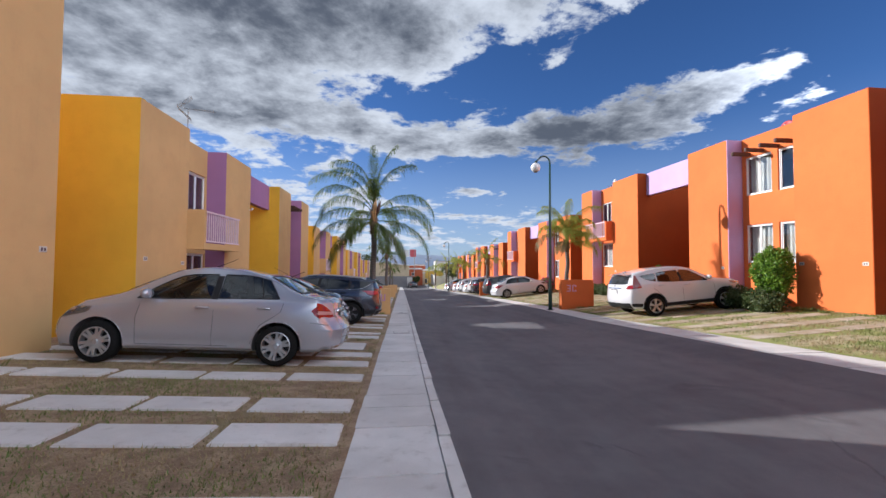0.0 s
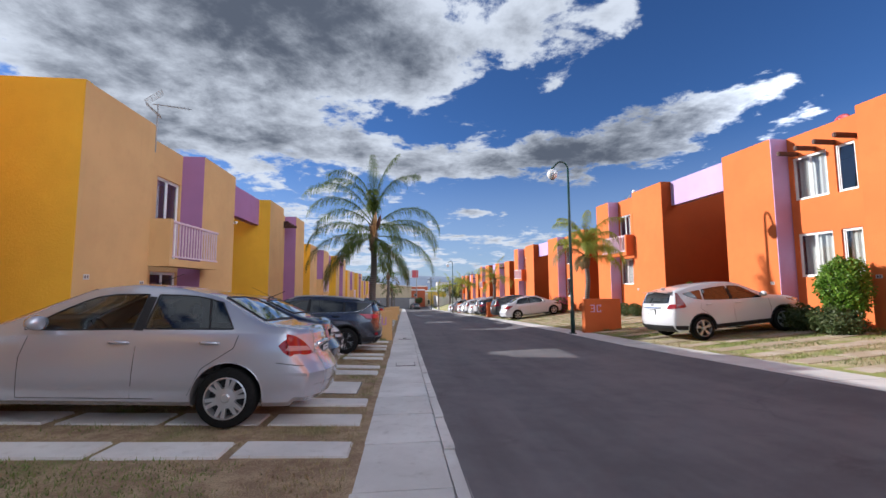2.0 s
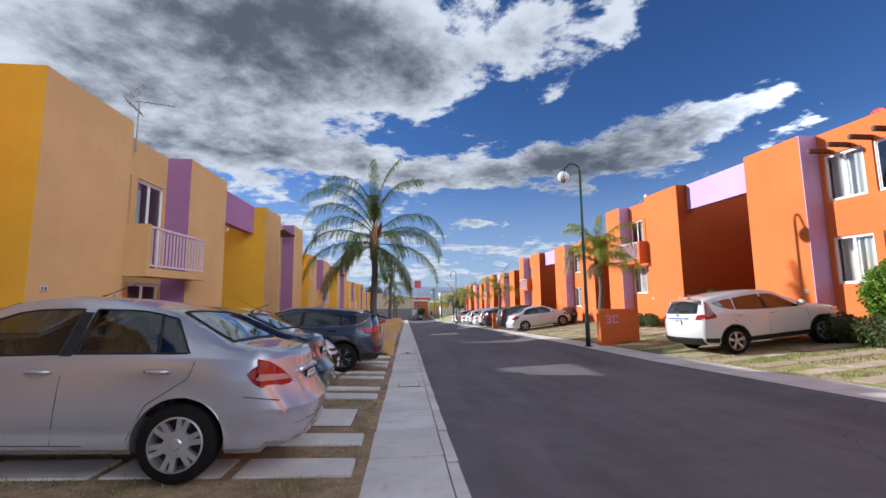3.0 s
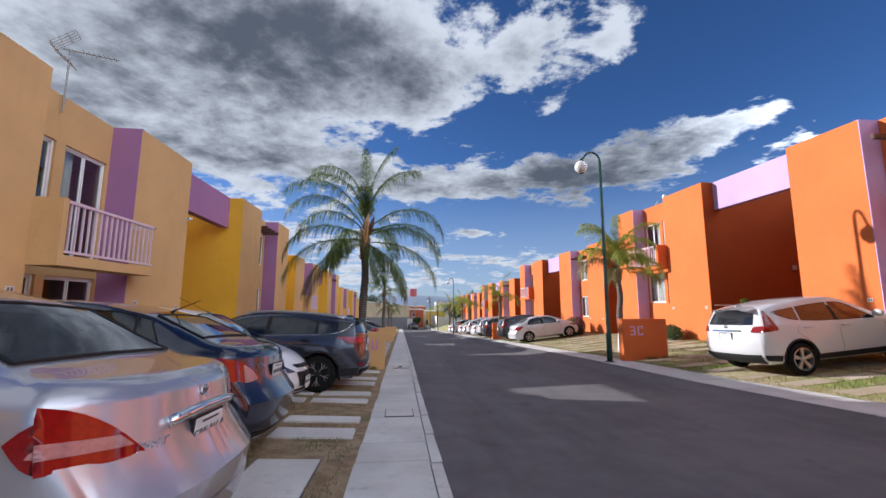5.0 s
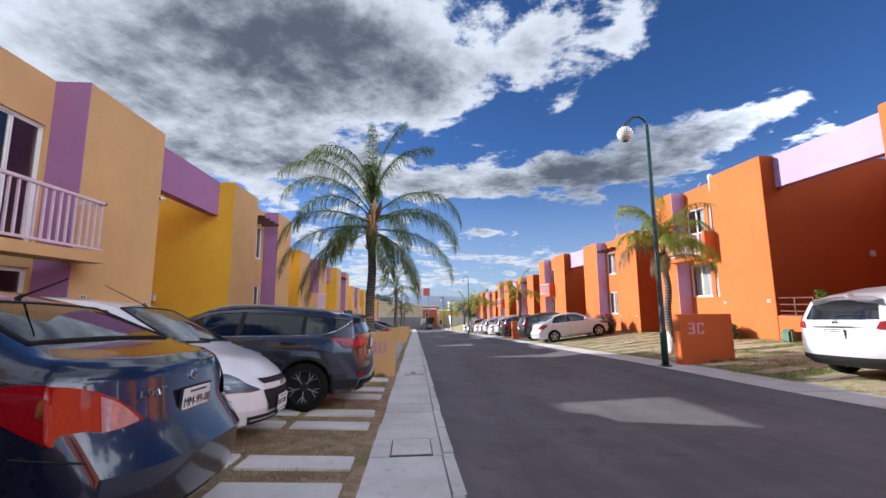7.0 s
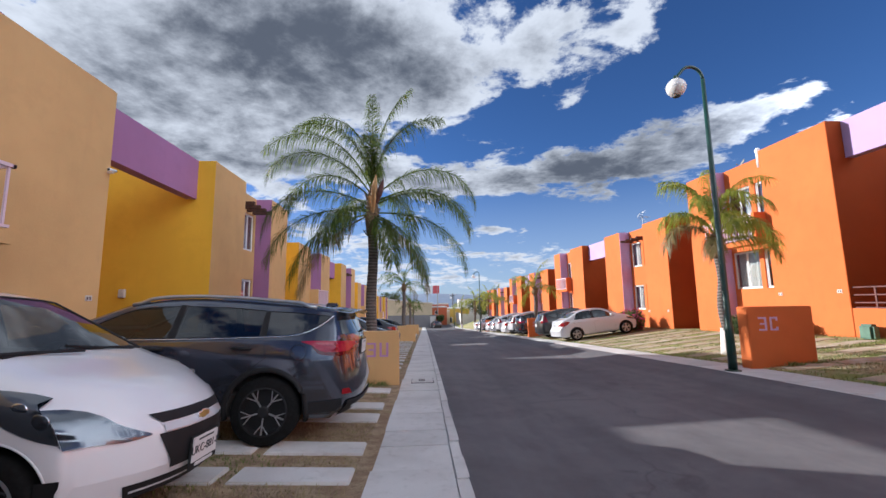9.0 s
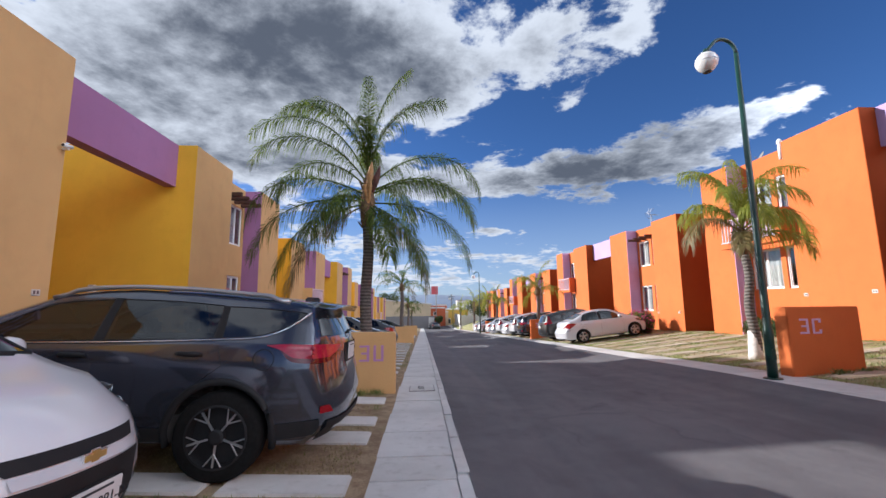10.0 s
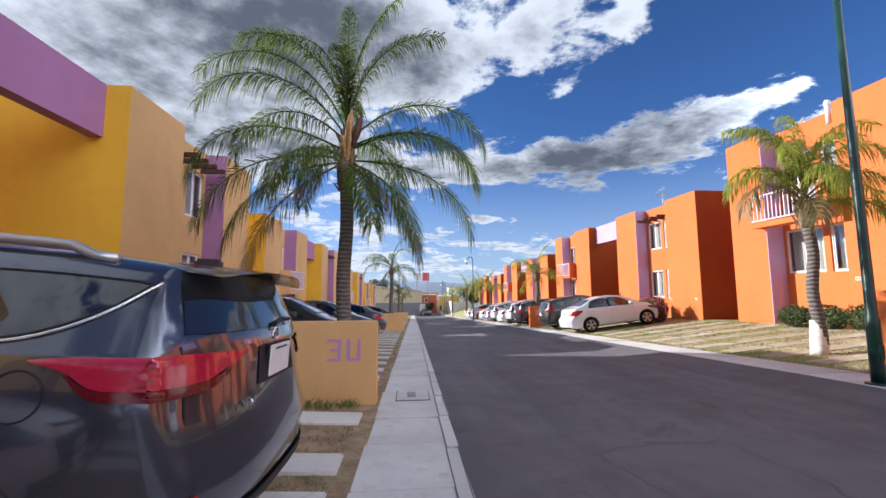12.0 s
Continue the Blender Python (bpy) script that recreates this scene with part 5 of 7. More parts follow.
def wheel_meshes(r, wdt, style):
    bm = spin(bmesh.new(), [(r * 0.66, -wdt / 2), (r * 0.9, -wdt / 2 - 0.004), (r * 0.975, -wdt * 0.40), (r, -wdt * 0.25), (r, wdt * 0.25), (r * 0.975, wdt * 0.40), (r * 0.9, wdt / 2 + 0.004), (r * 0.66, wdt / 2)], 36, cap=False)
    tyre = mesh_of("tyre", bm, RUBBER, True)
    bm = bmesh.new()
    o = wdt / 2
    # rim lip, hub and spokes
    if style == "cap":
        spin(bm, [(r * 0.36, o - 0.03), (r * 0.33, o - 0.008), (r * 0.16, o - 0.002)], 36, cap=False)
    spin(bm, [(r * 0.70, o - 0.10), (r * 0.70, o + 0.004), (r * 0.655, o + 0.008), (r * 0.635, o - 0.03), (r * 0.62, o - 0.09)], 36, cap=False)
    spin(bm, [(r * 0.17, o - 0.06), (r * 0.17, o - 0.004), (r * 0.12, o + 0.006), (0.004, o + 0.008)], 16)
    n = {"cap": 6, "twin": 5, "five": 5}[style]
    for i in range(n):
        a = 2 * math.pi * i / n + 0.3
        rot = Matrix.Rotation(a, 4, "Z")
        if style == "five":
            spokes = [(-0.11, 0.030, 0.020), (0.11, 0.030, 0.020)]
        elif style == "cap":
            spokes = [(-0.17, 0.040, 0.020), (0.17, 0.040, 0.020)]
        else:
            spokes = [(0.0, 0.013, 0.007)]
        deep = 0.022 if style == "twin" else 0.05
        for off, w0, w1 in spokes:
            m2 = rot @ Matrix.Rotation(off, 4, "Z")
            v = [bm.verts.new(m2 @ Vector(p)) for p in
                 ((r * 0.12, -w0 * 0.6, o - 0.012), (r * 0.12, w0 * 0.6, o - 0.012), (r * 0.645, w1, o - 0.004), (r * 0.645, -w1, o - 0.004),
                  (r * 0.12, -w0 * 0.6, o - deep), (r * 0.12, w0 * 0.6, o - deep), (r * 0.645, w1, o - deep), (r * 0.645, -w1, o - deep))]
            for q in ((0, 1, 2, 3), (7, 6, 5, 4), (0, 4, 5, 1), (1, 5, 6, 2), (2, 6, 7, 3), (3, 7, 4, 0)):
                bm.faces.new([v[t] for t in q])
        if style == "twin":
            for sgn in (-1, 1):
                p0, p1 = rot @ Vector((r * 0.36, 0, o - 0.006)), rot @ Matrix.Rotation(0.30 * sgn, 4, "Z") @ Vector((r * 0.645, 0, o - 0.003))
                tube(bm, [p0, p1], [0.006, 0.006], 6)
    rim = mesh_of("rim", bm, ALLOY)
    if style == "twin":
        for f in rim.polygons:
            if f.index < 36 * 4 or Vector((f.center.x, f.center.y)).length < r * 0.19:
                f.material_index = 1
        rim.materials.append(TRIM)
    disc = mesh_of("brake_disc", spin(bmesh.new(), [(r * 0.64, o - 0.12), (r * 0.64, o - 0.09), (0.01, o - 0.088)], 24), TRIM)
    return tyre, rim, disc


def car(name, spec, colour, label, glass, near=True):
    """Builds one car at the origin as a thing with its parts."""
    sh = Shell(spec)
    s = spec
    c = thing(name, pose(0, 0, 0), label, "car")
    ax_r, ax_f, r, track = -s["wb"] / 2, s["wb"] / 2, s["r"], s["half"] - 0.10
    cutters = []
    for x in (ax_r, ax_f):
        for sg in (-1, 1):
            arch = spin(bmesh.new(), [(r + 0.055, -0.17), (r + 0.055, 0.30)], 36, pose(x, sg * (track + 0.02), r, 90 * -sg, 0, 0))
            cutters.append(arch)
    wins = s["windows"]
    if near:
        cutters.append(sh.mesh(0.055, *s["cabin"], 0.5))
        for n_w, w in enumerate(wins):
            if n_w in s.get("blind", ()):
                continue
            p = [Vector((q[0], 0, q[1])) for q in outline(w)]
            bm = bmesh.new()
            lo = [bm.verts.new((q.x, -1.2, q.z)) for q in p]
            hi = [bm.verts.new((q.x, 1.2, q.z)) for q in p]
            bm.faces.new(lo)
            bm.faces.new(hi[::-1])
            for i in range(len(p)):
                j = (i + 1) % len(p)
                bm.faces.new((lo[i], lo[j], hi[j], hi[i]))
            cutters.append(bm)
        for xa, xb, ya, yb in s["screens"]:
            bm = bmesh.new()
            low = [bm.verts.new((x, y, sh.over(x, y) - 0.11)) for x, y in ((xa, -ya), (xb, -yb), (xb, yb), (xa, ya))]
            high = [bm.verts.new((x, y, sh.over(x, 0) + 0.2)) for x, y in ((xa, -ya), (xb, -yb), (xb, yb), (xa, ya))]
            bm.faces.new(low[::-1])
            bm.faces.new(high)
            for i in range(4):
                bm.faces.new((low[i], low[(i + 1) % 4], high[(i + 1) % 4], high[i]))
            cutters.append(bm)
    body_me = cut_out(sh.mesh(), cutters, colour, CABIN)
    body_me.set_sharp_from_angle(angle=radians(32))
    part("body", body_me, None, c)
    # lips or cladding round the wheel arches
    lip, lip_mat = s.get("arch", (0.007, colour))
    for x in (ax_r, ax_f):
        for sg in (-1, 1):
            pts = []
            for a in np.linspace(radians(-12), radians(192), 29):
                px, pz = x + (r + 0.055 + lip * 0.6) * math.cos(a), r + (r + 0.055 + lip * 0.6) * math.sin(a)
                pts.append((px, sg * (sh.side(px, max(pz, sh.sill + 0.02)) - lip * 0.25), pz))
            part("arch_lip", tube(bmesh.new(), pts, lip, 8), lip_mat, c, smooth=True)
    # wheels
    tyre, rim, disc = wheel_meshes(r, 0.20, s.get("wheel", "five"))
    for x in (ax_r, ax_f):
        for sg in (-1, 1):
            w = part("wheel", tyre, None, c, "black tyre", at=pose(x, sg * track, r, -90 * sg, 0, 0))
            part("rim", rim, None, w, "silver wheel rim")
            part("brake_disc", disc, None, w)
    # glass with a dark edge round it
    for n_w, w in enumerate(wins):
        shut = n_w in s.get("blind", ())
        ring = outline(w)
        for sg in (-1, 1):
            g = part("side_window", side_patch(sh, w, sg, 0.004, 12, 5), BLACK_GLASS if shut else glass, c, smooth=True)
            g.visible_shadow = shut
            pts = []
            for (xa, za), (xb, zb) in zip(ring, ring[1:] + ring[:1]):
                for t in range(4):
                    px, pz = xa + (xb - xa) * t / 4, za + (zb - za) * t / 4
                    yy = sh.side(px, pz) + 0.003
                    pts.append((sh.clip(px, yy, pz), sg * yy, pz))
            part("window_seal", tube(bmesh.new(), pts + pts[:1], s.get("seal_r", 0.009), 5), s.get("seal", TRIM), c)
    for line, rad, mat in s.get("bars", ()):
        for sg in (-1, 1):
            pts = [edge_at(line, i / 20) for i in range(21)]
            part("trim_line", tube(bmesh.new(), [(p.x, sg * (sh.side(p.x, p.y) + 0.006), p.y) for p in pts], rad, 6), mat, c, smooth=True)
    for i, (xa, xb, ya, yb) in enumerate(s["screens"]):
        g = part("windscreen" if xa > 0 else "rear_screen", top_patch(sh, xa, xb, ya, yb), glass, c, smooth=True)
        g.visible_shadow = False
        bm = bmesh.new()
        for q0, q1 in (((xa, -ya), (xb, -yb)), ((xa, ya), (xb, yb)), ((xa, -ya), (xa, ya)), ((xb, -yb), (xb, yb))):
            pts = [(q0[0] + (q1[0] - q0[0]) * t / 8, q0[1] + (q1[1] - q0[1]) * t / 8) for t in range(9)]
            tube(bm, [(x, y, sh.over(x, y) + 0.005) for x, y in pts], 0.012, 5)
        part("screen_seal", bm, TRIM, c)
    # door gaps
    for line in s["gaps"]:
        for sg in (-1, 1):
            pts = []
            for (xa, za), (xb, zb) in zip(line, line[1:]):
                for t in range(5):
                    px, pz = xa + (xb - xa) * t / 5, za + (zb - za) * t / 5
                    pts.append((px, sg * (sh.side(px, pz) - 0.001), pz))
            part("door_gap", tube(bmesh.new(), pts, 0.0045, 4), TRIM, c)
    for xp, zt in s.get("pillars", ()):
        for sg in (-1, 1):
            zb = sh.belt(xp) + 0.02
            part("door_pillar", side_patch(sh, [(xp + 0.05, zb), (xp - 0.05, zb), (xp - 0.06, zt), (xp + 0.03, zt)], sg, 0.003, 3, 6), TRIM, c)
    for x, z in s["handles"]:
        for sg in (-1, 1):
            bm = tube(bmesh.new(), [(x - 0.10, sg * (sh.side(x, z) + 0.004), z), (x - 0.08, sg * (sh.side(x, z) + 0.03), z + 0.004), (x + 0.06, sg * (sh.side(x, z) + 0.034), z + 0.004), (x + 0.10, sg * (sh.side(x, z) + 0.005), z)], [0.014, 0.019, 0.019, 0.014], 8)
            part("door_handle", bm, s.get("handle", colour), c, smooth=True)
    mx, mz = s["mirror"]
    for sg in (-1, 1):
        y = sh.side(mx, mz)
        bm = spin(bmesh.new(), [(0.02, -0.055), (0.075, -0.05), (0.095, 0.0), (0.085, 0.045), (0.06, 0.06)], 16,
                  Matrix.Translation((mx - 0.02, sg * (y + 0.13), mz + 0.06)) @ Matrix.Diagonal((1.0, 1.15, 0.85, 1)) @ pose(0, 0, 0, 0, 90, 0))
        tube(bm, [(mx, sg * (y - 0.01), mz), (mx, sg * (y + 0.09), mz + 0.03)], 0.022, 6)
        part("wing_mirror", bm, colour, c, smooth=True)
    # lamps
    for spec_lamp in s["lamps"]:
        lname, mat, sides, ends = spec_lamp
        for sg in (-1, 1):
            bm = bmesh.new()
            for q in sides:
                got = side_patch(sh, q, sg, 0.013 if lname == "lamp_lens" else 0.009, 10, 6)
                me = bpy.data.meshes.new("t")
                got.to_mesh(me), got.free()
                bm.from_mesh(me)
            for front, q in ends:
                got = end_patch(sh, front, mirrored(q, sg), 0.014 if lname == "lamp_lens" else 0.010, 10, 6)
                me = bpy.data.meshes.new("t")
                got.to_mesh(me), got.free()
                bm.from_mesh(me)
            lamp = part(lname, bm, mat, c, smooth=True)
            if lname == "head_light":
                bm = bmesh.new()
                for q in sides:
                    got = side_patch(sh, q, sg, 0.003, 10, 6)
                    me = bpy.data.meshes.new("t")
                    got.to_mesh(me), got.free()
                    bm.from_mesh(me)
                for front, q in ends:
                    got = end_patch(sh, front, mirrored(q, sg), 0.004, 10, 6)
                    me = bpy.data.meshes.new("t")
                    got.to_mesh(me), got.free()
                    bm.from_mesh(me)
                part("lamp_housing", bm, LAMP_BED, lamp, smooth=True)
                for u, rr in ((0.34, 0.050), (0.56, 0.062)):
                    mid = bilinear(sides[0], u, 0.5)
                    px, pz = mid.x, mid.y
                    yy = sh.side(px, pz)
                    bm = bmesh.new()
                    bmesh.ops.create_uvsphere(bm, u_segments=14, v_segments=8, radius=rr)
                    bmesh.ops.scale(bm, vec=(1.0, 0.12, 0.8), verts=bm.verts)
                    part("reflector", bm, LENS_IN, lamp, smooth=True, at=Matrix.Translation((min(px, sh.corner(True, pz)[0] - 0.06), sg * (sh.side(min(px, sh.corner(True, pz)[0] - 0.06), pz) - 0.002), pz)))
    # sills, plates and trim
    for tname, mat, front, q, lift in s["fascia"]:
        if tname == "cross_badge":
            z = (q[0][1] + q[2][1]) / 2
            x = sh.end(front, 0, z) + (0.02 if front else -0.02)
            part("badge_rim", box(bx(x - 0.006, x + 0.004, -0.075, 0.075, z - 0.022, z + 0.022, bevel=0.004), x - 0.007, x + 0.003, -0.032, 0.032, z - 0.034, z + 0.034, bevel=0.004), CHROME, c)
            part("badge", box(bx(x, x + 0.008, -0.067, 0.067, z - 0.015, z + 0.015, bevel=0.003), x, x + 0.0075, -0.025, 0.025, z - 0.027, z + 0.027, bevel=0.003), GOLD, c, "gold badge with a chrome rim")
            continue
        if tname == "chrome_bar":
            (ya, za), (yb, zb) = q
            pts = [(sh.end(front, y, za) - 0.012, y, za + (zb - za) * (1 - (2 * k / 12 - 1) ** 2)) for k, y in ((k, ya + (yb - ya) * k / 12) for k in range(13))]
            part("chrome_bar", tube(bmesh.new(), pts, [lift] * 13, 8), mat, c, "chrome bar over the number plate", smooth=True)
            continue
        if tname == "name_letters":
            # raised chrome strokes of a name
            (ya, za), (yb, zb) = q
            bm = bmesh.new()
            for k in range(5):
                y = ya + (yb - ya) * (k + 0.5) / 5
                wy = (yb - ya) * 0.075
                x = sh.end(front, y, za) - 0.004
                tube(bm, [(x, y - wy * (1 if k % 2 else -1), za), (x, y + wy, zb)], 0.0035, 5)
                tube(bm, [(x, y - wy * 1.6, (zb, za, (za + zb) / 2)[k % 3]), (x, y + wy * 1.6, (zb, za, (za + zb) / 2)[k % 3])], 0.0035, 5)
            part("name_letters", bm, mat, c, "chrome lettering")
            continue
        if tname == "badge":
            z, rr = (q[0][1] + q[2][1]) / 2, (q[2][1] - q[0][1]) / 2 + 0.008
            x = sh.end(front, 0, z) + (0.008 if front else -0.008)
            bm = tube(bmesh.new(), [(x, rr * 1.15 * math.cos(a), z + rr * math.sin(a)) for a in np.linspace(0, 2 * math.pi, 25)], 0.006, 6, cap=False)
            box(bm, x - 0.005, x + 0.005, -rr * 1.3, rr * 1.3, z - 0.010, z + 0.010)
            part("badge", bm, CHROME, c, "chrome ring badge")
            continue
        part(tname, end_patch(sh, front, q, lift, 12, 4), mat, c, smooth=True)
    for tname, mat, q, lift in s["flank"]:
        for sg in (-1, 1):
            part(tname, side_patch(sh, q, sg, lift, 16, 3), mat, c, smooth=True)
    for front, z, text, lower in s["plates"]:
        x = sh.end(front, 0, z) + (0.014 if front else -0.014)
        turn = pose(x, s.get("plate_y", 0), z, 90, 0, 90 if front else -90)
        p = part("number_plate", bx(-0.165, 0.165, -0.08, 0.08, -0.006, 0.006, bevel=0.004), PLATE_WHITE, c, "white number plate in a dark holder", at=turn)
        part("plate_holder", bx(-0.182, 0.182, -0.118, 0.092, -0.012, -0.003), TRIM, p)
        if text:
            lettering(text, 0.078, p, pose(0, -0.006, 0.007), PLATE_INK)
        part("caption_bar", bx(-0.10, 0.10, 0.052, 0.064, 0.0055, 0.0075), PLATE_INK, p)
        if lower:
            part("caption_bar", bx(-0.11, 0.13, -0.112, -0.090, -0.003, -0.001), PLATE_WHITE, p)
    if near:
        xa, xb = s["cabin"]
        for row_x in s["seats"]:
            for sg in (-1, 1):
                st = part("seat", bx(row_x - 0.05, row_x + 0.46, sg * 0.36 - 0.24, sg * 0.36 + 0.24, 0.52, 0.66, bevel=0.05), SEAT, c, "dark cloth seat")
                bm = bx(row_x - 0.10, row_x + 0.06, sg * 0.36 - 0.23, sg * 0.36 + 0.23, 0.62, 1.12, bevel=0.05)
                bmesh.ops.rotate(bm, verts=bm.verts, cent=(row_x, 0, 0.62), matrix=Matrix.Rotation(radians(-14), 3, "Y"))
                part("seat_back", bm, SEAT, st)
                part("headrest", bx(row_x - 0.25, row_x - 0.15, sg * 0.36 - 0.12, sg * 0.36 + 0.12, 1.12, 1.29, bevel=0.04), SEAT, st)
        bm = bmesh.new()
        ring = [(0.185 * math.cos(a), 0.185 * math.sin(a), 0) for a in np.linspace(0, 2 * math.pi, 25)]
        tube(bm, ring, 0.016, 6, cap=False)
        tube(bm, [(-0.18, 0, 0), (0.18, 0, 0)], 0.02, 6)
        tube(bm, [(0, 0, 0), (0, -0.18, 0)], 0.02, 6)
        part("steering_wheel", bm, TRIM, c, at=pose(s["seats"][0] + 0.52, 0.36, 0.93, 0, -62, 0))
        part("dashboard", bx(xb - 0.75, xb - 0.05, -0.66, 0.66, 0.6, 0.86, bevel=0.06), TRIM, c)
    return c, sh


def park(c, x, y, turn):
    """Stands a car on the ground, mid wheelbase at x, y; turn: its heading in degrees from +x."""
    f = Vector((math.cos(radians(turn)), math.sin(radians(turn)), 0))
    l = Vector((-f.y, f.x, 0))
    here = Vector((x, y, 0))
    z = lambda v: gz(v.x, v.y)
    df = (z(here + f * 1.3) - z(here - f * 1.3)) / 2.6
    dl = (z(here + l * 0.7) - z(here - l * 0.7)) / 1.4
    fx = Vector((f.x, f.y, df)).normalized()
    lx = Vector((l.x, l.y, dl)).normalized()
    up = fx.cross(lx).normalized()
    lx = up.cross(fx)
    mid = (z(here + f * 1.3) + z(here - f * 1.3)) / 2
    m = Matrix((fx, lx, up)).transposed().to_4x4()
    m.translation = (x, y, mid + 0.012)
    return m


SEDAN = dict(wb=2.60, half=0.8475, r=0.315, ends=(-2.27, 2.16), tumble=0.25, wheel="cap",
             top=[(-2.30, 1.05), (-2.2, 1.06), (-1.95, 1.085), (-1.62, 1.12), (-1.05, 1.42), (-0.55, 1.515), (-0.1, 1.53), (0.30, 1.47), (1.12, 1.06), (1.35, 1.00), (1.85, 0.86), (2.1, 0.74), (2.2, 0.66)],
             belt=[(-2.3, 1.02), (-1.4, 1.02), (-0.4, 0.985), (0.75, 0.945), (1.2, 0.89), (1.8, 0.78), (2.2, 0.58)],
             rear=[(0.0, -2.12), (0.24, -2.20), (0.32, -2.28), (0.56, -2.32), (0.62, -2.29), (0.66, -2.18), (1.00, -2.11), (1.05, -2.07), (1.1, -1.98)], rear_bow=0.15,
             front=[(0.0, 2.02), (0.25, 2.08), (0.45, 2.16), (0.62, 2.13), (0.75, 2.02), (0.9, 1.8), (1.2, 1.5)],
             windows=[[[(0.80, 0.985), (0.3, 0.995), (-0.27, 1.02)], [(0.80, 0.995), (0.50, 1.21), (0.18, 1.36), (-0.29, 1.395)]], [[(-0.38, 1.025), (-0.85, 1.035), (-1.30, 1.045)], [(-0.40, 1.395), (-0.80, 1.39), (-1.10, 1.33)]]],
             bars=[([(-1.05, 1.04), (-0.96, 1.37)], 0.012, TRIM)],
             pillars=[(-0.32, 1.37)], screens=[(-1.58, -1.08, 0.60, 0.50), (1.02, 0.36, 0.60, 0.50)], cabin=(-1.45, 1.15), seats=(-0.15, -1.05),
             gaps=[[(0.76, 0.30), (0.78, 0.70), (0.72, 0.97)], [(-0.33, 0.30), (-0.33, 0.98)], [(-0.90, 0.34), (-1.02, 0.62), (-1.33, 0.84), (-1.38, 1.02)], [(0.76, 0.30), (-0.9, 0.30)],
                   [(-2.08, 0.66), (-1.72, 0.70)]],
             handles=[(-0.16, 0.875), (-1.08, 0.89)], handle=SILVER, mirror=(0.62, 1.00),
             lamps=[("tail_light", TAIL_RED, [[[(-1.80, 0.875), (-1.88, 0.79), (-1.98, 0.768), (-2.2, 0.765)], [(-1.80, 0.880), (-1.88, 0.955), (-1.98, 1.0), (-2.2, 1.005)]]], [(False, [[(0.50, 0.775), (0.64, 0.767), (0.78, 0.765), (0.95, 0.765)], [(0.50, 0.78), (0.64, 0.92), (0.78, 1.0), (0.95, 1.005)]])]),
                    ("lamp_lens", TAIL_CLEAR, [[(-2.12, 0.825), (-1.88, 0.83), (-1.90, 0.87), (-2.12, 0.885)]], [(False, [(0.55, 0.815), (0.95, 0.825), (0.95, 0.885), (0.60, 0.865)])]),
                    ("head_light", HEADLIGHT, [[[(1.40, 0.83), (1.50, 0.74), (2.04, 0.62)], [(1.40, 0.84), (1.70, 0.82), (2.04, 0.70)]]], [])],
             fascia=[("boot_gap", TRIM, False, [(-0.58, 0.668), (0.58, 0.668), (0.58, 0.676), (-0.58, 0.676)], 0.003), ("chrome_bar", CHROME, False, [(-0.36, 0.865), (0.36, 0.88)], 0.030),
                     ("badge", CHROME, False, [(-0.05, 0.945), (0.05, 0.945), (0.05, 0.985), (-0.05, 0.985)], 0.012),
                     ("name_letters", CHROME, False, [(0.36, 0.775), (0.54, 0.805)], 0.006), ("bumper_crease", TRIM, False, [(-0.66, 0.44), (0.66, 0.44), (0.66, 0.444), (-0.66, 0.444)], 0.002)],
             flank=[("side_moulding", SILVER, [(0.74, 0.385), (-0.88, 0.40), (-0.88, 0.435), (0.74, 0.42)], 0.012), ("bumper_crease", SILVER, [(-2.12, 0.545), (-1.70, 0.57), (-1.70, 0.60), (-2.12, 0.58)], 0.008)],
             plates=[(False, 0.755, "GRK-016-B", True)])


def variant(base_spec, **over):
    d = dict(base_spec)
    d.update(over)
    return d


NOTCH = variant(SEDAN, wheel="five", handle=NAVY, top=[(-2.30, 1.06), (-2.2, 1.08), (-1.95, 1.10), (-1.70, 1.135), (-1.05, 1.40), (-0.55, 1.49), (-0.1, 1.505), (0.30, 1.46), (1.20, 1.04), (1.45, 0.98), (1.85, 0.86), (2.1, 0.74), (2.2, 0.66)],
                lamps=[("tail_light", TAIL_RED, [[[(-1.55, 0.95), (-1.75, 0.83), (-1.95, 0.745), (-2.2, 0.735)], [(-1.55, 0.96), (-1.75, 1.0), (-1.95, 1.0), (-2.2, 0.995)]]], [(False, [[(0.47, 0.79), (0.62, 0.755), (0.78, 0.737), (0.95, 0.735)], [(0.47, 0.80), (0.62, 0.93), (0.78, 0.993), (0.95, 0.995)]])]),
                       ("lamp_lens", TAIL_CLEAR, [], [(False, [[(0.50, 0.79), (0.58, 0.772), (0.66, 0.765)], [(0.50, 0.80), (0.58, 0.885), (0.66, 0.935)]])]),
                       ("head_light", HEADLIGHT, [[[(1.40, 0.83), (1.50, 0.74), (2.04, 0.62)], [(1.40, 0.84), (1.70, 0.82), (2.04, 0.70)]]], [])],
                fascia=[("boot_gap", TRIM, False, [(-0.58, 0.668), (0.58, 0.668), (0.58, 0.676), (-0.58, 0.676)], 0.003), ("badge", CHROME, False, [(-0.05, 0.955), (0.05, 0.955), (0.05, 0.995), (-0.05, 0.995)], 0.012),
                        ("name_letters", CHROME, False, [(0.30, 0.90), (0.48, 0.935)], 0.006), ("bumper_lip", TRIM, False, [(-0.62, 0.24), (0.62, 0.24), (0.62, 0.30), (-0.62, 0.30)], 0.006)],
                flank=[], plates=[(False, 0.82, "MM-99-08", True)])
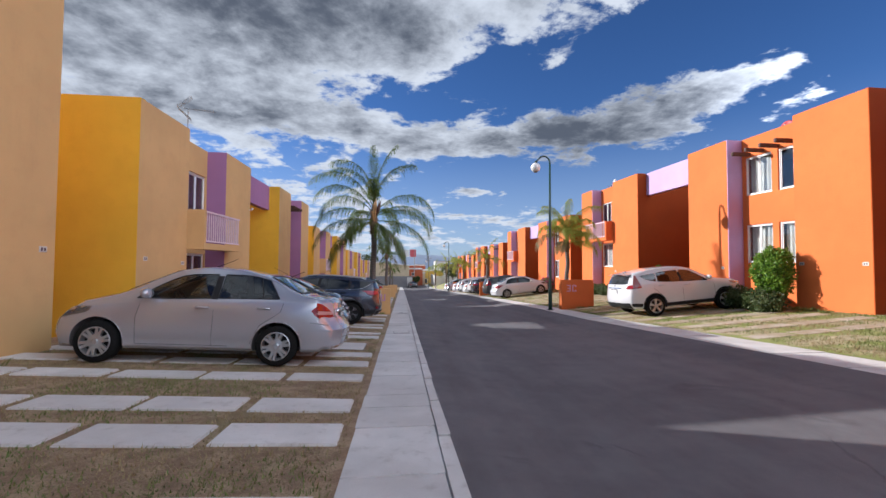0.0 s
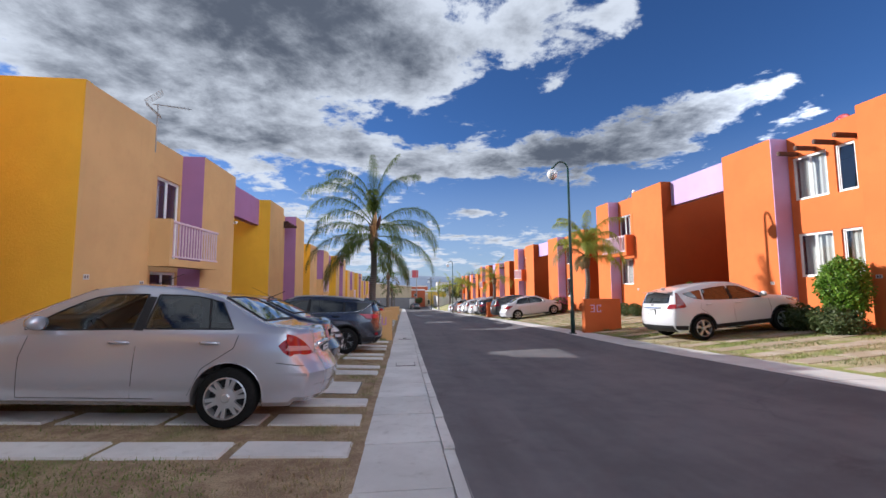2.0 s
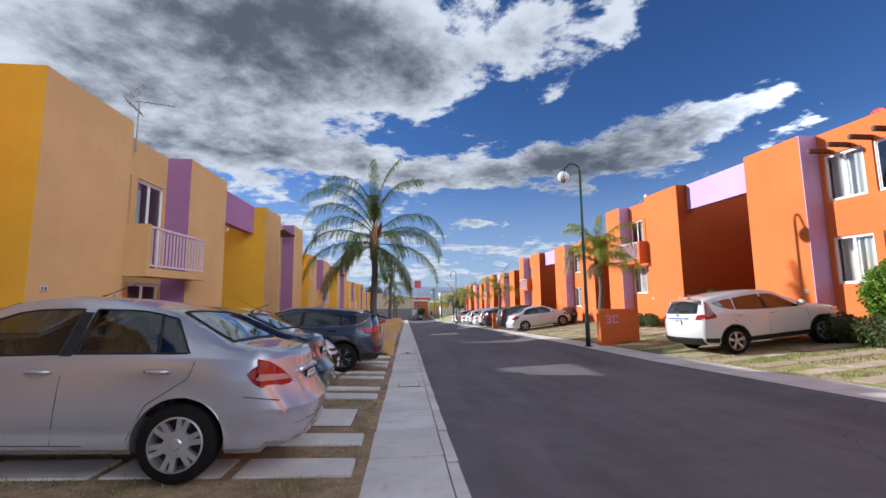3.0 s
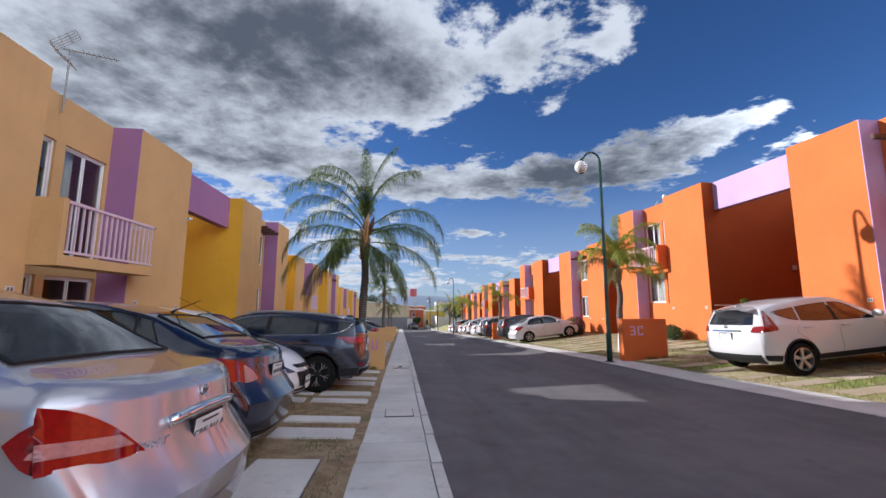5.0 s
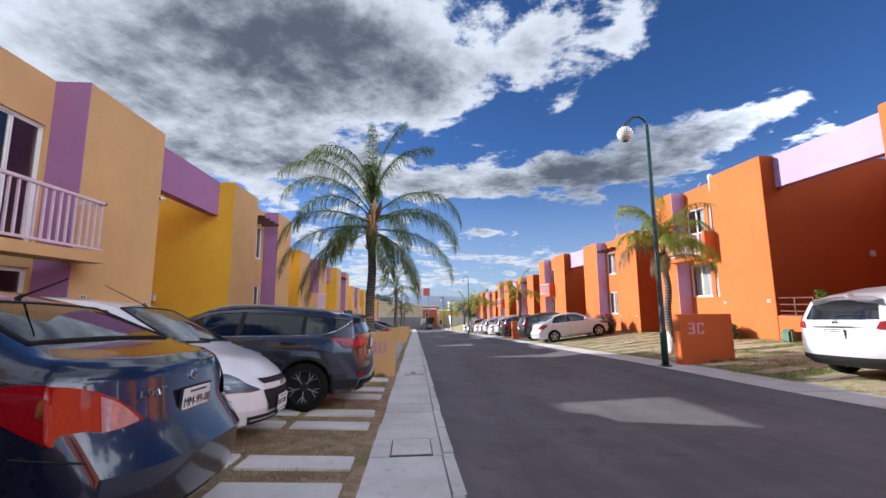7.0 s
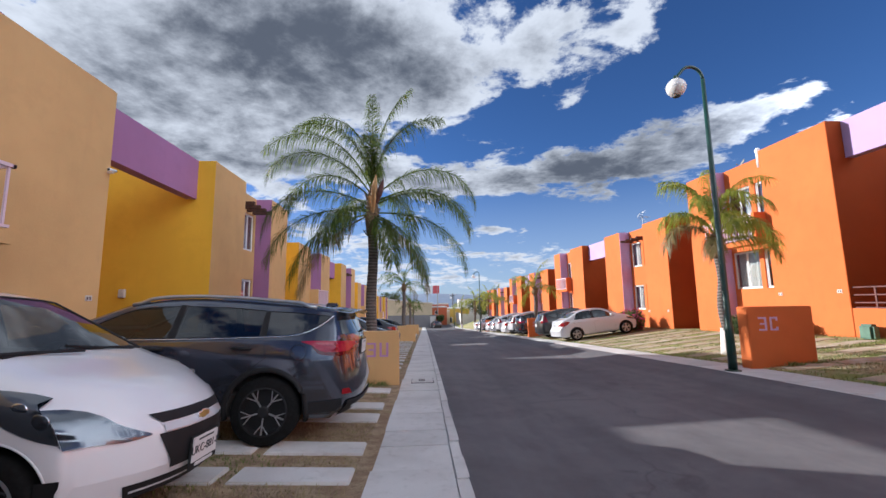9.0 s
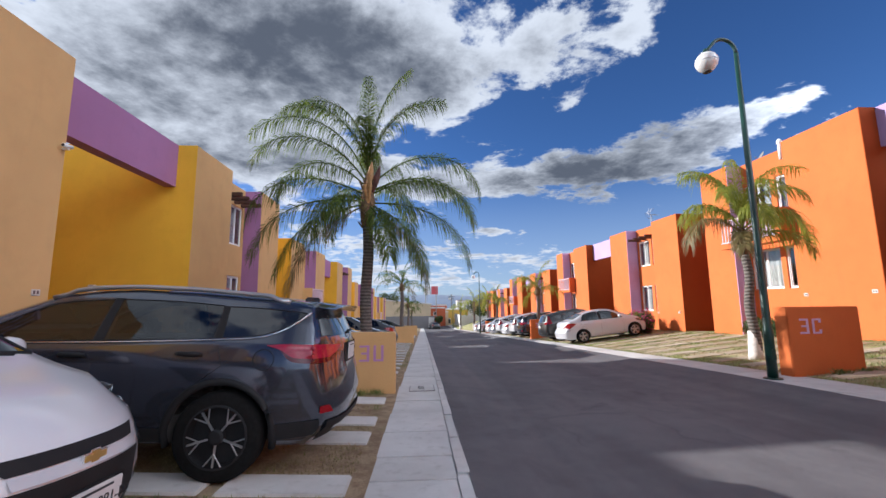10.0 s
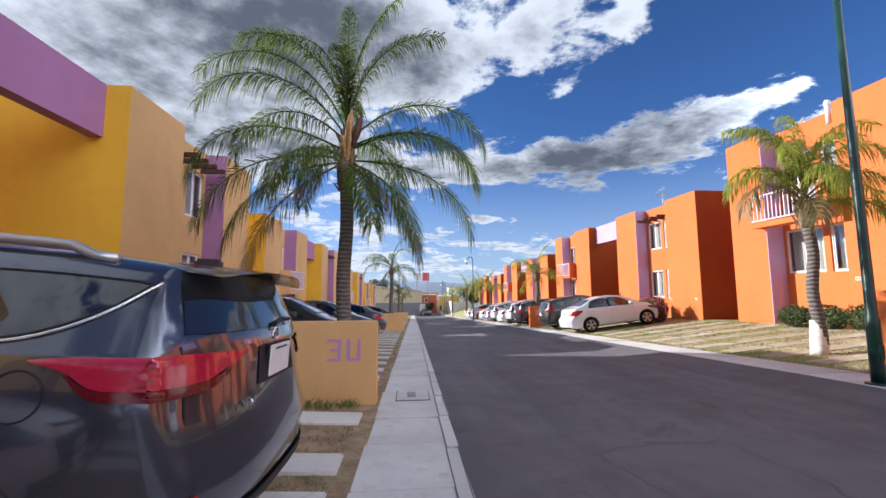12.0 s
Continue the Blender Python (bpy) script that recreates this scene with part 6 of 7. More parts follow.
SUV = dict(wb=2.66, half=0.9225, r=0.36, ends=(-2.28, 2.28), tumble=0.21, sill=0.28, wheel="twin", seal=TRIM, seal_r=0.006, pillars=[(-0.26, 1.46), (-1.24, 1.42)],
           top=[(-2.32, 1.16), (-2.22, 1.24), (-2.10, 1.43), (-2.0, 1.475), (-1.6, 1.525), (-0.9, 1.565), (-0.4, 1.57), (0.0, 1.545), (0.30, 1.485), (1.05, 1.15), (1.35, 1.08), (1.9, 0.99), (2.15, 0.90), (2.3, 0.76)],
           blind=(2,), arch=(0.032, TRIM), bars=[([(0.80, 1.05), (-0.30, 1.085), (-1.20, 1.132), (-1.58, 1.165), (-1.80, 1.25), (-1.96, 1.385)], 0.007, CHROME)],
           belt=[(-2.3, 1.12), (-1.4, 1.12), (0.0, 1.06), (1.0, 1.02), (1.4, 0.98), (2.3, 0.72)],
           rear=[(0.0, -2.10), (0.30, -2.16), (0.42, -2.28), (0.66, -2.30), (0.74, -2.25), (1.10, -2.20), (1.18, -2.17), (1.5, -2.0), (1.7, -1.9)],
           front=[(0.0, 2.1), (0.3, 2.2), (0.55, 2.28), (0.8, 2.2), (1.0, 2.0), (1.3, 1.6)],
           windows=[[[(0.82, 1.06), (0.3, 1.08), (-0.22, 1.095)], [(0.82, 1.07), (0.50, 1.27), (0.20, 1.40), (-0.24, 1.445)]], [[(-0.30, 1.10), (-0.8, 1.12), (-1.20, 1.14)], [(-0.30, 1.448), (-0.8, 1.445), (-1.20, 1.42)]],
                    [[(-1.27, 1.145), (-1.58, 1.175), (-1.80, 1.265), (-1.93, 1.375)], [(-1.25, 1.415), (-1.50, 1.41), (-1.75, 1.395), (-1.93, 1.38)]]],
           screens=[(0.98, 0.40, 0.68, 0.58)], cabin=(-1.90, 1.15), seats=(-0.15, -1.05),
           gaps=[[(0.92, 0.36), (0.94, 0.8), (0.88, 1.05)], [(-0.26, 0.36), (-0.26, 1.06)], [(-0.92, 0.40), (-1.04, 0.72), (-1.30, 0.92), (-1.25, 1.10)]],
           handles=[(-0.10, 0.98), (-1.03, 1.01)], handle=TRIM, mirror=(0.72, 1.10),
           lamps=[("tail_light", TAIL_PINK, [[[(-1.66, 1.095), (-1.78, 1.06), (-1.88, 1.0), (-2.10, 0.99)], [(-1.66, 1.10), (-1.78, 1.11), (-1.95, 1.11), (-2.10, 1.11)]]], [(False, [[(0.40, 1.09), (0.58, 1.03), (0.70, 0.995), (1.0, 0.99)], [(0.40, 1.10), (0.58, 1.105), (0.70, 1.11), (1.0, 1.11)]])]),
                  ("lamp_lens", TAIL_DARK, [[[(-1.78, 1.05), (-1.88, 0.965), (-2.10, 0.955)], [(-1.78, 1.06), (-1.88, 1.0), (-2.10, 0.992)]]], [(False, [[(0.50, 1.045), (0.68, 0.96), (1.0, 0.955)], [(0.50, 1.055), (0.68, 1.0), (1.0, 0.992)]])]),
                  ("reflector", TAIL_RED, [], [(False, [(0.68, 0.535), (0.84, 0.54), (0.84, 0.60), (0.74, 0.60)])]),
                  ("head_light", HEADLIGHT, [[(2.08, 0.78), (1.55, 0.90), (1.50, 0.97), (2.0, 0.92)]], [])],
           fascia=[("rear_screen", BLACK_GLASS, False, [(-0.72, 1.185), (0.72, 1.185), (0.62, 1.46), (-0.62, 1.46)], 0.006), ("hatch_gap", TRIM, False, [(0.742, 0.62), (0.75, 0.62), (0.75, 1.14), (0.742, 1.14)], 0.004), ("hatch_gap", TRIM, False, [(-0.75, 0.62), (-0.742, 0.62), (-0.742, 1.14), (-0.75, 1.14)], 0.004), ("badge", CHROME, False, [(-0.055, 1.12), (0.055, 1.12), (0.055, 1.175), (-0.055, 1.175)], 0.012), ("name_letters", CHROME, False, [(0.32, 0.845), (0.50, 0.875)], 0.006),
                   ("plate_recess", TRIM, False, [(-0.30, 0.92), (0.30, 0.92), (0.26, 1.10), (-0.26, 1.10)], 0.004),
                   ("skid_plate", CHROME, False, [(-0.60, 0.36), (0.60, 0.36), (0.62, 0.40), (-0.62, 0.40)], 0.02),
                   ("bumper_skirt", TRIM, False, [(-0.74, 0.30), (0.74, 0.30), (0.74, 0.46), (-0.74, 0.46)], 0.008), ("hatch_crease", TRIM, False, [(-0.70, 0.70), (0.70, 0.70), (0.70, 0.71), (-0.70, 0.71)], 0.004)],
           flank=[("sill_cladding", TRIM, [(0.90, 0.30), (-0.90, 0.30), (-0.90, 0.42), (0.90, 0.42)], 0.012), ("bumper_cladding", TRIM, [(-2.20, 0.38), (-1.78, 0.34), (-1.76, 0.46), (-2.20, 0.50)], 0.010)],
           plates=[(False, 1.015, "", False)])
SUV2 = variant(SUV, half=0.91, wb=2.62, r=0.345, wheel="five", handle=WHITE, seal=TRIM, pillars=[(-0.26, 1.42)],
               top=[(-2.32, 1.06), (-2.24, 1.14), (-2.06, 1.40), (-1.95, 1.49), (-1.6, 1.565), (-0.9, 1.64), (-0.4, 1.65), (-0.05, 1.62), (0.22, 1.55), (0.95, 1.15), (1.25, 1.09), (1.75, 1.02), (2.1, 0.90), (2.3, 0.74)],
               rear=[(0.0, -2.08), (0.30, -2.14), (0.42, -2.27), (0.66, -2.30), (0.78, -2.26), (0.98, -2.24), (1.10, -2.20), (1.45, -1.98), (1.7, -1.8)],
               bars=[], arch=(0.026, TRIM), screens=[(0.88, 0.28, 0.68, 0.58)],
               windows=[[[(0.72, 1.06), (0.3, 1.075), (-0.22, 1.09)], [(0.72, 1.07), (0.42, 1.28), (0.12, 1.45), (-0.24, 1.49)]], [[(-0.30, 1.10), (-0.7, 1.12), (-1.12, 1.16)], [(-0.30, 1.49), (-0.7, 1.48), (-1.08, 1.45)]],
                        [[(-1.18, 1.17), (-1.40, 1.22), (-1.60, 1.31), (-1.70, 1.385)], [(-1.14, 1.445), (-1.35, 1.43), (-1.55, 1.41), (-1.70, 1.39)]]],
               lamps=[("tail_light", TAIL_RED, [[[(-1.74, 1.0), (-1.9, 0.985), (-2.10, 0.98)], [(-1.84, 1.43), (-1.90, 1.43), (-1.98, 1.42)]]], [(False, [[(0.62, 0.985), (0.74, 0.98), (1.0, 0.98)], [(0.66, 1.10), (0.74, 1.11), (1.0, 1.11)]])]),
                      ("head_light", HEADLIGHT, [[(2.08, 0.78), (1.55, 0.90), (1.50, 0.97), (2.0, 0.92)]], [])],
               fascia=[("rear_screen", BLACK_GLASS, False, [(-0.64, 1.14), (0.64, 1.14), (0.56, 1.47), (-0.56, 1.47)], 0.006), ("badge", CHROME, False, [(-0.05, 1.06), (0.05, 1.06), (0.05, 1.12), (-0.05, 1.12)], 0.012), ("chrome_strip", CHROME, False, [(-0.42, 1.0), (0.42, 1.0), (0.42, 1.03), (-0.42, 1.03)], 0.012),
                       ("bumper_skirt", TRIM, False, [(-0.76, 0.30), (0.76, 0.30), (0.76, 0.50), (-0.76, 0.50)], 0.008)],
               plates=[(False, 0.88, "", False)])
HATCH = dict(wb=2.375, half=0.80, r=0.29, ends=(-1.76, 1.92), tumble=0.24, sill=0.2, wheel="five",
             top=[(-1.8, 1.05), (-1.72, 1.2), (-1.58, 1.40), (-1.4, 1.47), (-0.6, 1.525), (0.0, 1.50), (0.25, 1.45), (1.02, 1.05), (1.15, 1.0), (1.6, 0.885), (1.8, 0.78), (1.95, 0.64)],
             belt=[(-1.8, 1.05), (-0.6, 1.0), (0.7, 0.93), (1.1, 0.87), (1.5, 0.78), (1.95, 0.56)],
             rear=[(0.0, -1.6), (0.3, -1.72), (0.6, -1.76), (1.0, -1.72), (1.5, -1.5)],
             front=[(0.0, 1.76), (0.22, 1.84), (0.42, 1.92), (0.60, 1.90), (0.74, 1.82), (0.9, 1.6), (1.1, 1.3)], front_bow=0.24,
             windows=[[(0.66, 0.99), (-0.25, 1.02), (-0.28, 1.40), (0.20, 1.38)], [(-0.33, 1.025), (-0.98, 1.08), (-1.0, 1.34), (-0.34, 1.40)]],
             pillars=[(-0.29, 1.39)], screens=[(0.98, 0.28, 0.60, 0.50)], cabin=(-1.4, 1.05), seats=(-0.10, -0.95),
             gaps=[[(0.70, 0.28), (0.74, 0.7), (0.66, 0.96)], [(-0.29, 0.28), (-0.29, 1.0)], [(-0.70, 0.30), (-0.85, 0.62), (-1.08, 0.8), (-1.0, 1.04)]],
             handles=[(-0.14, 0.88)], handle=WHITE, mirror=(0.60, 1.0),
             lamps=[("head_light", HEADLIGHT, [[[(1.00, 0.90), (1.22, 0.73), (1.50, 0.63), (1.86, 0.585)], [(1.00, 0.91), (1.36, 0.875), (1.64, 0.775), (1.86, 0.61)]]], [(True, [[(0.44, 0.60), (0.56, 0.588), (0.68, 0.598), (0.95, 0.60)], [(0.44, 0.61), (0.56, 0.68), (0.68, 0.79), (0.95, 0.80)]])]), ("tail_light", TAIL_RED, [[(-1.66, 0.95), (-1.5, 0.95), (-1.5, 1.2), (-1.6, 1.2)]], [])],
             fascia=[("upper_grille", TRIM, True, [(-0.36, 0.655), (0.36, 0.655), (0.42, 0.715), (-0.42, 0.715)], 0.006), ("grille_bar", WHITE, True, [(-0.36, 0.605), (0.36, 0.605), (0.36, 0.65), (-0.36, 0.65)], 0.012),
                     ("cross_badge", CHROME, True, [(-0.07, 0.615), (0.07, 0.615), (0.07, 0.665), (-0.07, 0.665)], 0.02), ("lower_grille", TRIM, True, [(-0.30, 0.37), (0.30, 0.37), (0.40, 0.595), (-0.40, 0.595)], 0.006),
                     ("air_dam", TRIM, True, [(-0.50, 0.25), (0.50, 0.25), (0.54, 0.335), (-0.54, 0.335)], 0.006), ("dam_slat", WHITE, True, [(-0.50, 0.285), (0.50, 0.285), (0.50, 0.298), (-0.50, 0.298)], 0.014)],
             flank=[("fog_lamp_recess", TRIM, [(1.70, 0.34), (1.46, 0.36), (1.46, 0.44), (1.68, 0.46)], 0.008)], plates=[(True, 0.43, "UKC-881-P", True)])

silver_sedan, sh = car("sedan_car", SEDAN, SILVER, "silver four-door sedan parked nose-in on concrete strips", CAR_GLASS)
silver_sedan.matrix_world = park(silver_sedan, -3.48, 7.29, 180)
navy_sedan, sh = car("sedan_car", NOTCH, NAVY, "dark navy four-door sedan parked nose-in beside a silver one", DARK_GLASS)
navy_sedan.matrix_world = park(navy_sedan, -3.76, 9.66, 180)
hatchback, sh = car("hatchback_car", HATCH, LIFTED_WHITE, "small white hatchback parked with its nose to the street", CAR_GLASS)
hatchback.matrix_world = park(hatchback, -3.63, 11.93, 0)
grey_suv, sh = car("suv_car", SUV, GREY, "dark grey sport utility car with silver roof rails, parked nose-in", DARK_GLASS)
grey_suv.matrix_world = park(grey_suv, -3.14, 14.27, 180)
white_suv, sh = car("suv_car", SUV2, WHITE, "white sport utility car parked nose-in on the sunny side", DARK_GLASS)
white_suv.matrix_world = park(white_suv, 9.84, 13.72, 0)


def suv_extras(c, s, col, rails):
    q = Shell(s)
    if rails:
        for sg in (-1, 1):
            pts = [(x, sg * (q.section(x)[9][0] + 0.01), q.section(x)[9][1] + (0.028 if -1.62 < x < 0.18 else 0.0)) for x in np.linspace(-1.75, 0.32, 24)]
            part("roof_rail", tube(bmesh.new(), pts, 0.021, 8), ALLOY, c, "silver roof rail", smooth=True)
    roof_z = q.top(-1.80)
    sp = quad_grid(bmesh.new(), lambda u, v: (-1.82 - (0.42 - 0.10 * abs(2 * v - 1) ** 2) * u, (2 * v - 1) * (0.63 - 0.03 * u), roof_z + 0.012 - 0.035 * u - 0.055 * abs(2 * v - 1) ** 2.5), 6, 16)
    thicken(sp, 0.045)
    part("rear_spoiler", sp, col, c, smooth=True)
    part("shark_fin", bx(-1.86, -1.70, -0.02, 0.02, q.top(-1.8) - 0.01, q.top(-1.8) + 0.055, bevel=0.015), col, c)
    part("rear_wiper", tube(bmesh.new(), [(q.end(False, 0.0, 1.20) - 0.02, 0.0, 1.20), (q.end(False, 0.2, 1.23) - 0.02, -0.22, 1.225), (q.end(False, 0.4, 1.22) - 0.018, -0.42, 1.215)], [0.016, 0.011, 0.008], 6), TRIM, c)


suv_extras(grey_suv, SUV, GREY, True)
suv_extras(white_suv, SUV2, WHITE, False)
for c, x0, s, ln, rad in ((silver_sedan, 0.02, SEDAN, 0.34, 0.003), (navy_sedan, -0.95, NOTCH, 0.28, 0.005), (hatchback, 0.22, HATCH, 0.50, 0.003)):
    t = Shell(s).top(x0)
    part("aerial", tube(bmesh.new(), [(x0 + 0.02, 0, t - 0.01), (x0 - 0.02, 0, t + 0.02), (x0 - 0.05, 0, t + 0.032), (x0 - ln, 0, t + 0.032 + ln * 0.40)], [0.018, 0.012, rad + 0.002, rad], 6), TRIM, c, "short black whip aerial")
for c, y0 in ((hatchback, 0.05), (hatchback, -0.45)):
    part("wiper", tube(bmesh.new(), [(1.06, y0 + 0.35, Shell(HATCH).over(1.02, y0 + 0.35) + 0.02), (1.0, y0, Shell(HATCH).over(1.0, y0) + 0.025), (0.97, y0 - 0.2, Shell(HATCH).over(0.97, y0 - 0.2) + 0.03)], 0.011, 6), TRIM, c)
for sg in (-1, 1):
    ring = [(-1.64 + 0.085 * math.cos(i * math.pi / 12), 0.98 + 0.085 * math.sin(i * math.pi / 12)) for i in range(25)]
    flank = Shell(SUV)
    part("fuel_flap", tube(bmesh.new(), [(x, sg * (flank.side(x, z) + 0.001), z) for x, z in ring], 0.004, 5), TRIM, grey_suv, "round fuel flap outline")

# the rows of cars further down
far_sedan_spec = variant(NOTCH, wheel="five", handle=WHITE, plates=[(False, 0.80, "", False)])
far_sedan, sh = car("sedan_car", far_sedan_spec, WHITE, "white four-door sedan parked nose-in on turf strips", DARK_GLASS)
far_sedan.matrix_world = park(far_sedan, 9.15, 30.1, 0)
dark_hatch, sh = car("suv_car", variant(SUV2, half=0.88, handle=BLACK), BLACK, "black compact sport utility car parked nose-in", DARK_GLASS)
dark_hatch.matrix_world = park(dark_hatch, 9.2, 33.2, 0)
black_sedan, sh = car("sedan_car", variant(NOTCH, handle=BLACK, plates=[]), BLACK, "black four-door sedan parked in the shade", DARK_GLASS)
black_sedan.matrix_world = park(black_sedan, -3.4, 22.3, 0)
for proto, x, y, turn in ((grey_suv, 9.3, 38.9, 0), (white_suv, 9.3, 41.4, 0), (far_sedan, 9.2, 44.0, 0), (white_suv, 9.3, 47.0, 0), (silver_sedan, 9.2, 49.8, 0),
                          (far_sedan, 9.2, 52.6, 0), (silver_sedan, 9.2, 59.0, 0), (far_sedan, 9.2, 62.0, 0),
                          (black_sedan, -3.4, 27.5, 0), (black_sedan, -3.6, 33.0, 180), (black_sedan, -3.4, 41.5, 180), (black_sedan, 3.4, 101.0, 100)):
    copy_thing(proto, park(proto, x, y, turn))


# ---- paving pieces, kerbs and turf ----
def slab_mesh(name, h, bev, mat):
    return mesh_of(name, bx(-0.5, 0.5, -0.5, 0.5, -h, 0.0, bevel=bev), mat)


SLAB = slab_mesh("slab", 0.10, 0.012, CONCRETE)
DUSTY_SLAB = slab_mesh("slab", 0.10, 0.012, DUSTY)
PAVE = slab_mesh("paving_slab", 0.10, 0.006, CONCRETE)
KERB = slab_mesh("kerb_stone", 0.30, 0.02, CONCRETE)


def lay(name, me, parent, x, y, sx, sy, lift, turn=0.0, rng=None):
    """Lays a piece on the ground, tilted as the ground is."""
    dx = (gz(x + 0.2, y) - gz(x - 0.2, y)) / 0.4
    dy = (gz(x, y + 0.3) - gz(x, y - 0.3)) / 0.6
    if abs(dx) > 0.2:
        dx = 0.0
    ex, ey = Vector((1, 0, dx)).normalized(), Vector((0, 1, dy)).normalized()
    ez = ex.cross(ey).normalized()
    m = Matrix((ex, ez.cross(ex), ez)).transposed().to_4x4() @ Matrix.Rotation(turn, 4, "Z") @ Matrix.Diagonal((sx, sy, 1, 1))
    m.translation = (x, y, gz(x, y) + lift)
    ob = new(name, me)
    ob.parent = parent
    ob.matrix_basis = m
    return ob


rng = random.Random(77)
joints = [-6 + 1.05 * i for i in range(9)] + [2.8, 3.8, 4.43, 4.94, 6.0, 7.1, 8.1, 9.2, 9.9, 11.3, 11.95, 12.75, 13.5, 14.1, 15.0, 16.0, 16.9, 18.4, 20.0] + [21.05 + 1.05 * i for i in range(74)]
for a, b in zip(joints, joints[1:]):
    y = (a + b) / 2
    lay("paving_slab", PAVE, pavement_left, -0.335 + skew(y), y, 0.765, (b - a) - rng.uniform(0.008, 0.016), rng.uniform(-0.004, 0.004), rng.uniform(-0.002, 0.002))
for i in range(90):
    y = -6 + 1.12 * i
    lay("kerb_stone", KERB, pavement_left, 0.115 + skew(y), y, 0.115, 1.112, 0.002 + rng.uniform(-0.003, 0.003))
for i in range(80):
    y = -4 + 1.2 * i
    ob = lay("kerb_stone", KERB, pavement_right, 6.085 + skew(y), y, 0.12, 1.192, 0.0 + rng.uniform(-0.004, 0.003))
    lay("paving_slab", PAVE, pavement_right, 6.645 + skew(y), y, 0.985, 1.185, rng.uniform(-0.006, 0.004), rng.uniform(-0.003, 0.003))

left_cells = []
# drain cover and grate in the pavement, inspection lid in the turf
IRON = plain("cast_iron", (0.10, 0.095, 0.09), 0.6, 0.3, vary=0.25, scale=20)


def pavement_lid(name, x, y, sx, sy, label, slots):
    if x < -1:
        left_cells.append((x - sx / 2 - 0.03, x + sx / 2 + 0.03, y - sy / 2 - 0.03, y + sy / 2 + 0.03))
    l = thing(name, pose(0, 0, 0), label, "drain cover")
    lay("frame", slab_mesh("frame", 0.02, 0.004, IRON), l, x, y, sx + 0.03, sy + 0.03, 0.010)
    lay("lid", slab_mesh("lid", 0.02, 0.004, CONCRETE), l, x, y, sx, sy, 0.017)
    for i in range(slots):
        lay("slot", slab_mesh("slot", 0.02, 0.002, IRON), l, x - 0.02, y - 0.16 + 0.32 * i / max(1, slots - 1), 0.13, 0.022, 0.021)


pavement_lid("inspection_lid", -0.16, 11.6, 0.42, 0.56, "square concrete inspection lid in the pavement", 0)
pavement_lid("drain_grate", -0.08, 18.1, 0.46, 0.66, "square drain cover with slots in the pavement", 5)
pavement_lid("inspection_lid", -1.28, 8.80, 0.62, 0.95, "pale concrete inspection lid in the turf", 0)

LEFT_ROWS = [(1.45, 0.44), (2.3, 0.44), (3.60, 0.50), (4.50, 0.47), (5.83, 0.40), (6.87, 0.46), (7.75, 0.42), (10.33, 0.48), (11.10, 0.38), (12.58, 0.36), (13.37, 0.40), (14.72, 0.48), (15.50, 0.42), (16.85, 0.48)]
LEFT_ROWS += [(18.6 + 1.07 * i, 0.42) for i in range(36)]
for y, w in LEFT_ROWS:
    x = -0.80 + skew(y) * 0.6
    first = 1 if (8.0 < y < 9.4) else 0
    while x > -5.9:
        ln = rng.uniform(0.98, 1.06)
        left_cells.append((x - ln, x, y - w / 2, y + w / 2))
        lay("slab", SLAB, lot_left, x - ln / 2, y + rng.uniform(-0.02, 0.02), ln, w, 0.022 + rng.uniform(-0.006, 0.006), rng.uniform(-0.012, 0.012))
        x -= ln + rng.uniform(0.07, 0.13)
        if y > 24 and x < -3.2:
            break
RIGHT_ROWS = [(8.0 + 1.07 * i, 0.46) for i in range(8)] + [(17.0 + 1.07 * i, 0.46) for i in range(36)]
right_cells = []
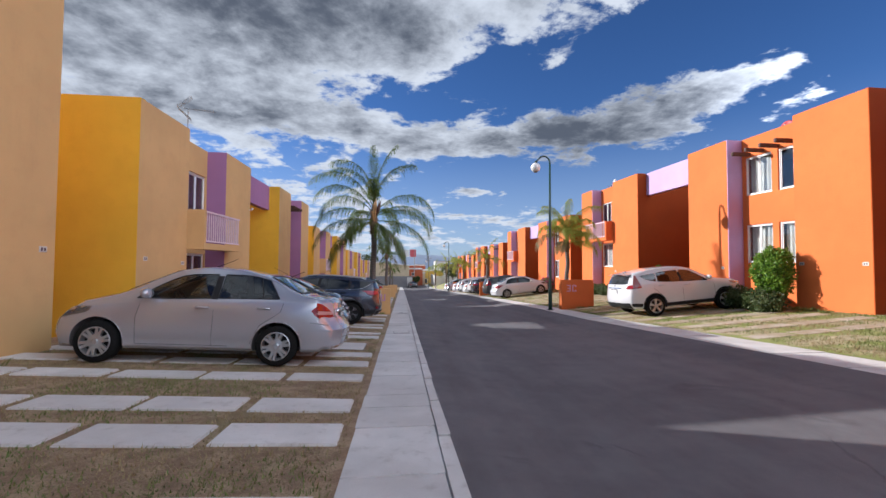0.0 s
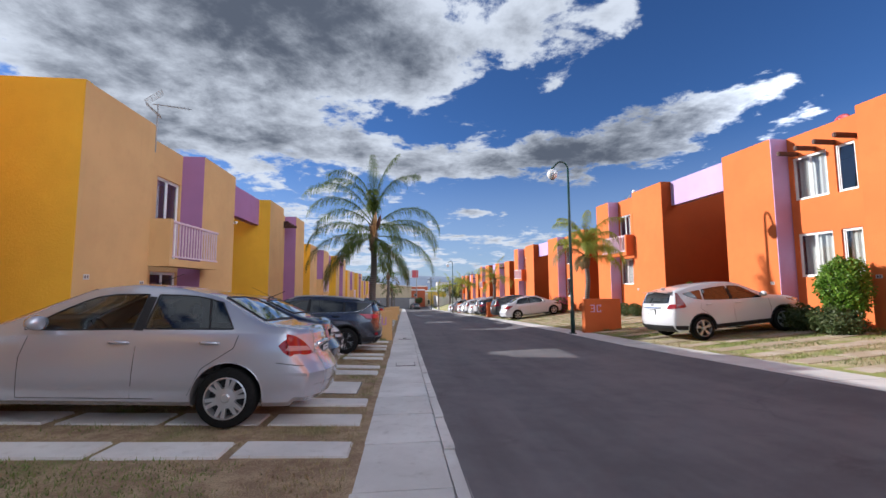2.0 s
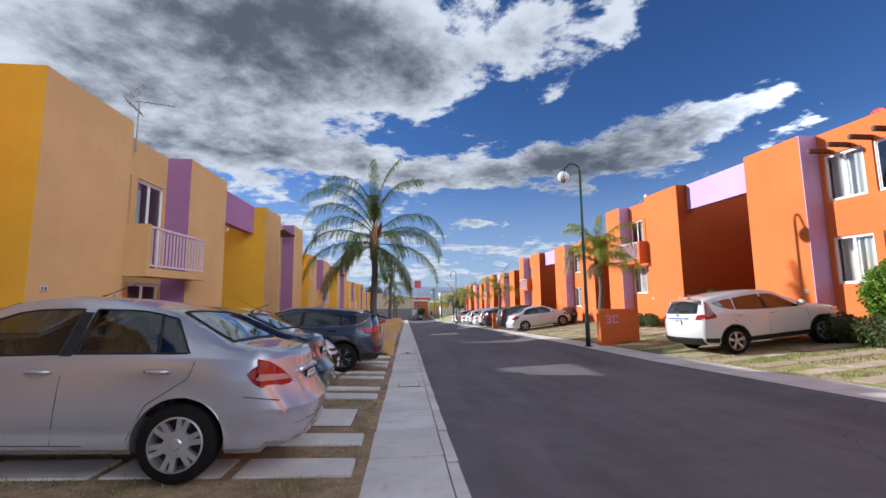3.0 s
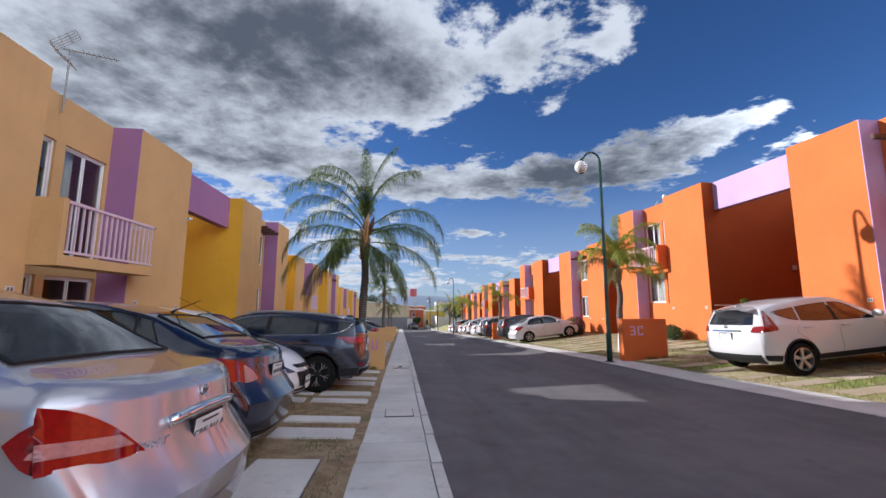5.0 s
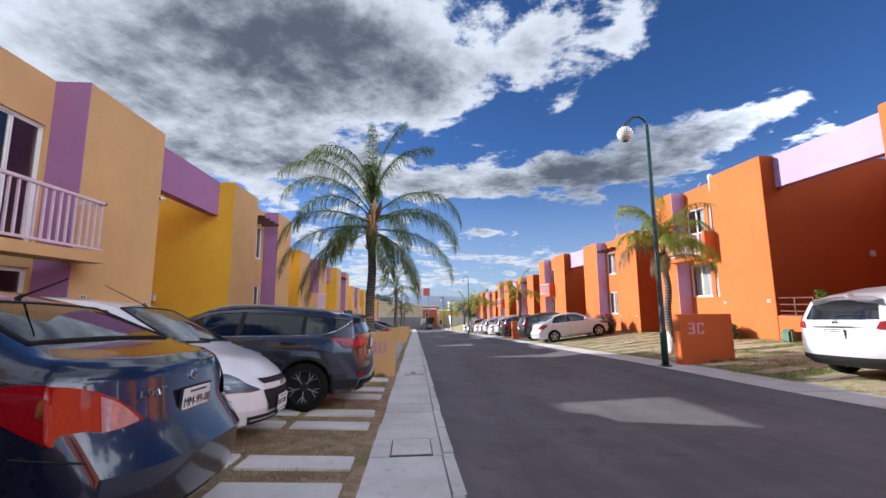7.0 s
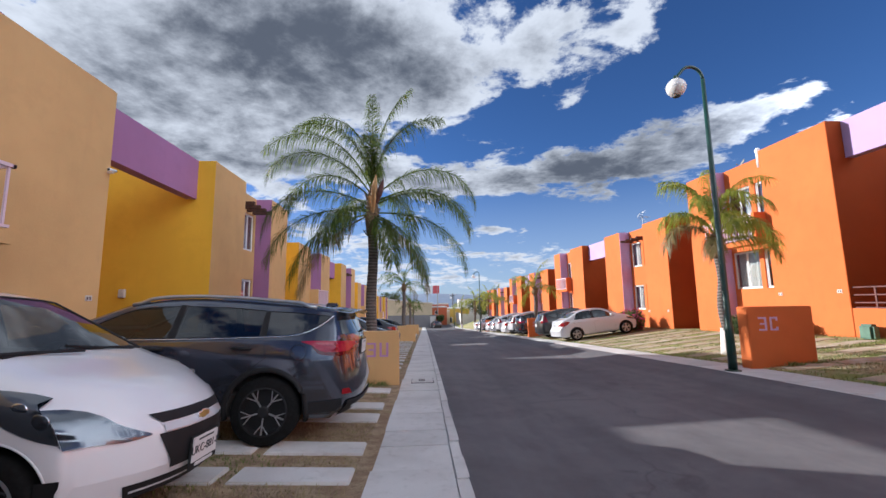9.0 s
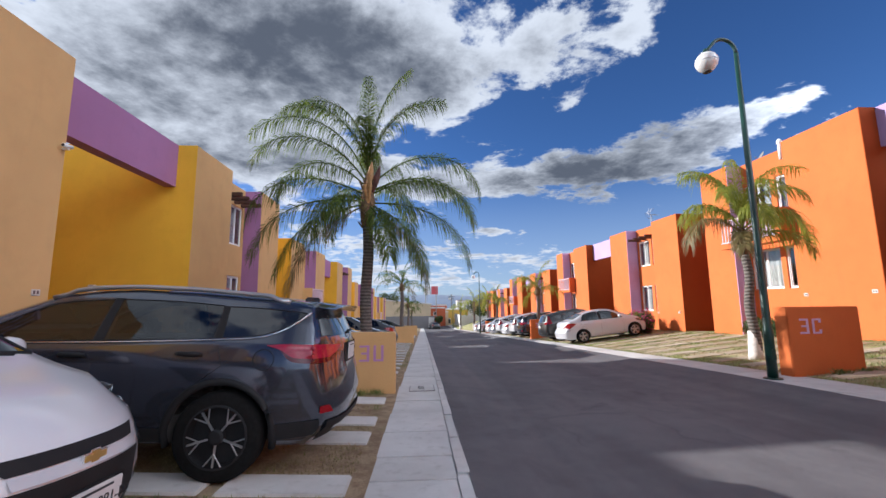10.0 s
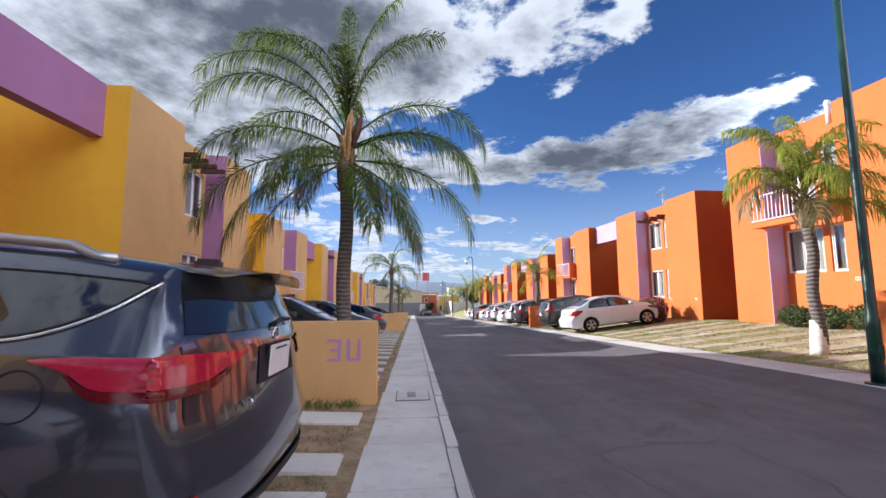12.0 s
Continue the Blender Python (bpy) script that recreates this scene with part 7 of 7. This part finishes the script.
for y, w in RIGHT_ROWS:
    x = 7.32 + skew(y)
    while x < 11.0:
        ln = rng.uniform(0.98, 1.06)
        right_cells.append((x, x + ln, y - w / 2, y + w / 2))
        if not (17.0 < y < 18.2 and x < 8.8):
            lay("slab", DUSTY_SLAB, lot_right, x + ln / 2, y + rng.uniform(-0.02, 0.02), ln, w, 0.012 + rng.uniform(-0.006, 0.006), rng.uniform(-0.012, 0.012))
        x += ln + rng.uniform(0.07, 0.13)


def turf(name, x0, x1, y0, y1, n, cells, mats, label, tall, seed, green=0.18):
    """Short blades over a plot, thinner where the soil is bare."""
    r = np.random.RandomState(seed)
    xs, ys = r.uniform(x0, x1, n), r.uniform(y0, y1, n)
    keep = np.ones(n, bool)
    for a, b, c, d in cells:
        keep &= ~((xs > a) & (xs < b) & (ys > c) & (ys < d))
    verts, faces, idx = [], [], []
    for x, y, k in zip(xs, ys, keep):
        if not k:
            continue
        p = noise.noise(Vector((x * 0.9, y * 0.9, 1.0))) + 0.5 * noise.noise(Vector((x * 3, y * 3, 4.0)))
        if p < -0.28 + 0.5 * r.random_sample() - 0.25:
            continue
        g = noise.noise(Vector((x * 0.5, y * 0.5, 9.0))) + 0.6 * noise.noise(Vector((x * 2.1, y * 2.1, 7.0)))
        a, h = r.uniform(0, 6.283), tall * r.uniform(0.5, 1.3)
        lean = r.uniform(0.2, 1.3)
        z = gz(x, y) - 0.004
        ca, sa = math.cos(a), math.sin(a)
        w = 0.004 + 0.004 * r.random_sample()
        i = len(verts)
        verts += [(x - sa * w, y + ca * w, z), (x + sa * w, y - ca * w, z), (x + ca * lean * h, y + sa * lean * h, z + h)]
        faces.append((i, i + 1, i + 2))
        idx.append(1 if g + 0.3 * r.random_sample() > green else 0)
    me = bpy.data.meshes.new(name)
    me.from_pydata(verts, [], faces)
    for m in mats:
        me.materials.append(m)
    me.polygons.foreach_set("material_index", idx)
    tagged(new(name, me), label, "grass", kind="stuff")


turf("dry_grass", -6.15, -0.72, 1.5, 20.0, 110000, left_cells, [STRAW, GRASS], "short straw-coloured and green grass between concrete strips", 0.034, 1, 0.42)
turf("sunny_grass", 7.25, 12.3, 3.0, 40.0, 90000, right_cells, [STRAW, GRASS], "patchy sunlit green grass before the orange houses", 0.06, 2)
turf("far_dry_grass", -6.15, -0.5, 20.0, 45.0, 25000, left_cells, [STRAW, GRASS], "sparse dry grass further along the plots", 0.07, 3)
